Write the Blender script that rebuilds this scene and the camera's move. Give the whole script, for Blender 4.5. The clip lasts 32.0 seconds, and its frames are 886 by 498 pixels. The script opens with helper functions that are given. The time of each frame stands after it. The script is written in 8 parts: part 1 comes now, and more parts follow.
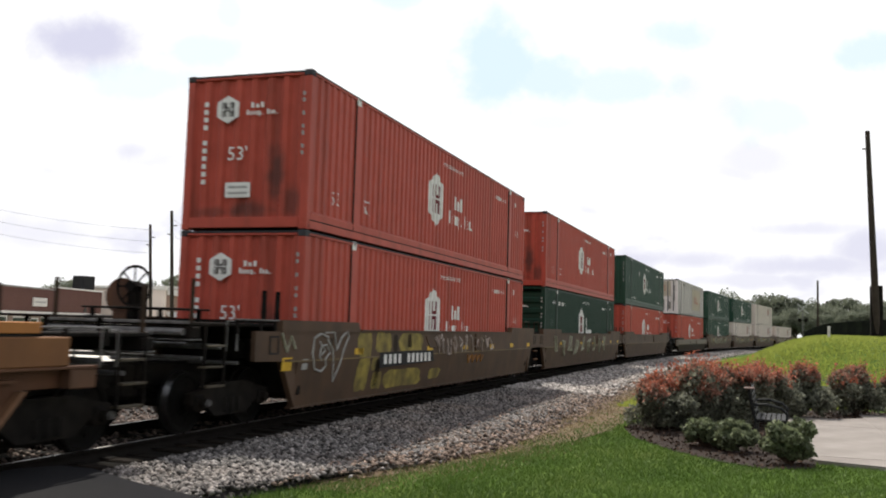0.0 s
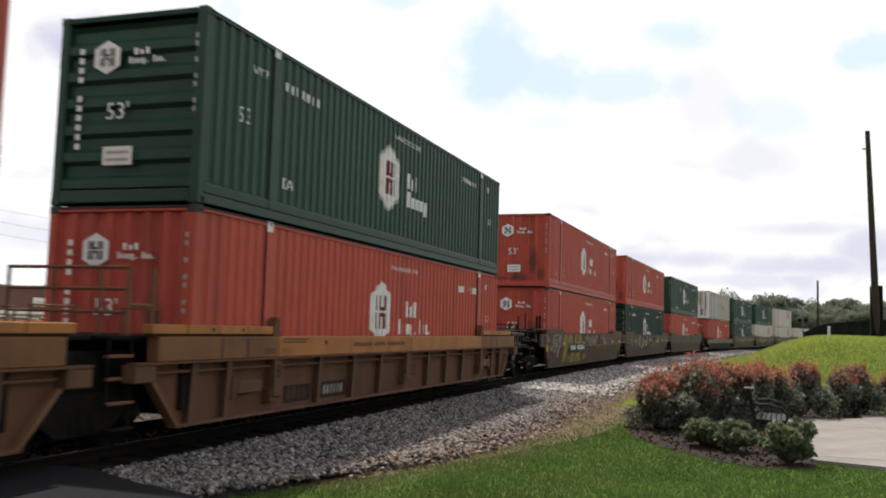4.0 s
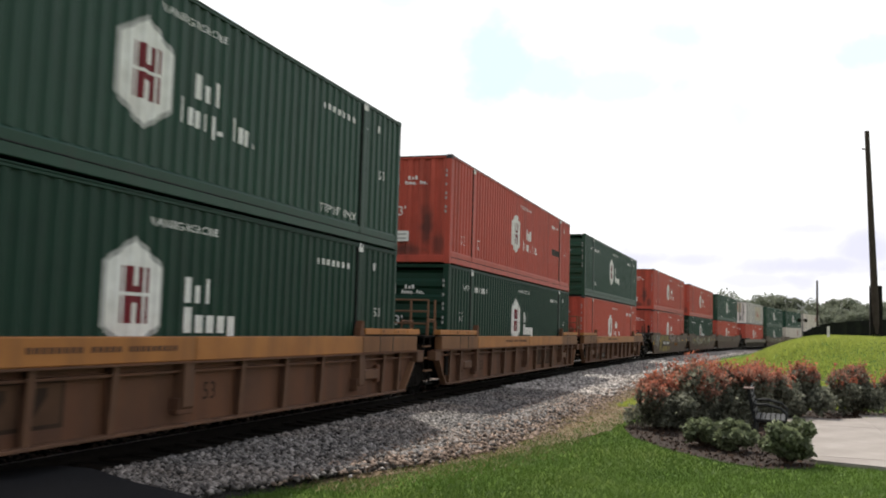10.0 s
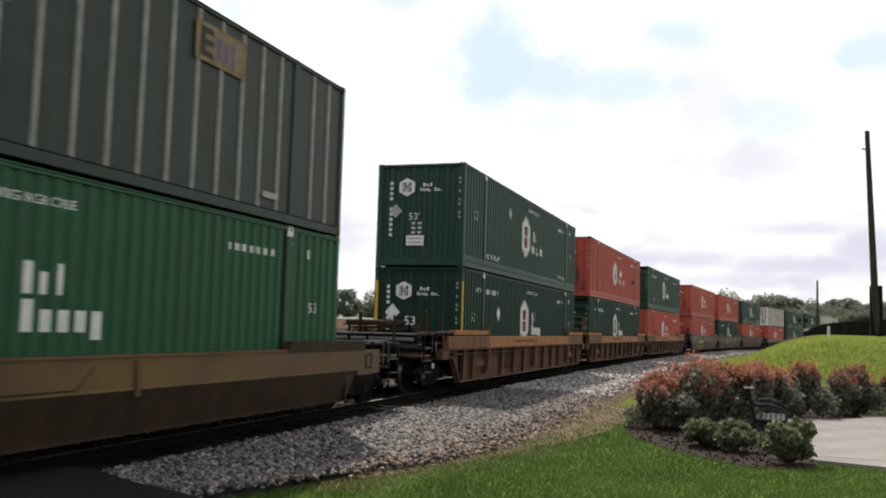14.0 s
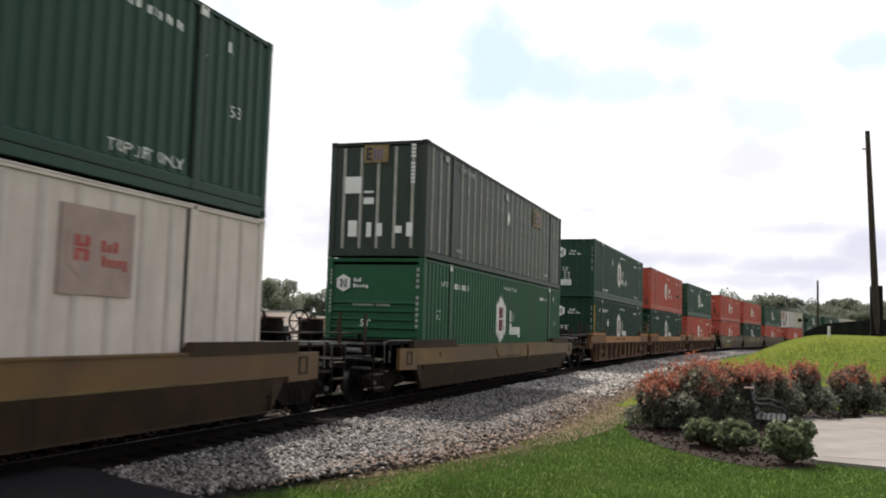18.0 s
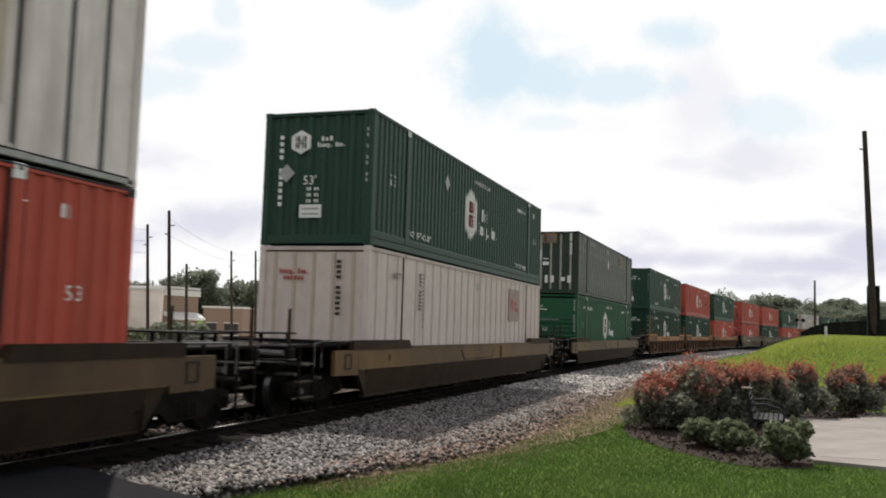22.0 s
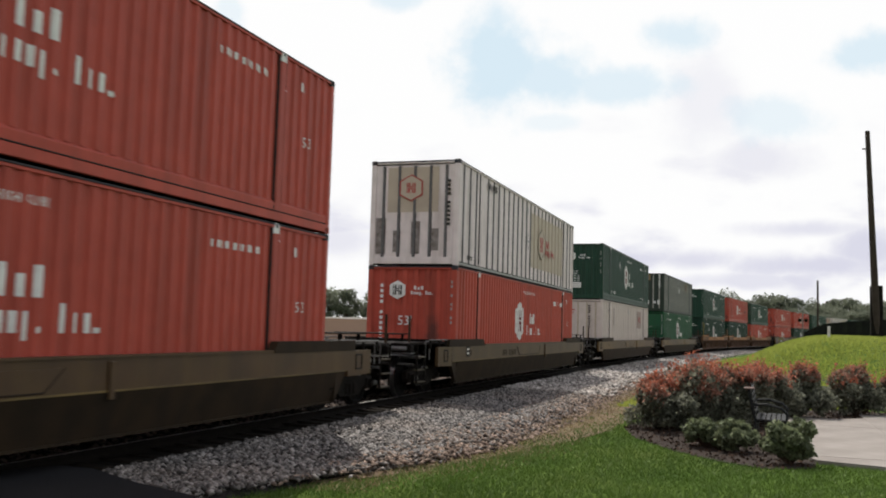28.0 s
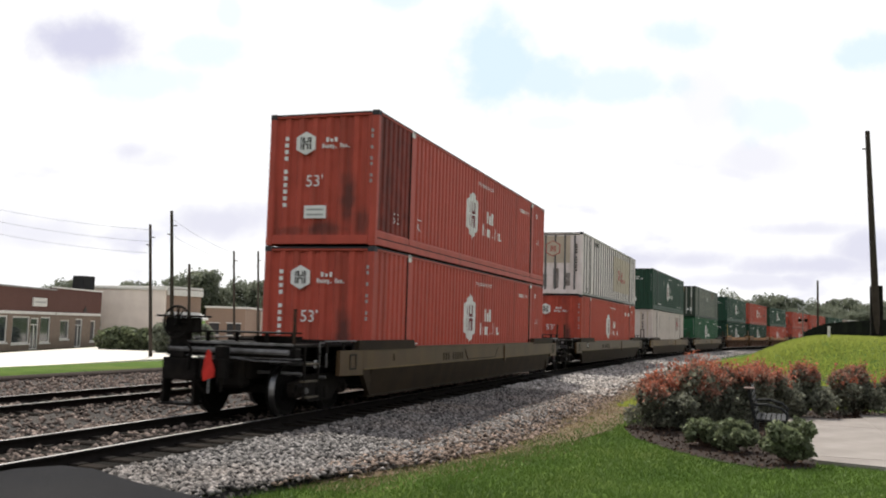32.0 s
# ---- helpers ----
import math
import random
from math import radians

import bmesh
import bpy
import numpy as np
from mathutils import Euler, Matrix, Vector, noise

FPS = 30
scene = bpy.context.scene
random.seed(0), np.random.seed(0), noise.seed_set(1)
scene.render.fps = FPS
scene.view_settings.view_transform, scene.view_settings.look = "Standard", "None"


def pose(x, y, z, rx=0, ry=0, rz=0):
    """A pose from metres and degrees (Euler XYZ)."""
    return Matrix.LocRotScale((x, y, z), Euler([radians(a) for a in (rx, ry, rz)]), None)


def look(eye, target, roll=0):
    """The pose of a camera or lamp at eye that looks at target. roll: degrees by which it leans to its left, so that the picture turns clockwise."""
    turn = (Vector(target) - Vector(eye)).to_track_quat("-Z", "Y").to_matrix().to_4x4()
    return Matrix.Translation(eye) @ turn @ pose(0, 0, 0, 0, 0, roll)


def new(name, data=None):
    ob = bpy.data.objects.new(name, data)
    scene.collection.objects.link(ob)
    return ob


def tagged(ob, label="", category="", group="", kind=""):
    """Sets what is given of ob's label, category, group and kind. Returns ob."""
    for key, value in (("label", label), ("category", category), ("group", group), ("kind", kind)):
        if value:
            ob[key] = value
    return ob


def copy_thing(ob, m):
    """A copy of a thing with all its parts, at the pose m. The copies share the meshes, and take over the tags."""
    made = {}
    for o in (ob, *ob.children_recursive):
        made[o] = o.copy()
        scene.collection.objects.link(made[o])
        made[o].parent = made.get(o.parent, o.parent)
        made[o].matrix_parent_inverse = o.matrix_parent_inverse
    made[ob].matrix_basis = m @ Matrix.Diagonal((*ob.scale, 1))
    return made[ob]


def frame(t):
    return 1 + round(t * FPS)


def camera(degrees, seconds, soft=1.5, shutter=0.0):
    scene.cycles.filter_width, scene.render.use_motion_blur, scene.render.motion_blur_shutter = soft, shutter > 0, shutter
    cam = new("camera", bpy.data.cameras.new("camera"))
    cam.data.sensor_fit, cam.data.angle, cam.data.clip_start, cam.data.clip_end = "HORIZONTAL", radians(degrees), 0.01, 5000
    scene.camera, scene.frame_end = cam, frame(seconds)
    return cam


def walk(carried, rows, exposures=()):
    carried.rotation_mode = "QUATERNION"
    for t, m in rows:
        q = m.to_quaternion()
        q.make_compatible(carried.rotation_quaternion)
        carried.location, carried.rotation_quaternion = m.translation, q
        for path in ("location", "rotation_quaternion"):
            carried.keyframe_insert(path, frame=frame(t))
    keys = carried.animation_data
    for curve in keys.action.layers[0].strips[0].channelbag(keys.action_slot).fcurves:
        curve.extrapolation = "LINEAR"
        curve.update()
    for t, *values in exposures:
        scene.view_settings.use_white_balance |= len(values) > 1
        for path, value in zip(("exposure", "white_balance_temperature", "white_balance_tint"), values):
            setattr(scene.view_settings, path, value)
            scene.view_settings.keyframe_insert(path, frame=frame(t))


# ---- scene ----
import collections

# ---- camera ----
# X runs along the track in the train's direction, Y to its left, Z up from the rail head.
EYE = (0.0, 0.0, 1.686)
YAW, PITCH, LEAN, FOCAL = 18.8436, 4.9027, 1.6796, 1604.1
cam = camera(52.094, 32.0, 1.9, 0.5)


def aim(shift=0.0):
    yaw = radians(YAW) - math.atan(-shift / FOCAL)
    p = radians(PITCH)
    d = Vector((math.cos(yaw) * math.cos(p), math.sin(yaw) * math.cos(p), math.sin(p)))
    return look(EYE, Vector(EYE) + d * 10, LEAN)


# small sideways sway of the hand-held camera: seconds, sway
SWAY = [(0, 0), (8.0, 0), (8.5, -9), (9.0, -1.3), (9.5, -7.5), (10.0, -0.8), (10.5, 0), (12.0, 0), (12.5, -9), (13.0, -7.5),
        (13.5, -2.9), (14.0, -0.5), (14.5, 0), (16.5, -3), (17.0, 0), (18.5, 0), (19.0, -8.5), (19.5, -1.3), (20.0, -1.8),
        (20.5, -7.8), (21.0, -5), (21.5, 0), (22.0, -4.4), (22.5, -4.6), (23.0, -5.6), (23.5, -7.5), (24.0, -5), (24.5, -9),
        (25.0, -9), (25.5, -12), (27.5, 0), (32.0, 0)]
# slow changes of the camera's own exposure: seconds, stops
EXPOSE = [(0, 0.06), (3, -0.01), (7, 0.08), (10, 0.18), (12, 0.16), (13, 0.02), (14.5, 0.0), (17, 0.09), (20, -0.05), (23, -0.10), (28, -0.12), (30, 0.0), (32, 0.03)]
walk(cam, [(t, aim(v)) for t, v in SWAY], EXPOSE)

# ---- light ----
SUN_DIR = Vector((3.3, 2.38, 6.45)).normalized()
world = bpy.data.worlds.new("sky")
scene.world = world
world.use_nodes = True
wn, wl = world.node_tree.nodes, world.node_tree.links
wn.clear()
w_out = wn.new("ShaderNodeOutputWorld")
w_sky = wn.new("ShaderNodeTexSky")
w_sky.sky_type, w_sky.sun_disc = "NISHITA", False
w_sky.sun_elevation = math.asin(SUN_DIR.z)
w_sky.sun_rotation = math.atan2(SUN_DIR.x, SUN_DIR.y)
w_sky.air_density, w_sky.dust_density = 1.0, 2.0
w_bg = wn.new("ShaderNodeBackground")
w_bg.inputs["Strength"].default_value = 0.15
w_cl = wn.new("ShaderNodeBackground")
w_cl.inputs["Strength"].default_value = 1.0
w_mix = wn.new("ShaderNodeMixShader")
w_tc = wn.new("ShaderNodeTexCoord")
w_sep = wn.new("ShaderNodeSeparateXYZ")
wl.new(w_tc.outputs["Generated"], w_sep.inputs[0])
w_h = wn.new("ShaderNodeMath"); w_h.operation = "MAXIMUM"; w_h.inputs[1].default_value = 0.0
wl.new(w_sep.outputs["Z"], w_h.inputs[0])
w_h2 = wn.new("ShaderNodeMath"); w_h2.operation = "ADD"; w_h2.inputs[1].default_value = 0.16
wl.new(w_h.outputs[0], w_h2.inputs[0])
w_dx = wn.new("ShaderNodeMath"); w_dx.operation = "DIVIDE"
w_dy = wn.new("ShaderNodeMath"); w_dy.operation = "DIVIDE"
for nd, o in ((w_dx, "X"), (w_dy, "Y")):
    wl.new(w_sep.outputs[o], nd.inputs[0]); wl.new(w_h2.outputs[0], nd.inputs[1])
w_com = wn.new("ShaderNodeCombineXYZ")
wl.new(w_dx.outputs[0], w_com.inputs[0]); wl.new(w_dy.outputs[0], w_com.inputs[1])
w_com.inputs[2].default_value = 3.7
w_no = wn.new("ShaderNodeTexNoise")
w_no.inputs["Scale"].default_value, w_no.inputs["Detail"].default_value, w_no.inputs["Roughness"].default_value = 1.25, 8, 0.55
wl.new(w_com.outputs[0], w_no.inputs["Vector"])
w_ra = wn.new("ShaderNodeValToRGB")
w_ra.color_ramp.elements[0].position, w_ra.color_ramp.elements[1].position = 0.36, 0.47
w_no2 = wn.new("ShaderNodeTexNoise")
w_no2.inputs["Scale"].default_value, w_no2.inputs["Detail"].default_value = 2.4, 6
wl.new(w_com.outputs[0], w_no2.inputs["Vector"])
w_ra2 = wn.new("ShaderNodeValToRGB")
w_ra2.color_ramp.elements[0].position, w_ra2.color_ramp.elements[0].color = 0.30, (0.83, 0.86, 0.96, 1)
w_ra2.color_ramp.elements[1].position, w_ra2.color_ramp.elements[1].color = 0.43, (1.08, 1.08, 1.08, 1)
wl.new(w_no2.outputs["Fac"], w_ra2.inputs[0])
wl.new(w_ra2.outputs[0], w_cl.inputs["Color"])
wl.new(w_sky.outputs[0], w_bg.inputs["Color"])
# cover thins towards the zenith and never quite clears near the horizon
w_b = wn.new("ShaderNodeMapRange")
for i, v in ((1, 0.30), (2, 0.70), (3, 0.045), (4, -0.10)):
    w_b.inputs[i].default_value = v
wl.new(w_sep.outputs["Z"], w_b.inputs[0])
w_add = wn.new("ShaderNodeMath"); w_add.operation = "ADD"
wl.new(w_no.outputs["Fac"], w_add.inputs[0]); wl.new(w_b.outputs[0], w_add.inputs[1])
wl.new(w_add.outputs[0], w_ra.inputs[0])
w_fl = wn.new("ShaderNodeMapRange")
for i, v in ((1, 0.25), (2, 0.70), (3, 0.42), (4, 0.05)):
    w_fl.inputs[i].default_value = v
wl.new(w_sep.outputs["Z"], w_fl.inputs[0])
w_max = wn.new("ShaderNodeMath"); w_max.operation = "MAXIMUM"
wl.new(w_ra.outputs[0], w_max.inputs[0]); wl.new(w_fl.outputs[0], w_max.inputs[1])
wl.new(w_max.outputs[0], w_mix.inputs[0])
wl.new(w_bg.outputs[0], w_mix.inputs[1]); wl.new(w_cl.outputs[0], w_mix.inputs[2])


# bright cumulus with thin blue gaps and grey undersides, placed to fit the camera's view
def w_math(op, a, b, clamp=False):
    nd = wn.new("ShaderNodeMath")
    nd.operation, nd.use_clamp = op, clamp
    for i, v in enumerate((a, b)):
        if v is None:
            continue
        if isinstance(v, float):
            nd.inputs[i].default_value = v
        else:
            wl.new(v, nd.inputs[i])
    return nd.outputs[0]


def w_dot(v):
    nd = wn.new("ShaderNodeVectorMath")
    nd.operation = "DOT_PRODUCT"
    wl.new(w_tc.outputs["Generated"], nd.inputs[0])
    nd.inputs[1].default_value = v
    return nd.outputs["Value"]


w_m = aim(0).to_3x3()
w_f = w_math("MAXIMUM", w_dot(-w_m.col[2]), 0.05)
w_u, w_v = w_math("DIVIDE", w_dot(w_m.col[0]), w_f), w_math("DIVIDE", w_dot(w_m.col[1]), w_f)
w_uv = wn.new("ShaderNodeCombineXYZ")
wl.new(w_u, w_uv.inputs[0]); wl.new(w_v, w_uv.inputs[1])
w_fn = wn.new("ShaderNodeTexNoise")
w_fn.inputs["Scale"].default_value, w_fn.inputs["Detail"].default_value, w_fn.inputs["Roughness"].default_value = 14.0, 7, 0.58
wl.new(w_uv.outputs[0], w_fn.inputs["Vector"])
w_ragged = w_math("MULTIPLY", w_math("SUBTRACT", w_fn.outputs["Fac"], 0.5), 2.3)


def patches(spots, soft):
    """Largest of several ragged ovals: across and up in the camera's view, half width, half height, strength."""
    total = None
    for x, y, rx, ry, amt in spots:
        du = w_math("MULTIPLY", w_math("SUBTRACT", w_u, x), 1 / rx)
        dv = w_math("MULTIPLY", w_math("SUBTRACT", w_v, y), 1 / ry)
        d = w_math("SQRT", w_math("ADD", w_math("MULTIPLY", du, du), w_math("MULTIPLY", dv, dv)), None)
        d = w_math("ADD", d, w_ragged)
        r = wn.new("ShaderNodeMapRange")
        r.interpolation_type = "SMOOTHSTEP"
        for i, q in ((1, 1.0 - soft), (2, 1.0 + soft), (3, amt), (4, 0.0)):
            r.inputs[i].default_value = q
        wl.new(d, r.inputs[0])
        total = r.outputs[0] if total is None else w_math("MAXIMUM", total, r.outputs[0])
    return total


GAPS = ((0.066, 0.205, 0.056, 0.050, 1.0), (0.11, 0.19, 0.05, 0.03, 0.9), (0.20, 0.18, 0.055, 0.02, 0.75), (0.26, 0.235, 0.035, 0.02, 0.8), (0.47, 0.215, 0.04, 0.022, 0.85),
        (-0.05, 0.275, 0.03, 0.012, 0.7), (-0.33, 0.185, 0.06, 0.02, 0.55), (-0.27, 0.22, 0.05, 0.02, 0.6), (-0.235, 0.26, 0.015, 0.02, 0.5), (0.37, 0.145, 0.05, 0.025, 0.55), (0.12, 0.14, 0.03, 0.01, 0.4))
GREYS = ((-0.39, 0.228, 0.06, 0.026, 1.0), (-0.40, 0.205, 0.03, 0.012, 0.6), (-0.345, 0.108, 0.02, 0.012, 0.6), (0.40, 0.022, 0.06, 0.008, 0.6), (0.41, -0.018, 0.08, 0.012, 0.8), (0.27, -0.012, 0.05, 0.010, 0.7), (0.34, -0.035, 0.09, 0.008, 0.6),
         (0.35, 0.10, 0.05, 0.02, 0.45), (0.29, 0.16, 0.04, 0.05, 0.3), (-0.45, 0.02, 0.06, 0.02, 0.5), (-0.25, 0.03, 0.06, 0.02, 0.7), (-0.12, 0.01, 0.06, 0.014, 0.5), (0.47, 0.0, 0.04, 0.02, 0.8))
w_view = wn.new("ShaderNodeBackground")
w_white = wn.new("ShaderNodeMix"); w_white.data_type = "RGBA"
w_white.inputs[6].default_value, w_white.inputs[7].default_value = (1.08, 1.08, 1.08, 1), (0.69, 0.69, 0.84, 1)
w_st = wn.new("ShaderNodeVectorMath"); w_st.operation = "MULTIPLY"
w_st.inputs[1].default_value = (1.0, 2.4, 1.0)
wl.new(w_uv.outputs[0], w_st.inputs[0])
w_gn = wn.new("ShaderNodeTexNoise")
w_gn.inputs["Scale"].default_value, w_gn.inputs["Detail"].default_value = 7.0, 7
wl.new(w_st.outputs[0], w_gn.inputs["Vector"])
w_gr = wn.new("ShaderNodeMapRange")
w_gr.interpolation_type = "SMOOTHSTEP"
for i, q in ((1, 0.50), (2, 0.72), (3, 0.0), (4, 0.75)):
    w_gr.inputs[i].default_value = q
wl.new(w_gn.outputs["Fac"], w_gr.inputs[0])
w_low = wn.new("ShaderNodeMapRange")
for i, q in ((1, 0.03), (2, 0.17), (3, 1.0), (4, 0.0)):
    w_low.inputs[i].default_value = q
wl.new(w_v, w_low.inputs[0])
wl.new(w_math("MAXIMUM", patches(GREYS, 0.75), w_math("MULTIPLY", w_gr.outputs[0], w_low.outputs[0])), w_white.inputs[0])
w_blue = wn.new("ShaderNodeMix"); w_blue.data_type = "RGBA"
w_blue.inputs[7].default_value = (0.75, 0.90, 1.0, 1)
wl.new(w_white.outputs[2], w_blue.inputs[6])
wl.new(patches(GAPS, 0.45), w_blue.inputs[0])
wl.new(w_blue.outputs[2], w_view.inputs["Color"])
w_in = wn.new("ShaderNodeMapRange")
w_in.interpolation_type = "SMOOTHSTEP"
w_in.inputs[1].default_value, w_in.inputs[2].default_value = 0.72, 0.84
wl.new(w_dot(-w_m.col[2]), w_in.inputs[0])
w_all = wn.new("ShaderNodeMixShader")
wl.new(w_in.outputs[0], w_all.inputs[0])
wl.new(w_mix.outputs[0], w_all.inputs[1]); wl.new(w_view.outputs[0], w_all.inputs[2])
wl.new(w_all.outputs[0], w_out.inputs[0])
sun = new("sun", bpy.data.lights.new("sun", "SUN"))
sun.data.energy, sun.data.angle, sun.data.color = 5.0, radians(0.6), (1.0, 0.95, 0.86)
sun.matrix_world = look(SUN_DIR * 100, (0, 0, 0))

# ---- materials ----


def material(name, color, rough=0.7, metal=0.0, second=None, grain=6.0, stain=None, stain_scale=0.6, stain_amt=0.35,
             bump=0.15, bump_scale=60.0, vary=0.0, streak=False, spec=0.22, island=0.0):
    """Node material: base colour with two scales of variation, optional stains, bump and per-object change."""
    m = bpy.data.materials.new(name)
    m.use_nodes = True
    nt = m.node_tree
    b = nt.nodes["Principled BSDF"]
    b.inputs["Roughness"].default_value, b.inputs["Metallic"].default_value = rough, metal
    b.inputs["Specular IOR Level"].default_value = spec
    tc = nt.nodes.new("ShaderNodeTexCoord")
    n1 = nt.nodes.new("ShaderNodeTexNoise")
    n1.inputs["Scale"].default_value, n1.inputs["Detail"].default_value = grain, 6
    nt.links.new(tc.outputs["Object"], n1.inputs["Vector"])
    mx = nt.nodes.new("ShaderNodeMix"); mx.data_type = "RGBA"
    c2 = second or tuple(c * 0.78 for c in color)
    mx.inputs[6].default_value, mx.inputs[7].default_value = (*c2, 1), (*color, 1)
    r1 = nt.nodes.new("ShaderNodeMapRange")
    r1.inputs[1].default_value, r1.inputs[2].default_value = 0.35, 0.65
    nt.links.new(n1.outputs["Fac"], r1.inputs[0]); nt.links.new(r1.outputs[0], mx.inputs[0])
    last = mx.outputs[2]
    if stain:
        mp = nt.nodes.new("ShaderNodeMapping")
        mp.inputs["Scale"].default_value = (3.0, 3.0, 0.25) if streak else (1, 1, 1)
        nt.links.new(tc.outputs["Object"], mp.inputs[0])
        n2 = nt.nodes.new("ShaderNodeTexNoise")
        n2.inputs["Scale"].default_value, n2.inputs["Detail"].default_value = stain_scale, 8
        nt.links.new(mp.outputs[0], n2.inputs["Vector"])
        r2 = nt.nodes.new("ShaderNodeMapRange")
        r2.inputs[1].default_value, r2.inputs[2].default_value, r2.inputs[4].default_value = 0.48, 0.72, stain_amt
        nt.links.new(n2.outputs["Fac"], r2.inputs[0])
        m2 = nt.nodes.new("ShaderNodeMix"); m2.data_type = "RGBA"
        m2.inputs[7].default_value = (*stain, 1)
        nt.links.new(r2.outputs[0], m2.inputs[0]); nt.links.new(last, m2.inputs[6])
        last = m2.outputs[2]
    if vary or island:
        if island:
            src = nt.nodes.new("ShaderNodeNewGeometry").outputs["Random Per Island"]
        else:
            src = nt.nodes.new("ShaderNodeObjectInfo").outputs["Random"]
        hs = nt.nodes.new("ShaderNodeHueSaturation")
        r3 = nt.nodes.new("ShaderNodeMapRange")
        a = vary or island
        r3.inputs[3].default_value, r3.inputs[4].default_value = 1 - a, 1 + a
        nt.links.new(src, r3.inputs[0]); nt.links.new(r3.outputs[0], hs.inputs["Value"])
        nt.links.new(last, hs.inputs["Color"])
        last = hs.outputs[0]
    nt.links.new(last, b.inputs["Base Color"])
    if bump:
        n3 = nt.nodes.new("ShaderNodeTexNoise")
        n3.inputs["Scale"].default_value, n3.inputs["Detail"].default_value = bump_scale, 4
        nt.links.new(tc.outputs["Object"], n3.inputs["Vector"])
        bp = nt.nodes.new("ShaderNodeBump")
        bp.inputs["Strength"].default_value, bp.inputs["Distance"].default_value = bump, 0.02
        nt.links.new(n3.outputs["Fac"], bp.inputs["Height"]); nt.links.new(bp.outputs[0], b.inputs["Normal"])
    return m


def spotted(m, spots, color):
    """Sooty stains with shapes of their own: (y, z, half width, half height, strength) on a thing's end."""
    nt = m.node_tree
    b = nt.nodes["Principled BSDF"]
    last = b.inputs["Base Color"].links[0].from_socket
    tc = nt.nodes.new("ShaderNodeTexCoord")
    no = nt.nodes.new("ShaderNodeTexNoise")
    no.inputs["Scale"].default_value, no.inputs["Detail"].default_value = 3.5, 6
    nt.links.new(tc.outputs["Object"], no.inputs["Vector"])
    wob = nt.nodes.new("ShaderNodeMapRange")
    wob.inputs[3].default_value, wob.inputs[4].default_value = -0.5, 0.5
    nt.links.new(no.outputs["Fac"], wob.inputs[0])
    for y, z, ry, rz, amt in spots:
        mp = nt.nodes.new("ShaderNodeMapping")
        mp.vector_type = "TEXTURE"
        mp.inputs["Location"].default_value, mp.inputs["Scale"].default_value = (0, y, z), (100, ry, rz)
        nt.links.new(tc.outputs["Object"], mp.inputs[0])
        ln = nt.nodes.new("ShaderNodeVectorMath"); ln.operation = "LENGTH"
        nt.links.new(mp.outputs[0], ln.inputs[0])
        ad = nt.nodes.new("ShaderNodeMath")
        nt.links.new(ln.outputs["Value"], ad.inputs[0]); nt.links.new(wob.outputs[0], ad.inputs[1])
        rg = nt.nodes.new("ShaderNodeMapRange")
        rg.interpolation_type = "SMOOTHSTEP"
        rg.inputs[1].default_value, rg.inputs[2].default_value, rg.inputs[3].default_value, rg.inputs[4].default_value = 0.25, 1.15, amt, 0.0
        nt.links.new(ad.outputs[0], rg.inputs[0])
        mx = nt.nodes.new("ShaderNodeMix"); mx.data_type = "RGBA"
        mx.inputs[7].default_value = (*color, 1)
        nt.links.new(rg.outputs[0], mx.inputs[0]); nt.links.new(last, mx.inputs[6])
        last = mx.outputs[2]
    nt.links.new(last, b.inputs["Base Color"])
    return m


def leafy(name, color, second, share=0.4, island=0.4, grain=6.0):
    """Thin leaf: light passes through to the other side."""
    m = material(name, color, 0.6, 0, second, grain, bump=0, island=island)
    nt = m.node_tree
    b = nt.nodes["Principled BSDF"]
    tr = nt.nodes.new("ShaderNodeBsdfTranslucent")
    src = b.inputs["Base Color"].links[0].from_socket
    nt.links.new(src, tr.inputs["Color"])
    mx = nt.nodes.new("ShaderNodeMixShader")
    mx.inputs[0].default_value = share
    nt.links.new(b.outputs[0], mx.inputs[1]); nt.links.new(tr.outputs[0], mx.inputs[2])
    nt.links.new(mx.outputs[0], nt.nodes["Material Output"].inputs[0])
    return m


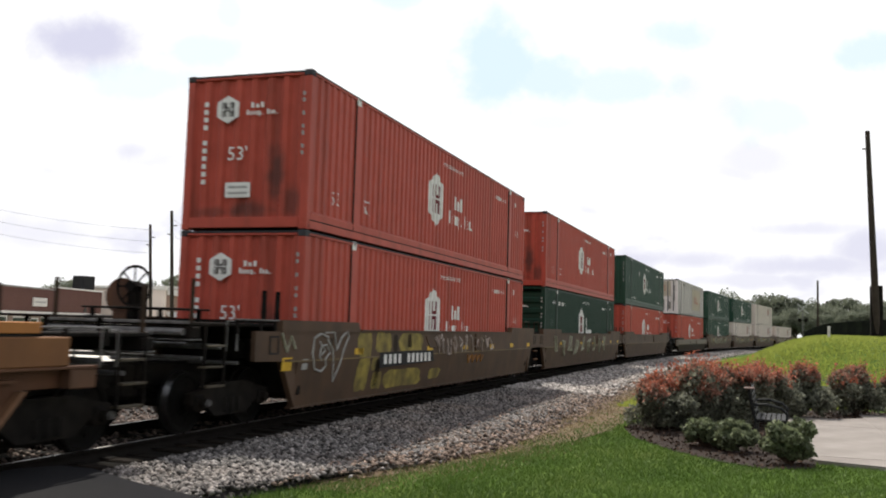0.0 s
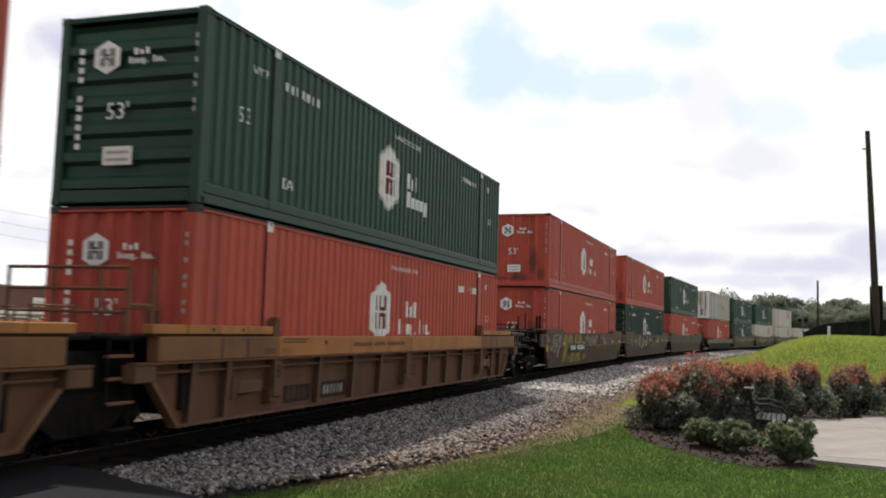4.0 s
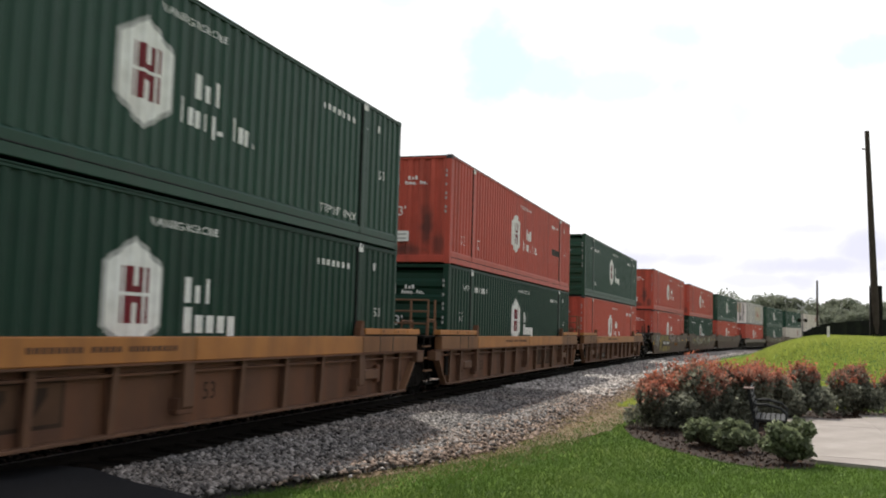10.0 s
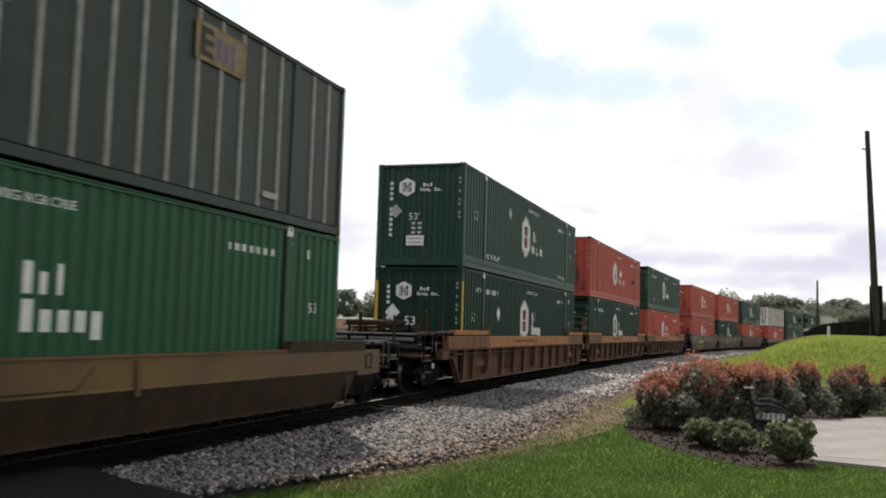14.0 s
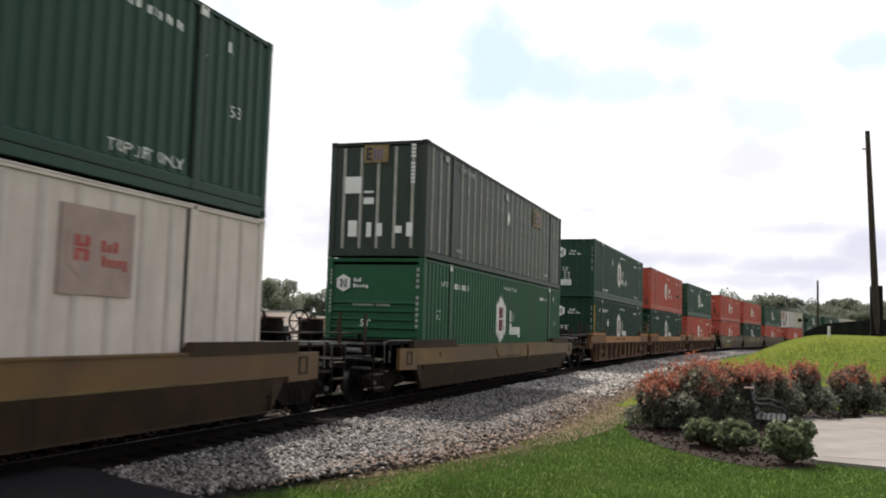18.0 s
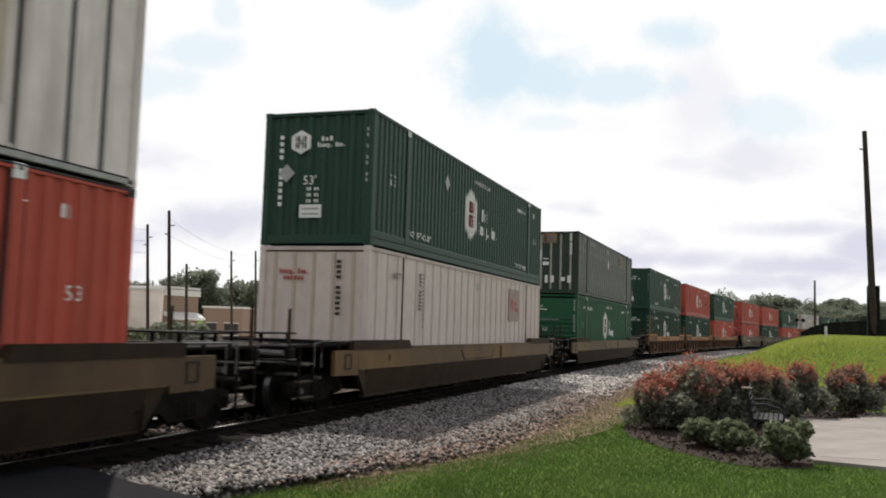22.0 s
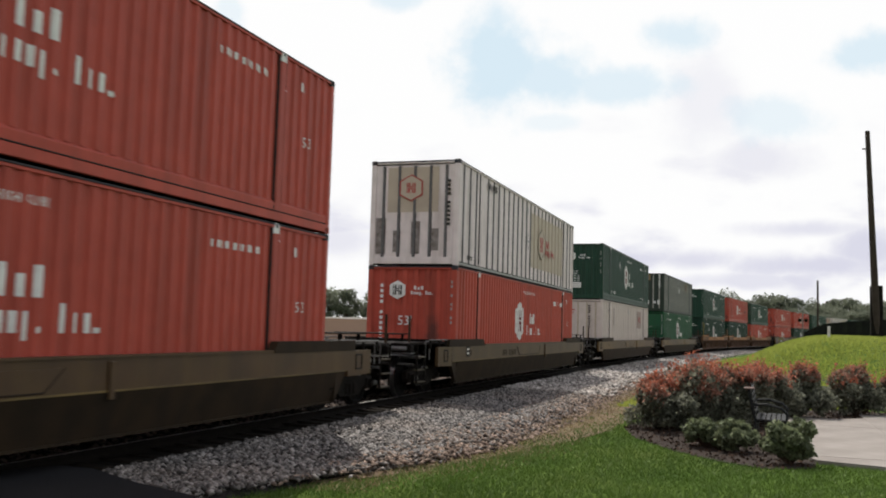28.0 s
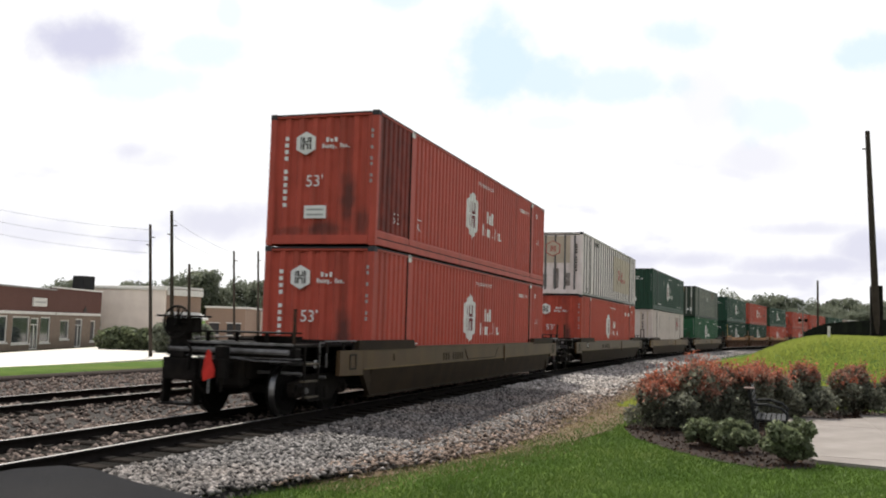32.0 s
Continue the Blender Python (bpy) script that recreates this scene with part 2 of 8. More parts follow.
RUST = (0.09, 0.045, 0.025)
M = {
    "red": material("red_paint", (0.405, 0.066, 0.042), 0.52, 0, (0.355, 0.057, 0.036), 3, (0.11, 0.03, 0.02), 0.8, 0.42, 0.05, 30, streak=True, spec=0.24),
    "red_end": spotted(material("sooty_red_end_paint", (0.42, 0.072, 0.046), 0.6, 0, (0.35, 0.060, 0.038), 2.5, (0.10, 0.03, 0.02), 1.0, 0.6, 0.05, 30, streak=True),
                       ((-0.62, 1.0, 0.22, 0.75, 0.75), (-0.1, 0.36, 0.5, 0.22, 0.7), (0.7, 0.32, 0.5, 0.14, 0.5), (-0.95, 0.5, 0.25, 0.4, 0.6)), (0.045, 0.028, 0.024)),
    "red2": material("orange_red_paint", (0.42, 0.072, 0.044), 0.55, 0, (0.37, 0.062, 0.038), 3, (0.12, 0.035, 0.022), 0.8, 0.4, 0.05, 30, streak=True, spec=0.22),
    "green": material("dark_green_paint", (0.0100, 0.044, 0.0255), 0.5, 0, (0.0085, 0.038, 0.022), 3, (0.026, 0.034, 0.026), 0.8, 0.3, 0.05, 30, streak=True, spec=0.26),
    "deep_green": material("deep_green_paint", (0.0065, 0.032, 0.0185), 0.55, 0, (0.0055, 0.027, 0.016), 3, (0.018, 0.026, 0.02), 0.8, 0.3, 0.05, 30, streak=True, spec=0.2),
    "bright_green": material("green_paint", (0.012, 0.077, 0.031), 0.52, 0, (0.011, 0.066, 0.028), 3, (0.028, 0.046, 0.028), 0.8, 0.3, 0.05, 30, streak=True, spec=0.24),
    "white": material("white_paint", (0.70, 0.62, 0.595), 0.5, 0, (0.62, 0.55, 0.525), 3, (0.22, 0.175, 0.145), 1.1, 0.5, 0.05, 30, streak=True),
    "cream": material("faded_cream_sheet", (0.46, 0.385, 0.30), 0.6, 0, (0.40, 0.335, 0.26), 2, (0.3, 0.25, 0.2), 0.8, 0.3, 0.05, 30),
    "slate": material("grey_green_paint", (0.025, 0.037, 0.027), 0.5, 0, (0.020, 0.030, 0.022), 3, (0.06, 0.06, 0.048), 0.8, 0.4, 0.05, 30, streak=True),
    "post": material("pale_grey_post", (0.36, 0.345, 0.305), 0.6, 0, (0.25, 0.24, 0.21), 4, (0.12, 0.11, 0.09), 1.2, 0.4, 0.05, 30),
    "edge": material("dark_roof_edge", (0.03, 0.034, 0.04), 0.6, 0, (0.02, 0.023, 0.028), 4, RUST, 1.5, 0.4, 0.05, 30),
    # Oil-stained ballast, darkened further to paint the shade under the train.
    "grimy": material("shaded_oily_ballast", (0.013, 0.012, 0.010), 0.95, 0, (0.007, 0.006, 0.005), 20, bump=1.0, bump_scale=35, spec=0.06),
    "seam": material("dark_seam", (0.02, 0.02, 0.02), 0.8, bump=0),
    "sign_white": material("white_lettering", (0.72, 0.71, 0.68), 0.6, 0, (0.62, 0.61, 0.58), 5, (0.35, 0.3, 0.25), 1.5, 0.3, 0),
    "sign_red": material("dark_red_lettering", (0.15, 0.014, 0.02), 0.6, bump=0),
    "sign_bright_red": material("red_lettering", (0.38, 0.05, 0.045), 0.6, bump=0),
    "sign_purple": material("faded_purple_lettering", (0.12, 0.10, 0.20), 0.6, bump=0),
    "sign_tan": material("faded_yellow_panel", (0.26, 0.18, 0.085), 0.6, 0, (0.16, 0.11, 0.055), 4, (0.06, 0.05, 0.035), 1.5, 0.5, 0),
    "grey_post": material("grey_upright_post", (0.13, 0.125, 0.125), 0.6, 0, (0.095, 0.09, 0.09), 4, bump=0),
    "stain_brown": material("plain_rusty_brown_paint", (0.078, 0.045, 0.027), 0.65, 0, (0.054, 0.033, 0.021), 1.6, (0.10, 0.054, 0.028), 0.8, 0.5, 0.1, 25, streak=True),
    "sign_grey": material("grey_marking", (0.35, 0.35, 0.33), 0.6, bump=0),
    "sign_dark": material("dark_marking", (0.045, 0.04, 0.035), 0.7, bump=0),
    "worn_stencil": material("worn_white_stencil", (0.24, 0.22, 0.20), 0.8, 0, (0.11, 0.095, 0.08), 3, (0.07, 0.05, 0.04), 1.6, 0.8, 0, spec=0.06),
    "sign_orange": material("faded_orange_plate", (0.30, 0.11, 0.02), 0.7, 0, (0.2, 0.08, 0.02), 5, bump=0),
    "sign_umber": material("umber_stencil_paint", (0.042, 0.027, 0.019), 0.8, 0, (0.03, 0.02, 0.015), 4, bump=0, spec=0.06),
    "tan_low": material("dull_umber_tan_paint", (0.085, 0.047, 0.029), 0.8, 0, (0.06, 0.035, 0.023), 2.0, (0.04, 0.027, 0.02), 1.2, 0.6, 0, spec=0.06),
    # Paler grey that paints sky light caught on pipes and edges.
    "skylit_grey": material("skylit_grey_steel", (0.17, 0.165, 0.165), 0.45, 0.2, (0.08, 0.076, 0.072), 5, (0.04, 0.028, 0.02), 1.5, 0.5, 0.1, 40, spec=0.3),
    "worn_step": material("worn_ochre_step", (0.075, 0.06, 0.038), 0.6, 0, (0.045, 0.037, 0.027), 5, (0.035, 0.027, 0.02), 1.5, 0.5, 0.1, 40),
    "yellow_worn": material("worn_yellow_paint", (0.185, 0.083, 0.031), 0.65, 0, (0.13, 0.058, 0.025), 1.5, (0.085, 0.042, 0.023), 0.8, 0.7, 0.1, 25, streak=True),
    "sign_yellow": material("yellow_marking", (0.62, 0.38, 0.03), 0.6, bump=0),
    "steel": material("galvanised_casting", (0.40, 0.40, 0.39), 0.5, 0.3, bump=0.1),
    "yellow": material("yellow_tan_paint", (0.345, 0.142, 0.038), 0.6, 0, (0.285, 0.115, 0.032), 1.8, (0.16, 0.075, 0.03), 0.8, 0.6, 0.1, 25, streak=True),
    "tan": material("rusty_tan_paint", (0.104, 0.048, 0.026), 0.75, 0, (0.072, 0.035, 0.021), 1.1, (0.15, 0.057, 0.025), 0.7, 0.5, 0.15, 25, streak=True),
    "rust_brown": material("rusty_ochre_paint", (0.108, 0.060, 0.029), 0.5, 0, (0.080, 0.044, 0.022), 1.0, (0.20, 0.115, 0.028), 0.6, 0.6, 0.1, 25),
    # Rusty paint whose darkness also paints shade on the slanted lower plates.
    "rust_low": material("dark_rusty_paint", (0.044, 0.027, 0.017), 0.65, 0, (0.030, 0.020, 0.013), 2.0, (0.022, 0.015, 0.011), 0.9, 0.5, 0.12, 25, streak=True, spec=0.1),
    "red_dark": material("dark_maroon_paint", (0.20, 0.032, 0.021), 0.6, 0, (0.12, 0.022, 0.016), 3, (0.04, 0.016, 0.012), 1.0, 0.6, 0.05, 30, streak=True),
    "scuff": material("scuffed_fold_highlight", (0.12, 0.085, 0.035), 0.5, 0, (0.05, 0.034, 0.018), 1.3, (0.22, 0.15, 0.05), 0.7, 0.7, 0, 25),
    "stained": material("peeled_stained_sheet", (0.30, 0.27, 0.25), 0.7, 0, (0.10, 0.08, 0.07), 5, (0.12, 0.075, 0.05), 2.0, 0.7, 0.1, 30),
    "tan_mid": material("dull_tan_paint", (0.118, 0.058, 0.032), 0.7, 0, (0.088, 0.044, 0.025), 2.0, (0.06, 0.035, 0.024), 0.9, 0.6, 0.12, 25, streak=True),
    "beige": material("beige_white_paint", (0.58, 0.50, 0.455), 0.55, 0, (0.52, 0.445, 0.40), 3, (0.30, 0.23, 0.19), 0.9, 0.4, 0.05, 30, streak=True),
    "poster": material("faded_pink_poster", (0.34, 0.25, 0.22), 0.6, 0, (0.28, 0.2, 0.18), 3, bump=0),
    "tan_light": material("faded_tan_paint", (0.165, 0.085, 0.045), 0.7, 0, (0.125, 0.064, 0.035), 2.0, (0.10, 0.055, 0.032), 0.9, 0.5, 0.12, 25, streak=True),
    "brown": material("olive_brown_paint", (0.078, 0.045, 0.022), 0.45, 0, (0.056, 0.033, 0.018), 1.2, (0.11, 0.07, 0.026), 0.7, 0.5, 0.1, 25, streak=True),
    # Stained brown, darkened further to paint shade on the slanted lower plates.
    "brown_low": material("dirty_shaded_brown_paint", (0.034, 0.023, 0.014), 0.6, 0, (0.022, 0.016, 0.011), 2.0, (0.02, 0.015, 0.012), 0.9, 0.6, 0.12, 25, streak=True, spec=0.06),
    "dark": material("grimy_black_steel", (0.014, 0.012, 0.0105), 0.7, 0.0, (0.006, 0.0055, 0.005), 5, (0.022, 0.015, 0.010), 1.5, 0.35, 0.15, 40, spec=0.05),
    "wheel": material("worn_wheel_steel", (0.0055, 0.005, 0.0045), 0.85, 0.0, (0.006, 0.0055, 0.005), 6, (0.016, 0.011, 0.008), 2, 0.5, 0.1, 40, spec=0.06),
    "tread": material("worn_tread", (0.22, 0.215, 0.21), 0.34, 1.0, bump=0.02),
    "rail": material("rail_steel", (0.011, 0.009, 0.008), 0.85, 0.0, (0.007, 0.006, 0.005), 8, bump=0.1, spec=0.06),
    "rail_top": material("rail_running_face", (0.42, 0.40, 0.38), 0.4, 0.7, bump=0.02),
    "tie": material("weathered_sleeper", (0.018, 0.014, 0.011), 0.9, 0, (0.011, 0.009, 0.007), 7, (0.036, 0.03, 0.025), 2, 0.5, 0.4, 30, vary=0.3, spec=0.06),
    "red_flag": material("red_marker_cloth", (0.55, 0.03, 0.02), 0.7, bump=0.1),
    "asphalt": material("asphalt", (0.017, 0.017, 0.019), 0.9, 0, (0.012, 0.012, 0.013), 30, (0.026, 0.025, 0.024), 0.5, 0.5, 0.5, 150, spec=0.06),
}


# ---- building blocks ----
class Geo:
    """Collects vertices and faces of one mesh."""

    def __init__(self):
        self.v, self.f = [], []

    def poly(self, pts):
        n = len(self.v)
        self.v += [tuple(p) for p in pts]
        self.f.append(tuple(range(n, n + len(pts))))
        return self

    def box(self, x0, x1, y0, y1, z0, z1):
        n = len(self.v)
        self.v += [(x, y, z) for z in (z0, z1) for x, y in ((x0, y0), (x1, y0), (x1, y1), (x0, y1))]
        self.f += [tuple(n + i for i in q) for q in ((0, 3, 2, 1), (4, 5, 6, 7), (0, 1, 5, 4), (1, 2, 6, 5), (2, 3, 7, 6), (3, 0, 4, 7))]
        return self

    def cbox(self, x0, x1, y0, y1, z0, z1, c=0.015):
        """Box with chamfered edges."""
        n = len(self.v)
        X, Y, Z = (x0, x1), (y0, y1), (z0, z1)
        idx = {}
        for i in (0, 1):
            for j in (0, 1):
                for k in (0, 1):
                    p = (X[i], Y[j], Z[k]); s = (1 - 2 * i, 1 - 2 * j, 1 - 2 * k)
                    for a in range(3):
                        q = [p[b] + (0 if b == a else s[b] * c) for b in range(3)]
                        idx[i, j, k, a] = len(self.v)
                        self.v.append(tuple(q))
        for a in range(3):
            b, d = [e for e in range(3) if e != a]
            for side in (0, 1):
                ring = []
                for u, w in ((0, 0), (1, 0), (1, 1), (0, 1)):
                    key = [0, 0, 0]; key[a], key[b], key[d] = side, u, w
                    ring.append(idx[(*key, a)])
                flip = (side == 0) ^ (a == 1)
                self.f.append(tuple(reversed(ring)) if flip else tuple(ring))
        for a in range(3):
            b, d = [e for e in range(3) if e != a]
            for u in (0, 1):
                for w in (0, 1):
                    k0 = [0, 0, 0]; k1 = [0, 0, 0]
                    k0[a], k0[b], k0[d] = 0, u, w
                    k1[a], k1[b], k1[d] = 1, u, w
                    self.f.append((idx[(*k0, b)], idx[(*k1, b)], idx[(*k1, d)], idx[(*k0, d)]))
        for i in (0, 1):
            for j in (0, 1):
                for k in (0, 1):
                    self.f.append((idx[i, j, k, 0], idx[i, j, k, 1], idx[i, j, k, 2]))
        return self

    def prism(self, prof, axis, a, b):
        """Closed outline (pairs) pushed along one axis from a to b."""
        n, m = len(self.v), len(prof)
        for t in (a, b):
            for p in prof:
                q = list(p); q.insert(axis, t)
                self.v.append(tuple(q))
        for i in range(m):
            j = (i + 1) % m
            self.f.append((n + i, n + j, n + m + j, n + m + i))
        self.f.append(tuple(range(n + m - 1, n - 1, -1)))
        self.f.append(tuple(range(n + m, n + 2 * m)))
        return self

    def sheet(self, line, axis, a, b):
        """Open outline pushed along one axis."""
        n, m = len(self.v), len(line)
        for t in (a, b):
            for p in line:
                q = list(p); q.insert(axis, t)
                self.v.append(tuple(q))
        for i in range(m - 1):
            self.f.append((n + i, n + i + 1, n + m + i + 1, n + m + i))
        return self

    def rod(self, p, q, r, r2=None, n=8):
        p, q = Vector(p), Vector(q)
        r2 = r if r2 is None else r2
        d = (q - p).normalized()
        u = d.orthogonal().normalized()
        w = d.cross(u)
        k = len(self.v)
        for c, rr in ((p, r), (q, r2)):
            for i in range(n):
                a = 2 * math.pi * i / n
                self.v.append(tuple(c + (u * math.cos(a) + w * math.sin(a)) * rr))
        for i in range(n):
            j = (i + 1) % n
            self.f.append((k + i, k + j, k + n + j, k + n + i))
        self.f.append(tuple(range(k + n - 1, k - 1, -1)))
        self.f.append(tuple(range(k + n, k + 2 * n)))
        return self

    def path(self, pts, r, n=6):
        """One bent tube through points."""
        P = [Vector(p) for p in pts]
        T = [(b - a).normalized() for a, b in zip(P, P[1:])]
        T = [T[0]] + [(a + b).normalized() if (a + b).length > 0.2 else b for a, b in zip(T, T[1:])] + [T[-1]]
        u, k = T[0].orthogonal().normalized(), len(self.v)
        for p, d in zip(P, T):
            u = u - d * u.dot(d)
            u = u.normalized() if u.length > 1e-4 else d.orthogonal().normalized()
            w = d.cross(u)
            for i in range(n):
                a = 2 * math.pi * i / n
                self.v.append(tuple(p + (u * math.cos(a) + w * math.sin(a)) * r))
        for s in range(len(P) - 1):
            for i in range(n):
                j = (i + 1) % n
                self.f.append((k + s * n + i, k + s * n + j, k + (s + 1) * n + j, k + (s + 1) * n + i))
        self.f.append(tuple(range(k + n - 1, k - 1, -1)))
        e = k + (len(P) - 1) * n
        self.f.append(tuple(range(e, e + n)))
        return self

    def ring(self, c, axis, R, r, n=18, m=6):
        """Torus about an axis."""
        k = len(self.v)
        for i in range(n):
            a = 2 * math.pi * i / n
            for j in range(m):
                b = 2 * math.pi * j / m
                rr = R + r * math.cos(b)
                p = [rr * math.cos(a), rr * math.sin(a)]
                p.insert(axis, r * math.sin(b))
                self.v.append(tuple(p[e] + c[e] for e in range(3)))
        for i in range(n):
            for j in range(m):
                i2, j2 = (i + 1) % n, (j + 1) % m
                self.f.append((k + i * m + j, k + i2 * m + j, k + i2 * m + j2, k + i * m + j2))
        return self

    def lathe(self, prof, c, axis, n=20):
        """Outline (radius, along) turned about an axis, closed."""
        k, m = len(self.v), len(prof)
        for i in range(n):
            a = 2 * math.pi * i / n
            for r, h in prof:
                p = [r * math.cos(a), r * math.sin(a)]
                p.insert(axis, h)
                self.v.append(tuple(p[e] + c[e] for e in range(3)))
        for i in range(n):
            i2 = (i + 1) % n
            for j in range(m - 1):
                self.f.append((k + i * m + j, k + i2 * m + j, k + i2 * m + j + 1, k + i * m + j + 1))
        self.f.append(tuple(k + i * m for i in range(n)))
        self.f.append(tuple(k + i * m + m - 1 for i in reversed(range(n))))
        return self

    def mesh(self, name, mat, smooth=False):
        me = bpy.data.meshes.new(name)
        me.from_pydata(self.v, [], self.f)
        bm = bmesh.new()
        bm.from_mesh(me)
        bmesh.ops.recalc_face_normals(bm, faces=bm.faces)
        bm.to_mesh(me)
        bm.free()
        me.materials.append(M[mat] if isinstance(mat, str) else mat)
        if smooth:
            for p in me.polygons:
                p.use_smooth = True
        return me


MESHES = {}


def part(name, geo, mat, parent, label="", at=None, key=None, smooth=False):
    """Links a mesh as one object under a thing; alike pieces share mesh data by key. geo: a Geo, or a function that makes one."""
    k = (key, mat) if key else None
    me = MESHES.get(k) if k else None
    if me is None:
        g = geo() if callable(geo) else geo
        me = g if isinstance(g, bpy.types.Mesh) else g.mesh(name, mat, smooth)
        if k:
            MESHES[k] = me
    ob = new(name, me)
    ob.parent = parent
    if at is not None:
        ob.matrix_basis = at
    if label:
        ob["label"] = label
    return ob


def thing(name, label, category, group="", m=None):
    ob = new(name)
    ob.empty_display_size = 0.2
    if m is not None:
        ob.matrix_basis = m
    return tagged(ob, label, category, group)


def solid(name, geo, mat, label, category="", group="", kind="", m=None, smooth=False):
    ob = new(name, geo.mesh(name, mat, smooth))
    if m is not None:
        ob.matrix_basis = m
    return tagged(ob, label, category, group, kind)


def raw_mesh(name, verts, faces, mat, smooth=False):
    """Mesh from arrays, for large loose stuff."""
    me = bpy.data.meshes.new(name)
    verts, faces = np.asarray(verts, dtype=np.float32), np.asarray(faces, dtype=np.int32)
    nf, k = faces.shape
    me.vertices.add(len(verts)); me.vertices.foreach_set("co", verts.ravel())
    me.loops.add(nf * k); me.loops.foreach_set("vertex_index", faces.ravel())
    me.polygons.add(nf); me.polygons.foreach_set("loop_start", np.arange(0, nf * k, k, dtype=np.int32))
    me.update(calc_edges=True)
    me.materials.append(M[mat] if isinstance(mat, str) else mat)
    if smooth:
        me.polygons.foreach_set("use_smooth", np.ones(nf, dtype=bool))
    return me


def words(text, size):
    """Mesh of a word in the built-in font, centred, in the XY plane."""
    cu = bpy.data.curves.new("words", "FONT")
    cu.body, cu.size, cu.align_x, cu.align_y, cu.resolution_u = text, size, "CENTER", "CENTER", 2
    ob = bpy.data.objects.new("words", cu)
    scene.collection.objects.link(ob)
    me = bpy.data.meshes.new_from_object(ob.evaluated_get(bpy.context.evaluated_depsgraph_get()))
    bpy.data.objects.remove(ob)
    bpy.data.curves.remove(cu)
    return me


def lettering(text, size, mat, parent, at, label="", name="lettering"):
    key = ("words", text, size, mat)
    if key not in MESHES:
        me = words(text, size)
        me.materials.clear()
        me.materials.append(M[mat])
        MESHES[key] = me
    ob = new(name, MESHES[key])
    ob.parent, ob.matrix_basis = parent, at
    if label:
        ob["label"] = label
    return ob


# ---- track and train geometry ----
TRACK_Y, CURVE_S, CURVE_K = 8.733, 27.79, 0.00133


def along(s, off=0.0):
    """Point of the track's centre line (off: metres to its left) and its heading."""
    if s <= CURVE_S:
        return s, TRACK_Y + off, 0.0
    th = CURVE_K * (s - CURVE_S)
    x, y = CURVE_S + math.sin(th) / CURVE_K, TRACK_Y - (1 - math.cos(th)) / CURVE_K
    return x + math.sin(th) * off, y + math.cos(th) * off, -th


def gone(t):
    """Metres the train has rolled since the start."""
    u = t / 16 - 1
    return 83.6277 * (u + 1) - 1.66226 * (u * u - 1) - 2.79557 * (u ** 3 + 1) - 0.360586 * (u ** 4 - 1)


def ride(s, half=8.0, z=0.0):
    """Pose of a rigid body whose middle is at s and which rests on the track at s - half and s + half."""
    a, b = along(s - half), along(s + half)
    th = math.atan2(b[1] - a[1], b[0] - a[0])
    return pose((a[0] + b[0]) / 2, (a[1] + b[1]) / 2, z, 0, 0, math.degrees(th))


LEN, WID, HIGH, FLOOR_Z, UPPER_Z = 16.154, 2.591, 2.88, 0.437, 3.34
HL, HW = LEN / 2, WID / 2
MOVERS = []   # (object, start of its middle, half base, z)


# ---- containers ----
def wave(x0, x1, pitch, depth, base):
    """Corrugation outline between x0 and x1: outer face at base, recess towards +."""
    n = max(1, round((x1 - x0) / pitch))
    p = (x1 - x0) / n
    line = []
    for i in range(n):
        a = x0 + i * p
        line += [(a, base), (a + 0.30 * p, base), (a + 0.46 * p, base + depth), (a + 0.84 * p, base + depth)]
    return line + [(x1, base)]


SECTIONS = ((-HL + 0.14, -HL + 2.02), (-HL + 2.20, HL - 2.06), (HL - 1.84, HL - 0.14))
POSTS = {-1: -HL + 2.11, 1: HL - 1.95}
PITCH_S, DEEP = 0.268, 0.036
KNOTS = [k for sec in SECTIONS for k in wave(*sec, PITCH_S, DEEP, 0)]


def skin(x):
    """How deep the near side's sheet lies behind its ridges at x."""
    return float(np.interp(x, [k[0] for k in KNOTS], [k[1] for k in KNOTS]))


def on_skin(outlines, s0, rise=0.004):
    """Paint that follows the corrugation: outlines gives (x0, x1, low(x), high(x)) round a middle s0 along the side."""
    g = Geo()
    for x0, x1, low, high in outlines:
        cut = [x0] + [k[0] - s0 for k in KNOTS if x0 + 1e-4 < k[0] - s0 < x1 - 1e-4] + [x1]
        if x0 < 0 < x1:
            cut = sorted(set(cut + [0.0]))
        n = len(g.v)
        for x in cut:
            y = skin(x + s0) + 0.010 - rise
            g.v += [(x, y, low(x)), (x, y, high(x))]
        g.f += [(n + 2 * i, n + 2 * i + 2, n + 2 * i + 3, n + 2 * i + 1) for i in range(len(cut) - 1)]
    return g


def side_corrugated(s, k):
    """One of the three corrugated panels between a side's posts."""
    line = wave(*SECTIONS[k], PITCH_S, DEEP, 0)
    return Geo().sheet([(x, s * (HW - 0.010 - d)) for x, d in line], 2, 0.34, 2.82)


def side_flat(s):
    return Geo().box(-HL + 0.14, HL - 0.14, s * (HW - 0.05), s * (HW - 0.035), 0.09, 2.80)


def hat_post(s):
    """One upright hat-section post of a sheet-and-post side."""
    return Geo().prism([(-0.04, s * (HW - 0.035)), (-0.022, s * (HW - 0.006)), (0.022, s * (HW - 0.006)), (0.04, s * (HW - 0.035))], 2, 0.10, 2.79)


def end_upright(x):
    return Geo().sheet([(x + d, y) for y, d in wave(-HW + 0.15, HW - 0.15, 0.33, 0.055, 0)], 2, 0.2, 2.80)


def end_level(x):
    return Geo().sheet([(x + d, z) for z, d in wave(0.25, 2.72, 0.40, 0.07, 0)], 1, -HW + 0.15, HW - 0.15)


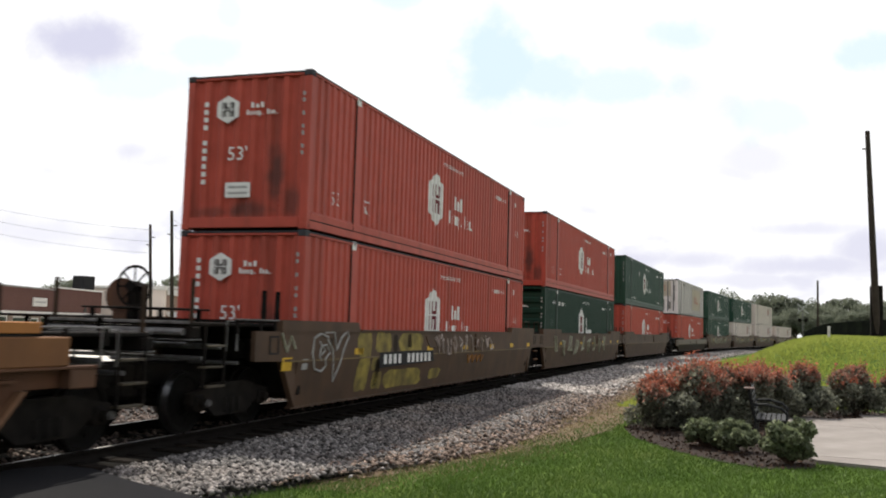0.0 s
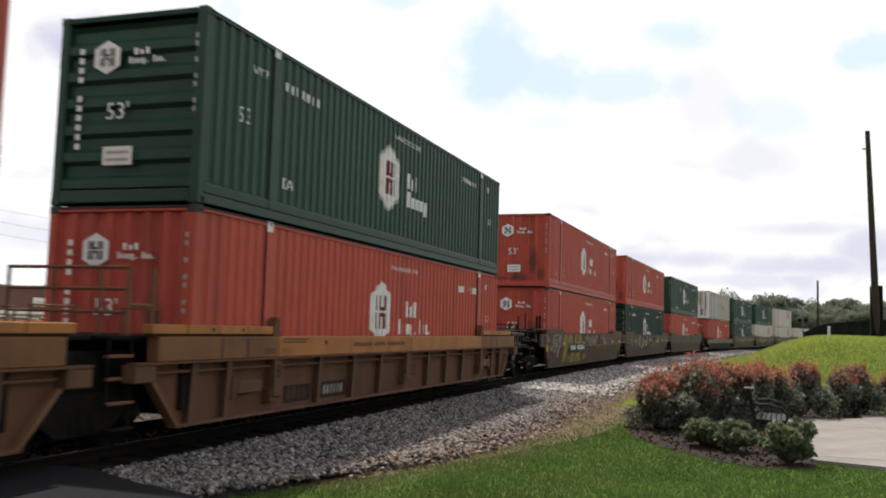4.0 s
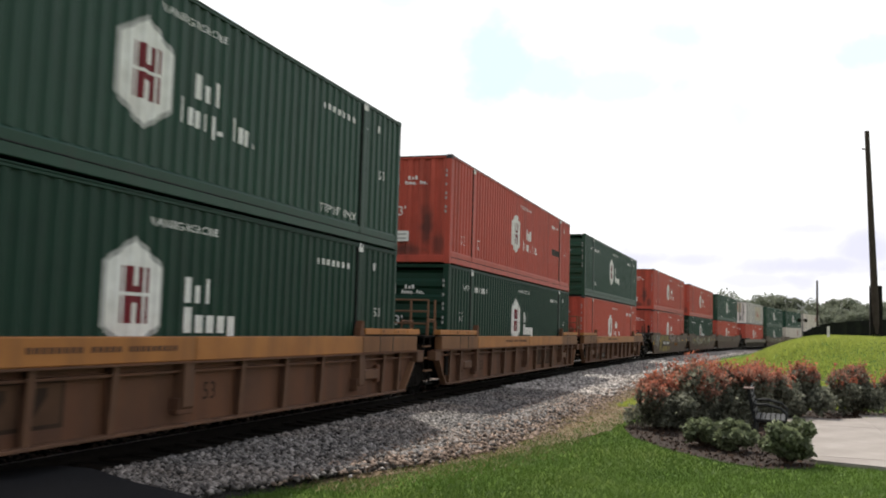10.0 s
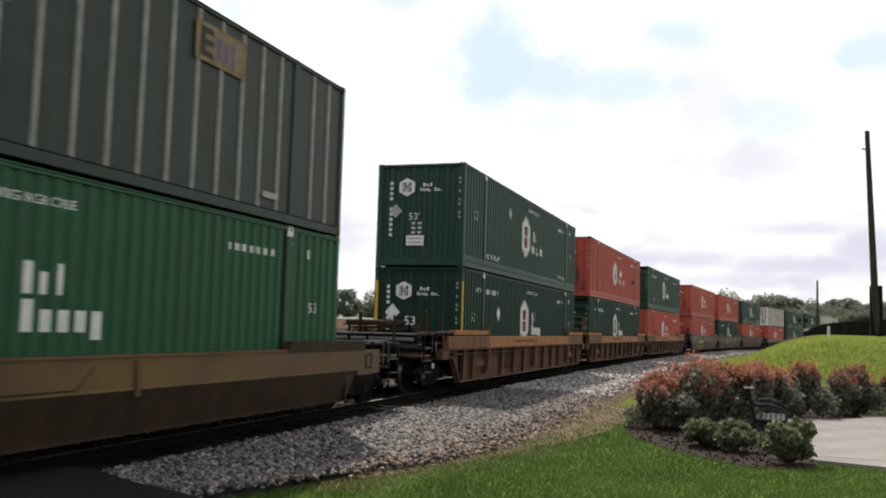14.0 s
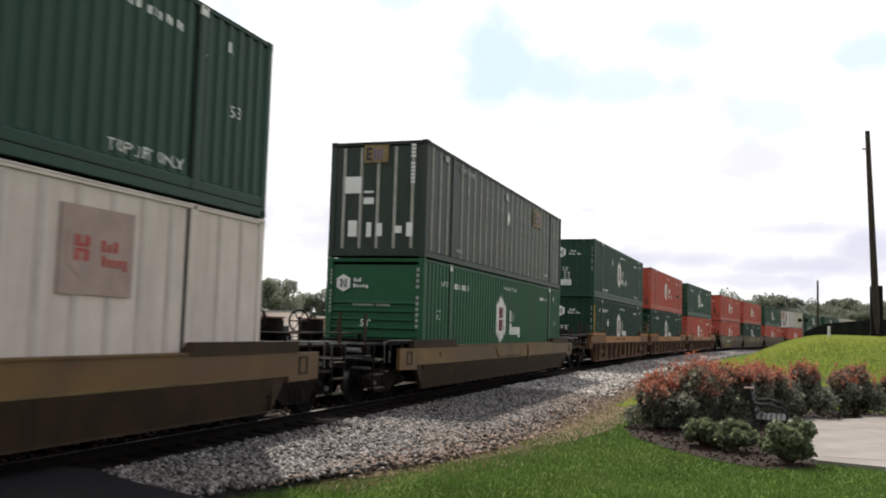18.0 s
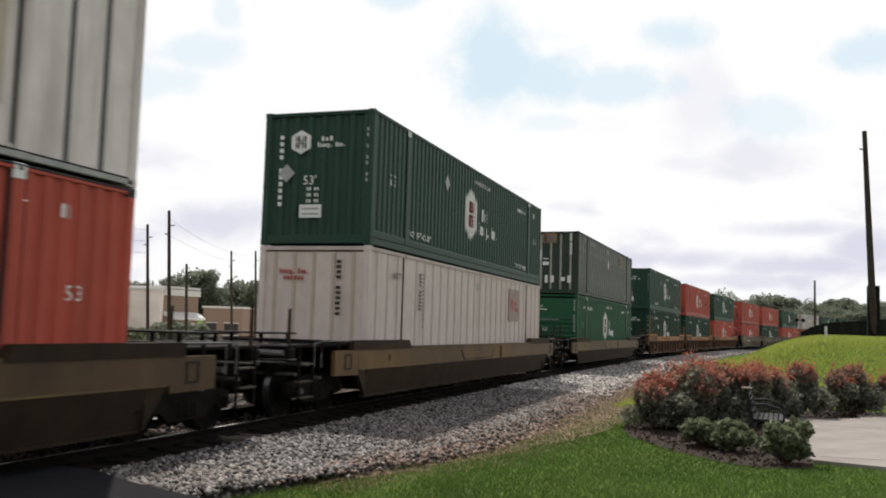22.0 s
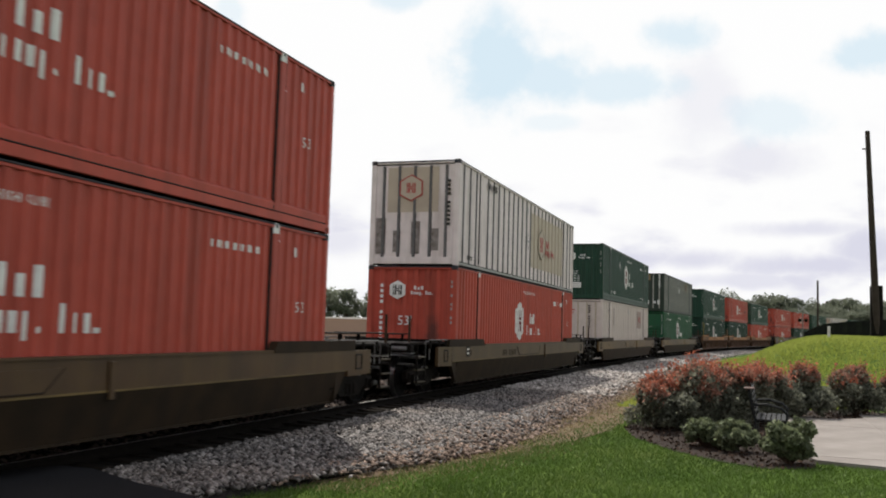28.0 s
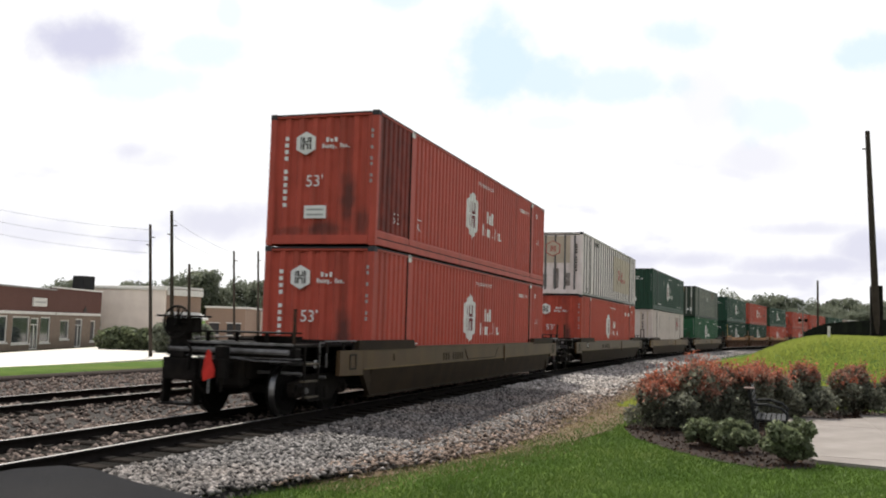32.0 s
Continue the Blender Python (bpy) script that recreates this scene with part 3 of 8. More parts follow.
HEX = [(0.0, 1.0), (0.5, 0.52), (0.5, -0.52), (0.0, -1.0), (-0.5, -0.52), (-0.5, 0.52)]


def hexagon(w, h, th):
    return Geo().prism([(x * w, z * h / 2) for x, z in HEX], 1, -th, 0)


# upright and level strokes of the emblem, in shares of its width and half height
STROKES = [(-0.38, -0.30, 0.06, 0.62), (-0.24, -0.08, 0.06, 0.62), (-0.08, 0.10, 0.06, 0.20), (0.10, 0.18, 0.06, 0.62), (0.24, 0.38, 0.06, 0.62),
           (-0.38, -0.30, -0.62, -0.02), (-0.24, -0.10, -0.62, -0.02), (-0.10, 0.08, -0.17, -0.02), (0.08, 0.18, -0.62, -0.02), (0.24, 0.38, -0.62, -0.02)]


def stroke(w, h, th, q):
    x0, x1, z0, z1 = q
    return Geo().box(x0 * w, x1 * w, -th, 0, z0 * h / 2, z1 * h / 2)


WORD_A, WORD_B, WORD_C = [1, .7, 1], [1, .7, .7, .7, -.95], [1, .7, .7, .7, -.95, .2, 0, 1, .7, .7, .2]
CODE = [1, 1, 1, 1, 0, 1, 1, 1, 1, 1, 1]


def emblem(c, s, z, w, h, plate, bars, dark_edge=False, wrapped=True):
    """Six-sided emblem on the near side, following the corrugation where there is one."""
    s0 = s - HL
    if not wrapped:
        at = lambda y: pose(s0, -HW - y, z)
        e = part("emblem", lambda: hexagon(w, h, 0.004), plate, c, "six-sided emblem plate", at(0.0), ("hex", w, h))
        for i, q in enumerate(STROKES):
            part("emblem_stroke", lambda: stroke(w * 0.66, h * 0.84, 0.003, q), bars, e, "", pose(0, -0.0045, 0), ("st", w, h, i))
        if dark_edge:
            part("emblem_edge", lambda: hexagon(w * 1.1, h * 1.08, 0.002), dark_edge, e, "", pose(0, 0.0035, 0), ("hexe", w, h))
        return e
    def six(w, h, rise):
        rim = lambda x: h / 2 * (1 - 0.48 * abs(x) / (w / 2))
        return on_skin([(-w / 2, w / 2, lambda x: -rim(x), rim)], s0, rise)
    e = part("emblem", lambda: six(w, h, 0.008), plate, c, "six-sided emblem painted over the corrugation", pose(s0, -HW, z), ("hexs", s, w, h))
    for i, (x0, x1, z0, z1) in enumerate(STROKES):
        k = w * 0.70
        part("emblem_stroke", lambda: on_skin([(x0 * k + 0.03 * w, x1 * k + 0.03 * w, lambda x: z0 * h * 0.42, lambda x: z1 * h * 0.42)], s0, 0.012), bars, e, "", None, ("sts", s, w, h, i))
    if dark_edge:
        part("emblem_edge", lambda: six(w * 1.14, h * 1.10, 0.004), dark_edge, e, "grey emblem border", None, ("hexse", s, w, h))
    return e


def bars_at(c, cells, w, h, s, z, mat="sign_white", name="stencil_mark", up=False, wrapped=False):
    n = len(cells)
    q = w / n
    for i, k in enumerate(cells):
        if not k:
            continue
        lo, hh = (-h / 2 if k > 0 else -h * 0.75), h * abs(k)
        x = (i - n / 2) * q
        if up:
            m = pose(s - HL, -HW - 0.002, z, 0, 90, 0) @ pose(x, 0, lo)
            part("letter_block", lambda: Geo().box(0.14 * q, 0.74 * q, -0.004, 0, 0, hh), mat, c, "", m, ("lb", round(q, 4), round(hh, 4)))
        elif wrapped:
            part("letter_block", lambda: on_skin([(0.16 * q, 0.62 * q, lambda x: 0.0, lambda x: hh)], s - HL + x, 0.008), mat, c, "", pose(s - HL + x, -HW, z + lo), ("lbw", round(s + x, 3), round(q, 4), round(hh, 4)))
        else:
            part("letter_block", lambda: Geo().box(0.14 * q, 0.70 * q, -0.004, 0, 0, hh), mat, c, "", pose(s - HL + x, -HW - 0.002, z + lo), ("lb", round(q, 4), round(hh, 4)))


def side_words(text, size, mat, c, s, z, label=""):
    """A word painted on the near side, following the corrugation."""
    key = ("side words", text, size, mat, s)
    if key not in MESHES:
        me = words(text, size)
        bm = bmesh.new()
        bm.from_mesh(me)
        xs = [v.co.x for v in bm.verts]
        for k in KNOTS:
            x = k[0] - s + HL
            if min(xs) < x < max(xs):
                bmesh.ops.bisect_plane(bm, geom=bm.verts[:] + bm.edges[:] + bm.faces[:], plane_co=(x, 0, 0), plane_no=(1, 0, 0))
        bm.to_mesh(me)
        bm.free()
        for v in me.vertices:
            v.co.z = 0.006 - 0.010 - skin(v.co.x + s - HL)
        me.materials.clear()
        me.materials.append(M[mat])
        MESHES[key] = me
    ob = new("lettering", MESHES[key])
    ob.parent, ob.matrix_basis = c, pose(s - HL, -HW, z, 90)
    if label:
        ob["label"] = label
    return ob


def bars_end(c, cells, w, h, y, z, mat="sign_white", up=False, x=-HL - 0.004):
    m = pose(x, y, z, 0, 0, -90) @ (pose(0, 0, 0, 0, 90, 0) if up else Matrix())
    q = w / len(cells)
    for i, k in enumerate(cells):
        if k:
            lo, hh = (-h / 2 if k > 0 else -h * 0.75), h * abs(k)
            part("letter_block", lambda: Geo().box(0.14 * q, 0.74 * q, -0.004, 0, 0, hh), mat, c, "", m @ pose((i - len(cells) / 2) * q, 0, lo), ("lb", round(q, 4), round(hh, 4)))


def container(paint, style, label, group="containers on the train", rear_paint=None):
    """A 53 ft container: x along, origin at the middle of its underside."""
    c = thing("container", label, "shipping container", group)
    wall = paint
    if style in ("corrugated", "level_end"):
        for s in (-1, 1):
            for k in range(3):
                part("side_panel", lambda: side_corrugated(s, k), (rear_paint or wall) if k == 0 else wall, c, "corrugated steel side panel", key=("side", s, k))
            part("kick_plate", lambda: Geo().prism([(s * (HW - 0.03), 0.16), (s * (HW - 0.012), 0.18), (s * (HW - 0.006), 0.30), (s * (HW - 0.03), 0.345), (s * (HW - 0.08), 0.345), (s * (HW - 0.08), 0.16)], 0, -HL + 0.15, HL - 0.15), wall, c, "smooth lower side rail", key=("kick", s))
    else:
        for s in (-1, 1):
            part("side_wall", lambda: side_flat(s), wall, c, "sheet side", key=("flat", s))
            for i in range(-13, 13):
                q = 8.28 + 0.6 * i
                if abs(q - 2.11) > 0.2 and abs(q - LEN + 1.95) > 0.2 and (s == -1 or i < -10):
                    part("side_post", lambda: hat_post(s), {"post": "post", "sheet": "grey_post"}.get(style, wall), c, "", pose(q - HL, 0, 0), ("hat", s))
                    if style == "ribbed":
                        part("rib_seam", lambda: Geo().box(-0.012, 0.012, *sorted((s * (HW - 0.034), s * (HW - 0.03))), 0.17, 2.79), "sign_grey", c, "", pose(q - HL + 0.058, 0, 0), ("rs", s))
    if paint == "bright_green":
        part("end_wall", lambda: Geo().sheet([(-HL + 0.03 + d, z) for z, d in [(0.22, 0.05)] + wave(0.55, 1.78, 0.205, 0.06, 0) + [(1.84, 0.02), (2.72, 0.02)]], 1, -HW + 0.15, HW - 0.15), wall, c, "end wall, flat above and level-ribbed below", key="endh")
    elif style == "level_end":
        part("end_wall", lambda: end_level(-HL + 0.03), wall, c, "level-ribbed end wall", key="endl")
    elif style == "corrugated":
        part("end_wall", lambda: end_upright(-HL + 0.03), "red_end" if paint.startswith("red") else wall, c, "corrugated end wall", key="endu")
    else:
        part("end_wall", lambda: Geo().box(-HL + 0.045, -HL + 0.06, -HW + 0.15, HW - 0.15, 0.2, 2.76), wall, c, "sheet end wall", key="endf")
        for i in range(5):
            y = -HW + 0.15 + (i + 0.5) * (WID - 0.3) / 5
            part("end_post", lambda: Geo().prism([(-HL + 0.045, -0.045), (-HL + 0.012, -0.03), (-HL + 0.012, 0.03), (-HL + 0.045, 0.045)], 2, 0.22, 2.74),
                 {"post": "post", "sheet": "grey_post", "ribbed": "cream"}.get(style, wall), c, "", pose(0, y, 0), "endpost")
    part("front_wall", lambda: Geo().box(HL - 0.06, HL - 0.03, -HW + 0.15, HW - 0.15, 0.2, 2.76), wall, c, key="front")
    part("roof", lambda: Geo().sheet([(x, 2.86 - d) for x, d in wave(-HL + 0.1, HL - 0.1, 0.5, 0.02, 0)], 1, -HW + 0.06, HW - 0.06), wall, c, key="roof")
    part("underside", lambda: Geo().box(-HL + 0.1, HL - 0.1, -HW + 0.06, HW - 0.06, 0.12, 0.15), "dark", c, key="under")
    edge = "seam" if style == "post" else "edge" if paint.startswith("red") or style == "sheet" else wall
    for s in (-1, 1):
        y0, y1 = sorted((s * HW, s * (HW - 0.07)))
        part("top_rail", lambda: Geo().cbox(-HL + 0.08, HL - 0.08, y0, y1, 2.80, 2.845, 0.008), wall, c, key=("tr", s))
        part("roof_edge", lambda: Geo().cbox(-HL + 0.19, HL - 0.19, *sorted((s * (HW + 0.004), s * (HW - 0.07))), 2.846, 2.872, 0.006), edge, c, "dark roof edge", key=("re", s))
        rail_top = 0.095 if style == "sheet" else 0.165
        part("bottom_rail", lambda: Geo().cbox(-HL + 0.08, HL - 0.08, y0, y1, 0.02, rail_top, 0.008), "sign_grey" if style == "sheet" else wall, c, key=("br", s, rail_top))
        part("rail_groove", lambda: Geo().box(-HL + 0.16, HL - 0.16, *sorted((s * (HW + 0.0015), s * (HW - 0.02))), rail_top + 0.003, rail_top + 0.019), "seam", c, key=("rg", s, rail_top))
        for e in (-1, 1):
            x0, x1 = sorted((e * (HL - 0.002), e * (HL - 0.15)))
            y2, y3 = sorted((s * (HW - 0.002), s * (HW - 0.16)))
            part("corner_post", lambda: Geo().cbox(x0, x1, y2, y3, 0.1, 2.79, 0.02), wall, c, key=("cp", s, e))
            a0, a1 = sorted((e * HL, e * (HL - 0.18)))
            b0, b1 = sorted((s * HW, s * (HW - 0.16)))
            for z0, z1 in ((0.0, 0.12), (2.772, HIGH)):
                part("corner_casting", lambda: Geo().cbox(a0, a1, b0, b1, z0, z1 + (0.012 if z0 else 0), 0.012), edge if z0 else wall, c, key=("cc", s, e, z0))
            # stacking post and casting at the 40 ft mark
            px = POSTS[e]
            part("stacking_post", lambda: Geo().cbox(px - 0.095, px + 0.095, min(s * (HW - 0.003), s * (HW - 0.1)), max(s * (HW - 0.003), s * (HW - 0.1)), 0.03, 2.86, 0.012),
                 wall, c, key=("sp", s, e))
            if style != "post":
                part("post_seam", lambda: Geo().box(px - (0.105 if e < 0 else 0.14) - 0.012, px - (0.105 if e < 0 else 0.14) + 0.012, min(s * (HW - 0.007), s * (HW - 0.05)), max(s * (HW - 0.007), s * (HW - 0.05)), 0.17, 2.79),
                     "seam", c, key=("ps", s, e))
            cast = part("post_casting", lambda: Geo().cbox(px - 0.10, px + 0.085, min(s * (HW + 0.003), s * (HW - 0.1)), max(s * (HW + 0.003), s * (HW - 0.1)), 2.70, HIGH, 0.012),
                        "sign_white" if style in ("corrugated", "level_end") and s < 0 else wall, c, key=("pc", s, e))
            if s < 0:
                part("casting_slot", lambda: Geo().box(px - 0.035, px + 0.02, -HW - 0.0045, -HW + 0.05, 2.80, 2.86), "seam", cast, key=("pcs", e))
    for x0, x1 in ((-HL, -HL + 0.09), (HL - 0.09, HL)):
        part("end_rail", lambda: Geo().cbox(x0 + 0.003, x1 - 0.003, -HW + 0.16, HW - 0.16, 2.79, 2.835, 0.01), wall, c, key=("er", x0))
        part("roof_edge", lambda: Geo().cbox(x0 - 0.002, x1 + 0.002, -HW + 0.17, HW - 0.17, 2.837, 2.872, 0.006), edge, c, "dark roof edge", key=("re2", x0))
        part("end_sill", lambda: Geo().cbox(x0 + 0.003, x1 - 0.003, -HW + 0.16, HW - 0.16, 0.03, 0.22, 0.01), wall, c, key=("es", x0))
    # small markings near the posts
    if style in ("corrugated", "level_end"):
        side_words("53", 0.36, "sign_white", c, 1.2, 1.52 if "green" in paint else 0.68)
        side_words("53", 0.26, "sign_white", c, LEN - 1.0, 1.5)
        bars_at(c, [1, 1], 0.22, 0.16, LEN - 1.2, 2.45, wrapped=True)
        if paint.startswith("red"):
            side_words("IA", 0.24, "sign_white", c, 2.62, 0.66)
            part("mark_line", lambda: on_skin([(-0.13, 0.13, lambda x: -0.012, lambda x: 0.012)], 2.62 - HL, 0.008), "sign_white", c, "", pose(2.62 - HL, -HW, 0.84), "markline")
        if paint != "red2":
            bars_at(c, [1, 1, 1, 1, 0, 1, 1, 1, 1, 1, 1, 1], 1.45, 0.11, 13.05, 2.38, wrapped=True)
    return c


def red_marks(c, text=True, bold=True):
    emblem(c, 6.95, 1.52, 1.10, 1.36, "sign_white", "sign_red")
    bars_at(c, WORD_A, 0.78, 0.36, 8.75, 1.62, wrapped=True)
    bars_at(c, WORD_C, 2.1, 0.34, 9.05, 1.22, wrapped=True)
    side_words("WARNING HIGH CUBE", 0.155, "sign_white", c, 8.3, 2.5)
    end_marks(c)


def end_marks(c, diamond=False):
    """Marks on the rear end wall."""
    x = -HL - 0.003
    e = part("emblem", lambda: hexagon(0.46, 0.52, 0.004), "sign_white", c, "", pose(x, 0.40, 2.22, 0, 0, -90), "hexs")
    for i, q in enumerate(STROKES):
        part("emblem_stroke", lambda: stroke(0.34, 0.44, 0.003, q), "sign_dark", e, "", pose(0, -0.0045, 0), ("ste", i))
    bars_end(c, WORD_A, 0.3, 0.1, -0.22, 2.28)
    bars_end(c, WORD_C, 0.66, 0.1, -0.32, 2.15)
    lettering("53'", 0.28 if diamond else 0.36, "sign_white", c, pose(x - 0.004, 0.16, 1.38, 90, 0, -90))
    if diamond:
        for k in range(5):
            bars_end(c, [1, 1, 0, 1, 1], 0.3, 0.07, 0.08, 1.2 - 0.13 * k)
    p = part("data_plate", lambda: Geo().box(-0.26, 0.26, -0.006, 0, -0.14, 0.14), "sign_white", c, "", pose(x, 0.12, 0.72, 0, 0, -90), "plate")
    for k in (-0.06, 0.05):
        part("plate_writing", lambda: Geo().box(-0.2, 0.2, -0.002, 0, -0.02, 0.02), "sign_grey", p, "", pose(0, -0.007, k), "platebars")
    bars_end(c, CODE, 1.6, 0.085, 0.86, 1.6, up=True)
    bars_end(c, [1, 1, 0, 1, 0, 1, 1, 0, 1, 1], 1.2, 0.05, -1.16, 1.9, "sign_grey", up=True)
    if diamond:
        part("warning_diamond", lambda: Geo().prism([(0, 0.2), (0.2, 0), (0, -0.2), (-0.2, 0)], 1, -0.006, 0), "sign_grey", c, "", pose(x, 0.72, 1.55, 0, 0, -90), "diamond")


def half_end_marks(c):
    """Marks on the end wall that is flat above and ribbed below."""
    x = -HL - 0.003
    e = part("emblem", lambda: hexagon(0.36, 0.43, 0.004), "sign_white", c, "", pose(x, 0.82, 2.70 - FLOOR_Z, 0, 0, -90), "hexb")
    for i, q in enumerate(STROKES):
        part("emblem_stroke", lambda: stroke(0.26, 0.34, 0.003, q), "sign_dark", e, "", pose(0, -0.0045, 0), ("stb", i))
    bars_end(c, WORD_A, 0.22, 0.09, 0.44, 2.78 - FLOOR_Z)
    bars_end(c, WORD_B, 0.42, 0.09, 0.35, 2.64 - FLOOR_Z)
    bars_end(c, [1] * 9 + [0] + [1] * 6, 1.0, 0.05, 0.05, 2.17 - FLOOR_Z, "sign_grey")
    lettering("53'", 0.24, "sign_white", c, pose(x - 0.004, 0.2, 1.72 - FLOOR_Z, 90, 0, -90))
    bars_end(c, CODE, 1.5, 0.07, -1.14, 2.35 - FLOOR_Z, "sign_grey", up=True)
    bars_end(c, CODE, 1.1, 0.05, 1.16, 2.5 - FLOOR_Z, "sign_grey", up=True)


def green_marks(c, upper, inc=True, half=False):
    emblem(c, 7.15, 1.54, 1.10, 1.40, "sign_white", "sign_red", "sign_grey")
    bars_at(c, WORD_A, 0.74, 0.36, 8.62, 1.66, wrapped=True)
    bars_at(c, WORD_C if inc else WORD_B, 2.1 if inc else 1.4, 0.36, 8.95, 1.24, wrapped=True)
    side_words("WARNING HIGH CUBE", 0.155, "sign_white", c, 8.2, 2.52)
    if not upper:
        side_words("WTP", 0.2, "sign_white", c, 1.62, 2.33)
        bars_at(c, [1, 1, 1, 1, 0, 1, 1, 1, 0, 1, 1, 1], 1.35, 0.15, 3.1, 2.32, wrapped=True)
    if upper:
        part("warning_diamond", lambda: Geo().prism([(0, 0.22), (0.2, 0), (0, -0.22), (-0.2, 0)], 1, -0.005, 0), "sign_grey", c, "grey diamond placard", pose(4.92 - HL, -HW, 2.08), "diamond5")
        side_words("TOP LIFT ONLY", 0.22, "sign_white", c, 13.1, 0.47)
        side_words("TOP LIFT ONLY", 0.22, "sign_white", c, 3.05, 0.47)
    if half:
        half_end_marks(c)
    else:
        end_marks(c, upper)


def make(kind):
    if kind == "R":
        c = container("red", "corrugated", "rust-red corrugated steel container with white emblem"); red_marks(c)
    elif kind == "R1":
        c = container("red", "corrugated", "rust-red corrugated container with a darkened rear side panel", rear_paint="red_dark"); red_marks(c)
    elif kind == "O":
        c = container("red2", "corrugated", "orange-red corrugated steel container with white emblem"); red_marks(c)
    elif kind == "G":
        c = container("green", "corrugated", "dark green corrugated steel container with white emblem"); green_marks(c, True)
    elif kind == "GL":
        c = container("deep_green", "corrugated", "dark green corrugated container with diamond placards"); green_marks(c, False, False)
        for s in (3.74,):
            part("warning_diamond", lambda: Geo().prism([(0, 0.22), (0.2, 0), (0, -0.22), (-0.2, 0)], 1, -0.005, 0), "sign_white", c, "white diamond placard", pose(s - HL, -HW, 1.70), "diamond2")
        part("warning_diamond", lambda: Geo().prism([(0, 0.24), (0.22, 0), (0, -0.24), (-0.22, 0)], 1, -0.006, 0), "sign_white", c, "white diamond placard", pose(-HL - 0.003, 0.72, 1.62, 0, 0, -90), "diamond4")
        part("yellow_stripe", lambda: Geo().box(-0.04, 0.04, -0.004, 0, 0.9, 2.5), "sign_yellow", c, "yellow warning stripe", pose(-HL - 0.001, HW - 0.08, 0, 0, 0, -90), "ystripe2")
        part("yellow_stripe", lambda: Geo().box(-0.06, 0.06, -0.004, 0, 0.35, 2.5), "sign_yellow", c, "yellow warning stripe", pose(-HL + 0.08, -HW, 0), "ystripe")
    elif kind == "GH":
        c = container("green", "level_end", "dark green corrugated container with level-ribbed end"); green_marks(c, False, False)
        side_words("DA", 0.26, "sign_white", c, 2.62, 0.66)
    elif kind == "GHL":
        c = container("deep_green", "level_end", "deep green corrugated container with level-ribbed end"); green_marks(c, False, False)
    elif kind == "B":
        c = container("bright_green", "level_end", "bright green corrugated container, end flat above and ribbed below"); green_marks(c, False, False, True)
    elif kind == "S":
        c = container("slate", "post", "grey-green sheet container with pale upright posts")
        for i, (s, z, w, h) in enumerate(((1.5, 2.66, 0.3, 0.16), (7.55, 2.55, 0.34, 0.22), (13.44, 0.4, 0.5, 0.1))):
            part("label_panel", lambda: Geo().box(-w / 2, w / 2, -0.004, 0, -h / 2, h / 2), "sign_grey", c, "", pose(s - HL, -HW, z), ("lp", w, h))
        part("warning_diamond", lambda: Geo().prism([(0, 0.24), (0.2, 0), (0, -0.24), (-0.2, 0)], 1, -0.005, 0), "sign_white", c, "", pose(7.76 - HL, -HW, 1.88), "diamond3")
        bars_at(c, [1, 1, 1, 1, 0, 1, 1, 1, 1, 1, 1], 1.3, 0.13, 3.3, 2.6, "sign_grey")
        bars_at(c, [1] * 6, 0.5, 0.1, 2.7, 0.38, "sign_grey")
        def yellow_panel(at):
            q = part("yellow_panel", lambda: Geo().box(-0.71, 0.71, -0.004, 0, -0.4, 0.4), "sign_tan", c, "faded yellow panel with dark and purple bars", at, "yp")
            part("panel_bar", lambda: Geo().box(-0.6, -0.47, -0.003, 0, -0.3, 0.3), "sign_dark", q, "", pose(0, -0.005, 0), "yb1")
            for z in (-0.24, 0.0, 0.24):
                part("panel_bar", lambda: Geo().box(-0.47, -0.25, -0.003, 0, -0.06, 0.06), "sign_dark", q, "", pose(0, -0.005, z), "yb2")
            for x in (-0.08, 0.12, 0.32):
                part("panel_bar", lambda: Geo().box(-0.05, 0.05, -0.003, 0, -0.26, 0.2), "sign_purple", q, "", pose(x, -0.005, 0), "yb3")
        yellow_panel(pose(11.83 - HL, -HW - 0.001, 2.34) @ Matrix.Diagonal((0.94, 1, 0.72, 1)))
        yellow_panel(pose(-HL - 0.001, 0.055, 2.57, 0, 0, -90) @ Matrix.Diagonal((0.46, 1, 0.55, 1)))
        for y, z, w, h in ((0.66, 1.80, 0.44, 0.42), (0.23, 1.40, 0.28, 0.16), (0.23, 1.62, 0.26, 0.05), (0.64, 0.71, 0.24, 0.40), (0.2, 0.68, 0.13, 0.36), (-0.08, 0.68, 0.15, 0.32), (-0.58, 0.68, 0.18, 0.18), (-0.87, 0.68, 0.16, 0.34)):
            part("label_panel", lambda: Geo().box(-w / 2, w / 2, -0.004, 0, -h / 2, h / 2), "sign_white", c, "pale label", pose(-HL + 0.01, y, z, 0, 0, -90), ("lp", w, h))
        bars_end(c, CODE, 1.0, 0.12, -0.93, 2.3, up=True, x=-HL + 0.006)
    elif kind == "W":
        c = container("white", "sheet", "weathered white sheet container with faded cream panel")
        part("faded_panel", lambda: Geo().box(8.4 - HL, 13.9 - HL, -HW + 0.030, -HW + 0.034, 0.55, 2.5), "cream", c, "faded cream panel", key="fade")
        emblem(c, 9.95, 1.48, 0.95, 1.05, "cream", "sign_bright_red", "sign_dark", wrapped=False)
        for i in range(1, 10):
            q = 8.28 + 0.6 * i
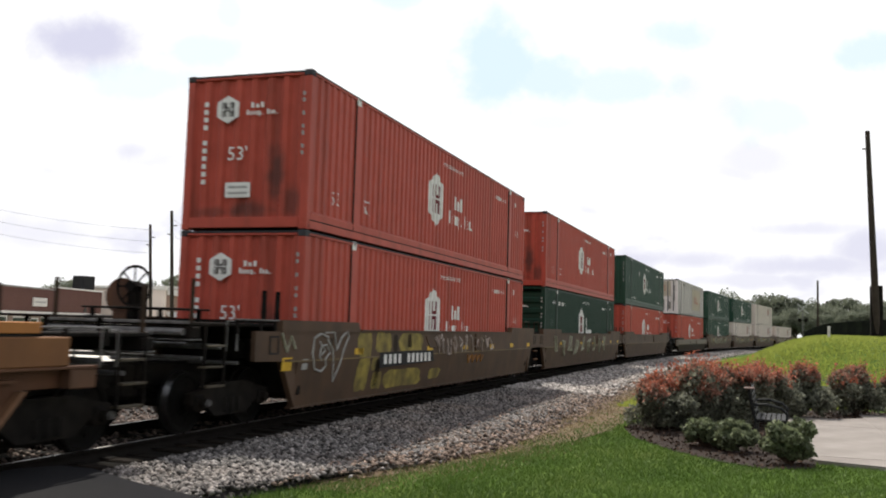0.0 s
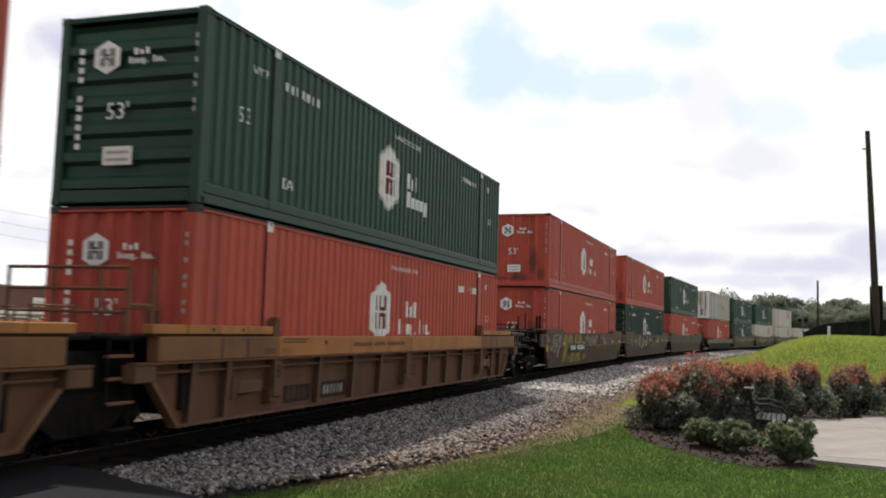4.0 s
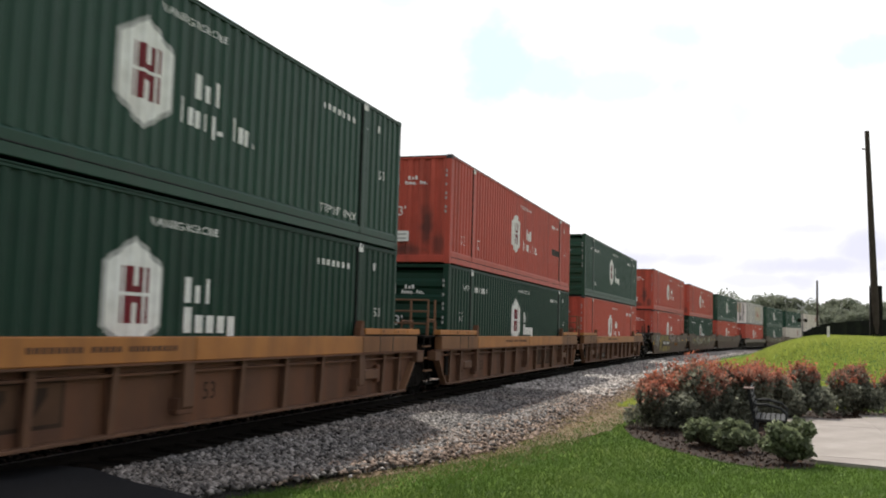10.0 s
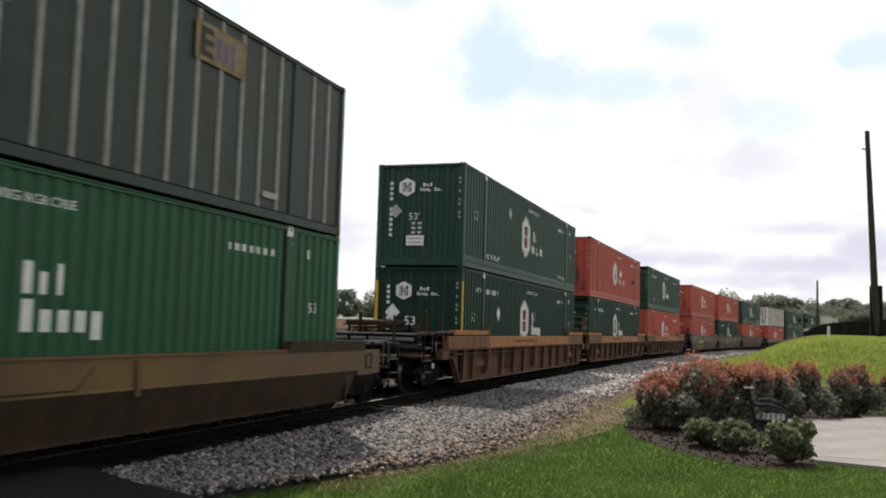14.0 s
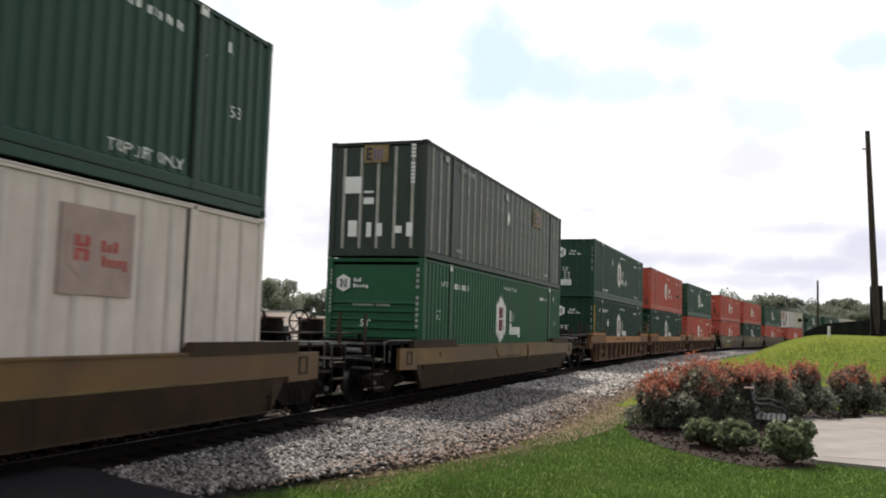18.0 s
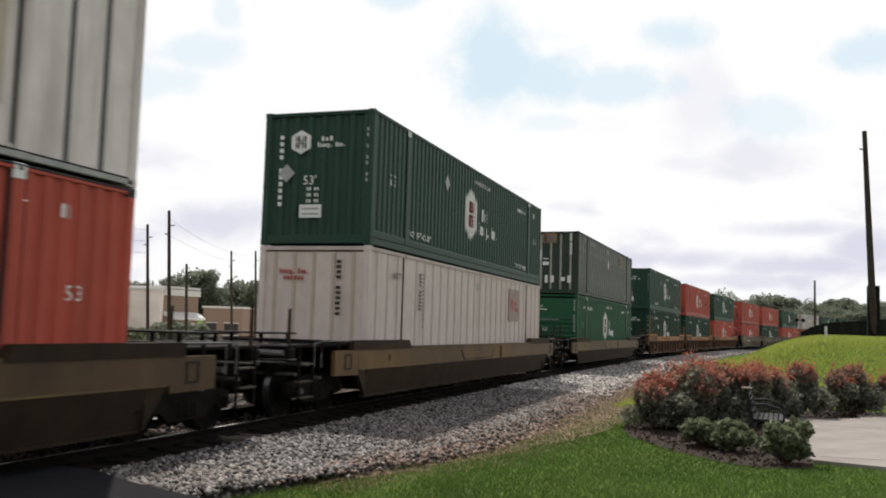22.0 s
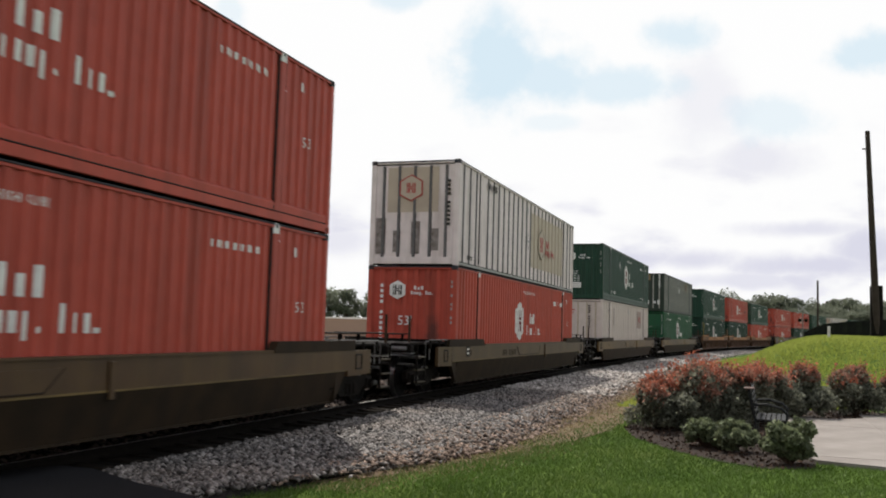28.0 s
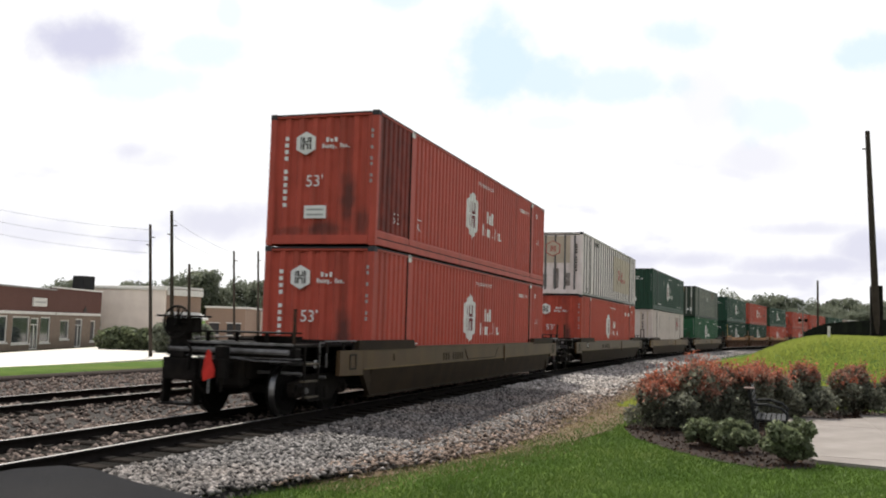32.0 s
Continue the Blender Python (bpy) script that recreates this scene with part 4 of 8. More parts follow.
            part("faded_post", lambda: Geo().prism([(-0.041, -HW + 0.0335), (-0.023, -HW + 0.0035), (0.023, -HW + 0.0035), (0.041, -HW + 0.0335)], 2, 0.55, 2.5), "cream", c, "post under the faded panel", pose(q - HL, 0, 0), "fpost")
        dia = part("diamond_outline", lambda: Geo().prism([(0, 0.3), (0.26, 0), (0, -0.3), (-0.26, 0)], 1, -0.006, 0), "sign_grey", c, "grey outlined diamond placard", pose(8.0 - HL, -HW + 0.03, 1.42), "dout")
        part("diamond_field", lambda: Geo().prism([(0, 0.25), (0.215, 0), (0, -0.25), (-0.215, 0)], 1, -0.003, 0), "white", dia, "", pose(0, -0.0065, 0), "dfield")
        part("diamond_bar", lambda: Geo().box(-0.18, 0.18, -0.003, 0, -0.035, 0.035), "sign_grey", dia, "", pose(0, -0.0097, 0), "dbar")
        bars_at(c, [1, 1, 1, 1], 0.38, 0.2, 2.9, 2.57, "sign_dark")
        bars_at(c, [1, 1, 1, 1, 1, 1], 0.62, 0.2, 3.5, 2.57, "sign_dark")
        bars_at(c, [1, 1, 1], 0.3, 0.16, 7.7, 2.5, "sign_grey")
        bars_at(c, [1, 1, 1, 1], 0.5, 0.12, 1.06, 0.28, "sign_dark")
        bars_at(c, WORD_A, 0.6, 0.28, 10.95, 1.58, "sign_bright_red")
        bars_at(c, WORD_C, 1.6, 0.26, 11.4, 1.28, "sign_bright_red")
        part("faded_panel", lambda: Geo().box(-HL + 0.036, -HL + 0.042, -0.7, 0.8, 1.45, 2.7), "cream", c, "faded cream panel", key="fadeend")
        e = part("emblem", lambda: hexagon(0.6, 0.68, 0.004), "cream", c, "", pose(-HL + 0.004, 0.1, 2.12, 0, 0, -90), "hexw")
        part("emblem_edge", lambda: hexagon(0.68, 0.75, 0.002), "sign_bright_red", e, "", pose(0, 0.0035, 0), "hexwe")
        for i, q in enumerate(STROKES):
            part("emblem_stroke", lambda: stroke(0.34, 0.44, 0.003, q), "sign_bright_red", e, "", pose(0, -0.0045, 0), ("ste", i))
        for y, z0, z1, w in ((0.98, 0.3, 1.3, 0.3), (0.5, 0.35, 0.95, 0.22), (-0.05, 0.3, 1.2, 0.26), (-0.62, 0.4, 1.0, 0.2)):
            part("bare_patch", lambda: Geo().box(-w / 2, w / 2, -0.003, 0, z0, z1), "stained", c, "peeled and rust-stained patch", pose(-HL + 0.044, y, 0, 0, 0, -90))
        for i in range(4):
            part("dark_gap", lambda: Geo().box(-0.035, 0.035, -0.004, 0, 0.25, 1.45), "seam", c, "", pose(-HL + 0.04, 0.9 - 0.46 * i, 0, 0, 0, -90), "gap")
        bars_end(c, CODE, 1.3, 0.1, -1.0, 1.7, "sign_dark", up=True, x=-HL + 0.006)
    elif kind == "V":
        c = container("beige", "ribbed", "beige-white ribbed sheet container with small pink poster")
        part("poster", lambda: Geo().box(11.6 - HL, 12.9 - HL, -HW + 0.001, -HW + 0.034, 1.5, 2.55), "poster", c, "faded pink poster panel", key="poster")
        e = part("emblem", lambda: hexagon(0.5, 0.7, 0.004), "poster", c, "", pose(11.95 - HL, -HW - 0.001, 2.05), "hexv")
        for i, q in enumerate(STROKES):
            part("emblem_stroke", lambda: stroke(0.34, 0.5, 0.003, q), "sign_bright_red", e, "", pose(0, -0.0045, 0), ("stv", i))
        bars_at(c, WORD_A, 0.34, 0.14, 12.45, 2.1, "sign_bright_red"); bars_at(c, WORD_B, 0.5, 0.14, 12.55, 1.92, "sign_bright_red")
        lettering("WTP", 0.24, "sign_dark", c, pose(1.55 - HL, -HW - 0.003, 2.32, 90))
        bars_at(c, [1, 1, 1], 0.4, 0.2, 8.0, 2.42, "sign_grey")
        bars_at(c, CODE, 0.9, 0.12, 3.1, 2.05, "sign_dark", up=True)
        bars_at(c, [1] * 14, 1.35, 0.045, 3.32, 1.85, "sign_dark", up=True)
        bars_end(c, CODE, 1.2, 0.11, -0.6, 2.0, "sign_dark", up=True, x=-HL + 0.006)
        bars_end(c, WORD_C, 0.7, 0.12, 0.45, 2.35, "sign_bright_red", x=-HL + 0.006)
        bars_end(c, [1] * 6, 0.5, 0.08, 0.45, 2.2, "sign_bright_red", x=-HL + 0.006)
    return c


def number_marks(c, s, z):
    """White number blocks near the front post."""
    for i, k in enumerate([1, 1, 0, 1, 1, 1, 1]):
        if k:
            a = s + (i - 3) * 0.235
            part("number_mark", lambda: on_skin([(-0.075, 0.06, lambda x: -0.085, lambda x: 0.085)], a - HL, 0.008), "sign_white", c, "", pose(a - HL, -HW, z), ("nmark", i))


# unit, place of the container's rear at the start, car, lower and upper kind
UNITS = [(1, -144.29, "single", "R", "R1"), (2, -120.32, "single", "O", "W"), (3, -96.56, "single", "V", "G"), (4, -72.83, "single", "B", "S"),
         (5, -48.86, "yellow_rear", "GL", "G"), (6, -29.04, "yellow_mid", "GHL", "R"), (7, -9.32, "yellow_front", "O", "GH"),
         (8, 14.27, "tagged_rear", "R", "R"), (9, 33.95, "tagged_mid", "GHL", "R"), (10, 54.0, "tagged_front", "O", "G"),
         (11, 78.0, "single", "O", "W"), (12, 98.0, "tagged_mid", "G", "G"), (13, 118.0, "tagged_mid", "V", "G"), (14, 138.0, "tagged_mid", "V", "V"), (15, 158.0, "tagged_mid", "V", "")]
PROTO = {}
NUMBERED = []
for n, s, car, lo, up in UNITS:
    for kind, z in ((lo, FLOOR_Z), (up, UPPER_Z)):
        if not kind:
            continue
        if kind in PROTO:
            c = copy_thing(PROTO[kind], Matrix())
        else:
            c = PROTO[kind] = make(kind)
        if kind == "O" and z == FLOOR_Z:
            NUMBERED.append(c)
        if n == 6 and kind == "R":
            for i in range(5):
                part("dark_patch", lambda: on_skin([(-0.1, 0.1, lambda x: -0.12, lambda x: 0.12)], 12.75 + 0.28 * i - HL, 0.008), "sign_dark", c, "overpainted dark patch", pose(12.75 + 0.28 * i - HL, -HW, 1.40), ("dpatch", i))
        MOVERS.append((c, s + HL, 8.0, z))
for c in NUMBERED:
    number_marks(c, 13.15, 2.28)


# ---- well cars ----
def bogie(parent, x, spin=True, name="bogie"):
    """Two-axle bogie under a car: side frames, bolster, springs and wheelsets that turn."""
    b = part(name, lambda: Geo().cbox(-0.22, 0.22, -0.95, 0.95, 0.42, 0.66, 0.03).rod((0, 0, 0.6), (0, 0, 0.78), 0.3, 0.3, 14), "dark", parent, "grimy cast-steel bogie", pose(x, 0, 0), "bolster")
    for s in (-1, 1):
        y0, y1 = s * 0.98 - 0.06, s * 0.98 + 0.06
        part("side_frame", lambda: Geo().prism([(-1.1, 0.44), (-1.1, 0.60), (-0.72, 0.66), (-0.42, 0.74), (0.42, 0.74), (0.72, 0.66), (1.1, 0.60), (1.1, 0.44), (0.72, 0.42), (0.45, 0.24), (-0.45, 0.24), (-0.72, 0.42)], 1, y0, y1),
             "dark", b, key=("sf", s))
        for k in (-0.18, 0, 0.18):
            part("spring", lambda: Geo().rod((0, 0, 0.28), (0, 0, 0.5), 0.075, 0.075, 8), "dark", b, "", pose(k, s * 1.0, 0), "spring")
        for e in (-1, 1):
            part("axle_box", lambda: Geo().cbox(-0.13, 0.13, -0.1, 0.1, -0.12, 0.12, 0.03).rod((0, s * 0.1, 0), (0, s * 0.17, 0), 0.085, 0.075, 10), "dark", b, "", pose(e * 0.89, s * 0.98, 0.46), ("ab", s))
    for e in (-1, 1):
        def wheels():
            g = Geo().rod((0, -0.72, 0), (0, 0.72, 0), 0.085, 0.085, 10)
            for s in (-1, 1):
                g.lathe([(0.10, s * 0.80), (0.16, s * 0.80), (0.20, s * 0.765), (0.36, s * 0.765), (0.40, s * 0.80), (0.455, s * 0.805), (0.46, s * 0.70), (0.49, s * 0.685), (0.485, s * 0.66), (0.40, s * 0.67), (0.34, s * 0.70), (0.2, s * 0.70), (0.12, s * 0.67), (0.085, s * 0.67)], (0, 0, 0), 1, 24)
                for k in range(5):
                    a = 2 * math.pi * k / 5
                    g.rod((0.28 * math.cos(a), s * 0.76, 0.28 * math.sin(a)), (0.28 * math.cos(a), s * 0.785, 0.28 * math.sin(a)), 0.035, 0.03, 6)
            return g
        def wheel_mesh():
            me = wheels().mesh("wheelset", "wheel")
            me.materials.append(M["tread"])
            for f in me.polygons:
                rr = math.hypot(f.center[0], f.center[2])
                if rr > 0.44 and 0.69 < abs(f.center[1]) < 0.803 and abs(f.normal[1]) < 0.5:
                    f.material_index = 1
            return me
        w = part("wheelset", wheel_mesh, "wheel", b, "worn steel wheels on an axle", pose(e * 0.89, 0, 0.46), "wheelset")
        w.matrix_basis = pose(e * 0.89, 0, 0.46)
        if spin:
            WHEELS.append((w, e * 0.89))
    return b


WHEELS = []
SW = 1.45     # half width over the well's sides


def ordered(a, b):
    return (a, b) if a < b else (b, a)


def plate(g, x0, x1, s, ya, yb, z0, z1):
    y0, y1 = ordered(s * ya, s * yb)
    return g.box(x0, x1, y0, y1, z0, z1)


def coupler(c, x, d, z=0.86):
    """Coupler with shank and knuckle; d: the way it points."""
    def make_it():
        g = Geo().cbox(*ordered(0, d * 0.55), -0.09, 0.09, -0.11, 0.11, 0.02)
        g.prism([(d * 0.5, -0.2), (d * 0.5, 0.14), (d * 0.72, 0.2), (d * 0.86, 0.16), (d * 0.78, 0.04), (d * 0.70, 0.0), (d * 0.74, -0.12), (d * 0.66, -0.22)], 2, -0.16, 0.16)
        return g
    part("coupler", make_it, "dark", c, "cast-steel coupler", pose(x, 0, z), ("coupler", d))


def hose(c, x, d, y):
    pts = [(x + d * (0.1 + 0.55 * i / 8), y + 0.04 * math.sin(i), 0.75 - 0.35 * math.sin(math.pi * i / 8)) for i in range(9)]
    part("air_hose", Geo().path(pts, 0.022, 6), "dark", c)


def end_platform(c, x0, d, deck_z, length, paint, kind="coupler", rails=True):
    """Deck, draft sill, steps and handrails beyond the well's end at x0; d: the way it points."""
    X = lambda k: x0 + d * k
    far = 0.84
    part("end_deck", Geo().cbox(*ordered(X(0.0), X(length * far)), -1.24, 1.24, deck_z - 0.06, deck_z, 0.015), "dark", c, "dark grimy end deck")
    part("draft_sill", Geo().cbox(*ordered(X(-0.2), X(length - 0.75)), -0.32, 0.32, 0.66, 1.02, 0.03), "dark", c)
    part("end_bulkhead", Geo().cbox(*ordered(X(-0.05), X(0.1)), -1.38, 1.38, 0.45, deck_z - 0.06, 0.02), "dark", c)
    part("end_sill", Geo().cbox(*ordered(X(length * (far - 0.06)), X(length * far)), -1.30, 1.30, deck_z - 0.24, deck_z - 0.065, 0.015), "dark", c)
    # Pale lips paint the sky light along sill and deck edges.
    part("sill_lip", Geo().cbox(*ordered(X(length * (far - 0.07)), X(length * far + 0.03)), -1.30, 1.30, deck_z - 0.262, deck_z - 0.242, 0.004), "skylit_grey", c, "grey lip of the end sill in a sky-lit tone")
    part("deck_lip", Geo().cbox(*ordered(X(length * far + 0.002), X(length * far + 0.03)), -1.26, 1.26, deck_z - 0.03, deck_z + 0.012, 0.004), "skylit_grey", c, "grey deck edge in a sky-lit tone")
    part("walk_plate", Geo().cbox(*ordered(X(length * 0.50), X(length * 0.80)), -0.75, 0.75, deck_z + 0.17, deck_z + 0.20, 0.008), "dark", c, "raised crossover walkway plate")
    for k in (0.52, 0.78):
        for y in (-0.6, 0.6):
            part("walk_foot", lambda: Geo().cbox(-0.03, 0.03, -0.03, 0.03, 0, 0.17, 0.006), "dark", c, "", pose(X(length * k), y, deck_z), "wfoot")
    for s in (-1, 1):
        # low side rail on posts that carries the side's top line past the well
        part("side_rail", Geo().cbox(*ordered(X(0.75), X(2.15)), *ordered(s * 1.36, s * 1.42), deck_z + 0.045, deck_z + 0.07, 0.006), "skylit_grey", c, "thin top rail in a sky-lit tone")
        for k in (0.95, 1.4, 2.1):
            part("rail_stub", lambda: Geo().cbox(-0.025, 0.025, *ordered(s * 1.37, s * 1.41), -0.16, 0.045, 0.005), "dark", c, "", pose(X(k), 0, deck_z), ("rstub", s))
        for k, z in ((0.0, deck_z - 0.34), (0.06, deck_z - 0.64), (0.0, deck_z - 0.92)):
            part("ladder_step", lambda: Geo().cbox(-0.24, 0.24, *ordered(s * 1.28, s * 1.40), -0.016, 0.016, 0.005), "worn_step", c, "worn hanging step", pose(X(2.62 + k), 0, z), ("lstep", s))
        for k in (2.38, 2.9):
            part("ladder_rail", Geo().cbox(*ordered(X(k) - 0.016, X(k) + 0.016), *ordered(s * 1.34, s * 1.38), deck_z - 0.95, deck_z - 0.03, 0.005), "dark", c)
        if rails:
            part("grab_iron", Geo().path([(X(2.05), s * 1.36, deck_z - 0.42), (X(2.05), s * 1.36, deck_z + 0.03), (X(2.34), s * 1.36, deck_z + 0.03), (X(2.34), s * 1.36, deck_z - 0.42)], 0.017, 6), "skylit_grey", c, "grey grab iron in a sky-lit tone")
            part("hand_post", Geo().rod((X(3.02), s * 1.2, deck_z - 0.05), (X(3.02), s * 1.2, deck_z + 0.62), 0.034, 0.03, 8), "rust_low", c, "rusty upright hand post")
    for k in (0.12, 0.24, 0.36):
        part("deck_grating", lambda: Geo().box(-0.06, 0.06, -1.1, 1.1, 0.004, 0.05), "dark", c, "", pose(X(length * k), 0, deck_z), "grating")
    part("cut_lever", Geo().path([(X(length * far + 0.05), -1.25, deck_z - 0.30), (X(length * far + 0.1), -0.6, deck_z - 0.30), (X(length * far + 0.14), 0.0, deck_z - 0.25)], 0.016, 6), "skylit_grey", c)
    coupler(c, X(length - 0.80), d)
    hose(c, X(length - 0.8), d, 0.35)
    for k, z, rr in ((far + 0.012, deck_z - 0.14, 0.05), (0.6, deck_z - 0.36, 0.045), (0.72, deck_z - 0.52, 0.03), (0.46, deck_z - 0.62, 0.03)):
        part("cross_pipe", lambda: Geo().rod((0, -1.2, 0), (0, 1.2, 0), rr, rr, 8), "skylit_grey", c, "grey pipe across the end in a sky-lit tone", pose(X(length * k), 0, z), ("xpipe", rr))
    part("coupler_carrier", Geo().cbox(*ordered(X(length - 0.95), X(length - 0.6)), -0.26, 0.28, 0.5, 1.04, 0.06), "dark", c)
    part("brake_cylinder", Geo().rod((X(0.25), -0.7, deck_z - 0.42), (X(0.95), -0.7, deck_z - 0.42), 0.16, 0.16, 14), "dark", c)
    part("bearing_cap", Geo().rod((X(2.5), -1.2, 0.47), (X(2.5), -1.24, 0.47), 0.06, 0.04, 10), "skylit_grey", c)
    if kind == "brake_in":
        y, bx, z = 0.8, X(length * 0.46), 2.2
        part("brake_stand", Geo().cbox(*ordered(X(length * 0.40), X(length * 0.44)), y - 0.12, y + 0.2, deck_z, z + 0.05, 0.02), "dark", c, "brake stand")
        w = part("brake_wheel", Geo().ring((bx, y, z), 0, 0.33, 0.024), "dark", c, "large spoked hand-brake wheel")
        for k in range(8):
            q = math.pi * k / 4
            part("spoke", Geo().rod((bx, y, z), (bx, y + 0.33 * math.cos(q), z + 0.33 * math.sin(q)), 0.015, 0.015, 5), "dark", w)
        part("hub", Geo().rod((bx - 0.12, y, z), (bx + 0.12, y, z), 0.09, 0.07, 10), "dark", w)
        part("gear_housing", Geo().rod((bx + 0.10, y + 0.34, z - 0.16), (bx + 0.2, y + 0.34, z - 0.16), 0.3, 0.3, 18).cbox(*ordered(bx + 0.1, bx + 0.2), y + 0.2, y + 0.5, deck_z, z - 0.3, 0.02), "tan", c, "rusty brake gear housing")
        for k in (0.08, 0.2):
            part("tall_post", Geo().rod((X(length * k), -1.05, deck_z), (X(length * k), -1.05, deck_z + 0.55), 0.045, 0.045, 8), "dark", c)
    if kind == "brake":
        y = 0.98
        a, b = ordered(X(length * 0.80), X(length * 0.86))
        for z0, z1, y0, y1 in ((1.45, deck_z + 0.42, -0.30, 0.34), (1.0, 1.45, -0.10, 0.22), (0.60, 1.0, -0.34, 0.36)):
            part("brake_stand", Geo().cbox(a, b, y + y0, y + y1, z0, z1, 0.02), "dark", c, "dark hand-brake stand")
        for q in (-0.34, 0.30):
            part("step_hanger", Geo().box(a + 0.01, b - 0.01, y + q, y + q + 0.06, 0.2, 0.6), "dark", c)
        part("stand_step", Geo().box(a - 0.05, b + 0.05, y - 0.34, y + 0.36, 0.16, 0.2), "dark", c)
        part("top_step", Geo().cbox(a - 0.12, b + 0.12, y - 0.42, y + 0.46, deck_z + 0.424, deck_z + 0.46, 0.01), "dark", c)
        part("side_hose", Geo().path([(a, y - 0.12, 1.3), (a - 0.06, y - 0.28, 1.15), (a - 0.02, y - 0.2, 0.8)], 0.03, 6), "dark", c)
        part("stand_bracket", Geo().cbox(*ordered(X(length * 0.55), X(length * 0.81)), y - 0.3, y + 0.3, deck_z - 0.12, deck_z - 0.04, 0.01), "dark", c)
        bx = X(length * 0.875)
        w = part("brake_wheel", Geo().ring((bx, y + 0.05, deck_z + 0.34), 0, 0.28, 0.022), "dark", c, "spoked hand-brake wheel")
        for k in range(6):
            q = math.pi * k / 3
            part("spoke", Geo().rod((bx, y + 0.05, deck_z + 0.34), (bx, y + 0.05 + 0.28 * math.cos(q), deck_z + 0.34 + 0.28 * math.sin(q)), 0.014, 0.014, 5), "dark", w)
        part("hub", Geo().rod((bx - 0.1, y + 0.05, deck_z + 0.34), (bx + 0.04, y + 0.05, deck_z + 0.34), 0.06, 0.06, 10), "dark", w)


def smooth_well(label, deck_z, end_a, end_b, lower=0.25, up="brown", low="brown_low", group="well cars"):
    """Well car with plain plate sides; deck_z: top of the side, end_a and end_b: what lies at its rear and front."""
    c = thing("well_car", label, "well car", group)
    tall = deck_z - (0.40 if deck_z < 1.4 else 0.52)
    cut, foot = (0.72, 0.25) if deck_z < 1.4 else (0.86, 0.38)
    for s in (-1, 1):
        ya, yb = ordered(s * SW, s * (SW - 0.05))
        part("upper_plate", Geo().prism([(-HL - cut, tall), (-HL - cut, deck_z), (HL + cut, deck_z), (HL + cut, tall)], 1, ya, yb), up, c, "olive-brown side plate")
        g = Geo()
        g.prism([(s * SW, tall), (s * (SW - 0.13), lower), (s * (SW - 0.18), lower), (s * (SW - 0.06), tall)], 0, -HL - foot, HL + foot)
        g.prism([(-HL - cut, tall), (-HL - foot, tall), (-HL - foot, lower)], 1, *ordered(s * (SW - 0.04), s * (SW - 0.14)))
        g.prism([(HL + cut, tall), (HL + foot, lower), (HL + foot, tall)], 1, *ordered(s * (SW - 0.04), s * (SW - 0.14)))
        # Single cars take a darker copy of the side paint here, as painted shade.
        part("lower_plate", g, low, c, "slanted lower side plate")
        part("top_flange", plate(Geo(), -HL + 2.2, HL - 2.2, s, SW + 0.03, SW - 0.12, deck_z, deck_z + 0.03), up, c)
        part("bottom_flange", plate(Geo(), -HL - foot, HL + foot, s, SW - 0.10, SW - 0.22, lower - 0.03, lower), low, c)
        for e in (-1, 1):
            part("end_riser", Geo().prism([(e * (HL + 1.0), deck_z - 0.02), (e * (HL + 1.0), deck_z + 0.17), (e * (HL - 2.05), deck_z + 0.17), (e * (HL - 2.15), deck_z + 0.03), (e * (HL - 2.15), deck_z - 0.02)], 1, *ordered(s * (SW + 0.02), s * (SW - 0.13))), low, c, "raised end of the side")
            part("end_web", Geo().prism([(e * (HL + cut), deck_z - 0.02), (e * (HL + 1.8), deck_z - 0.02), (e * (HL + 1.8), deck_z - 0.49), (e * (HL + cut), deck_z - 0.51)], 1, *ordered(s * (SW - 0.003), s * (SW - 0.08))), up, c, "end web of the side")
            for q in (1.22,):
                part("pocket_frame", lambda: Geo().box(-0.15, 0.15, -0.012, 0, 0.12, 0.15).box(-0.15, 0.15, -0.012, 0, -0.15, -0.12).box(-0.15, -0.12, -0.012, 0, -0.12, 0.12).box(0.12, 0.15, -0.012, 0, -0.12, 0.12), "seam", c, "dark square pocket frame", pose(e * (HL + q), s * SW if s < 0 else SW - 0.0, deck_z - 0.24) if s < 0 else pose(e * (HL + q), SW, deck_z - 0.24, 0, 0, 180), "pocket")
        # Strip holds ochre scuffs and paints the highlight along the crease.
        part("fold_line", plate(Geo(), -HL - 0.65, HL + 0.65, s, SW + 0.004, SW - 0.02, tall - 0.012, tall + 0.014), "scuff", c, "fold line with ochre scuffs and a painted highlight")
        for a, b in (((-2.1, deck_z - 0.1), (-1.8, deck_z - 0.36)), ((-1.8, deck_z - 0.36), (0.9, deck_z - 0.36)), ((0.9, deck_z - 0.36), (1.2, deck_z - 0.1))):
            part("weld_line", Geo().rod((a[0], s * (SW + 0.008), a[1]), (b[0], s * (SW + 0.008), b[1]), 0.012, 0.012, 5), low, c)
        part("doubler_plate", Geo().prism([(-2.1, deck_z - 0.1), (-1.8, deck_z - 0.36), (0.9, deck_z - 0.36), (1.2, deck_z - 0.1)], 1, *ordered(s * SW, s * (SW + 0.012))), up, c, "welded doubler plate")
        part("stiffener", lambda: Geo().cbox(-0.05, 0.05, *ordered(s * SW, s * (SW + 0.04)), deck_z - 0.5, deck_z - 0.04, 0.01), up, c, "", pose(2.0, 0, 0), ("stf", s, deck_z))
    part("small_stencil", lambda: Geo().box(-0.05, 0.05, -0.004, 0, -0.07, 0.07), "brown_low", c, "small dark stencil", pose(0.9 - HL, -SW, deck_z - 0.2), "blk")
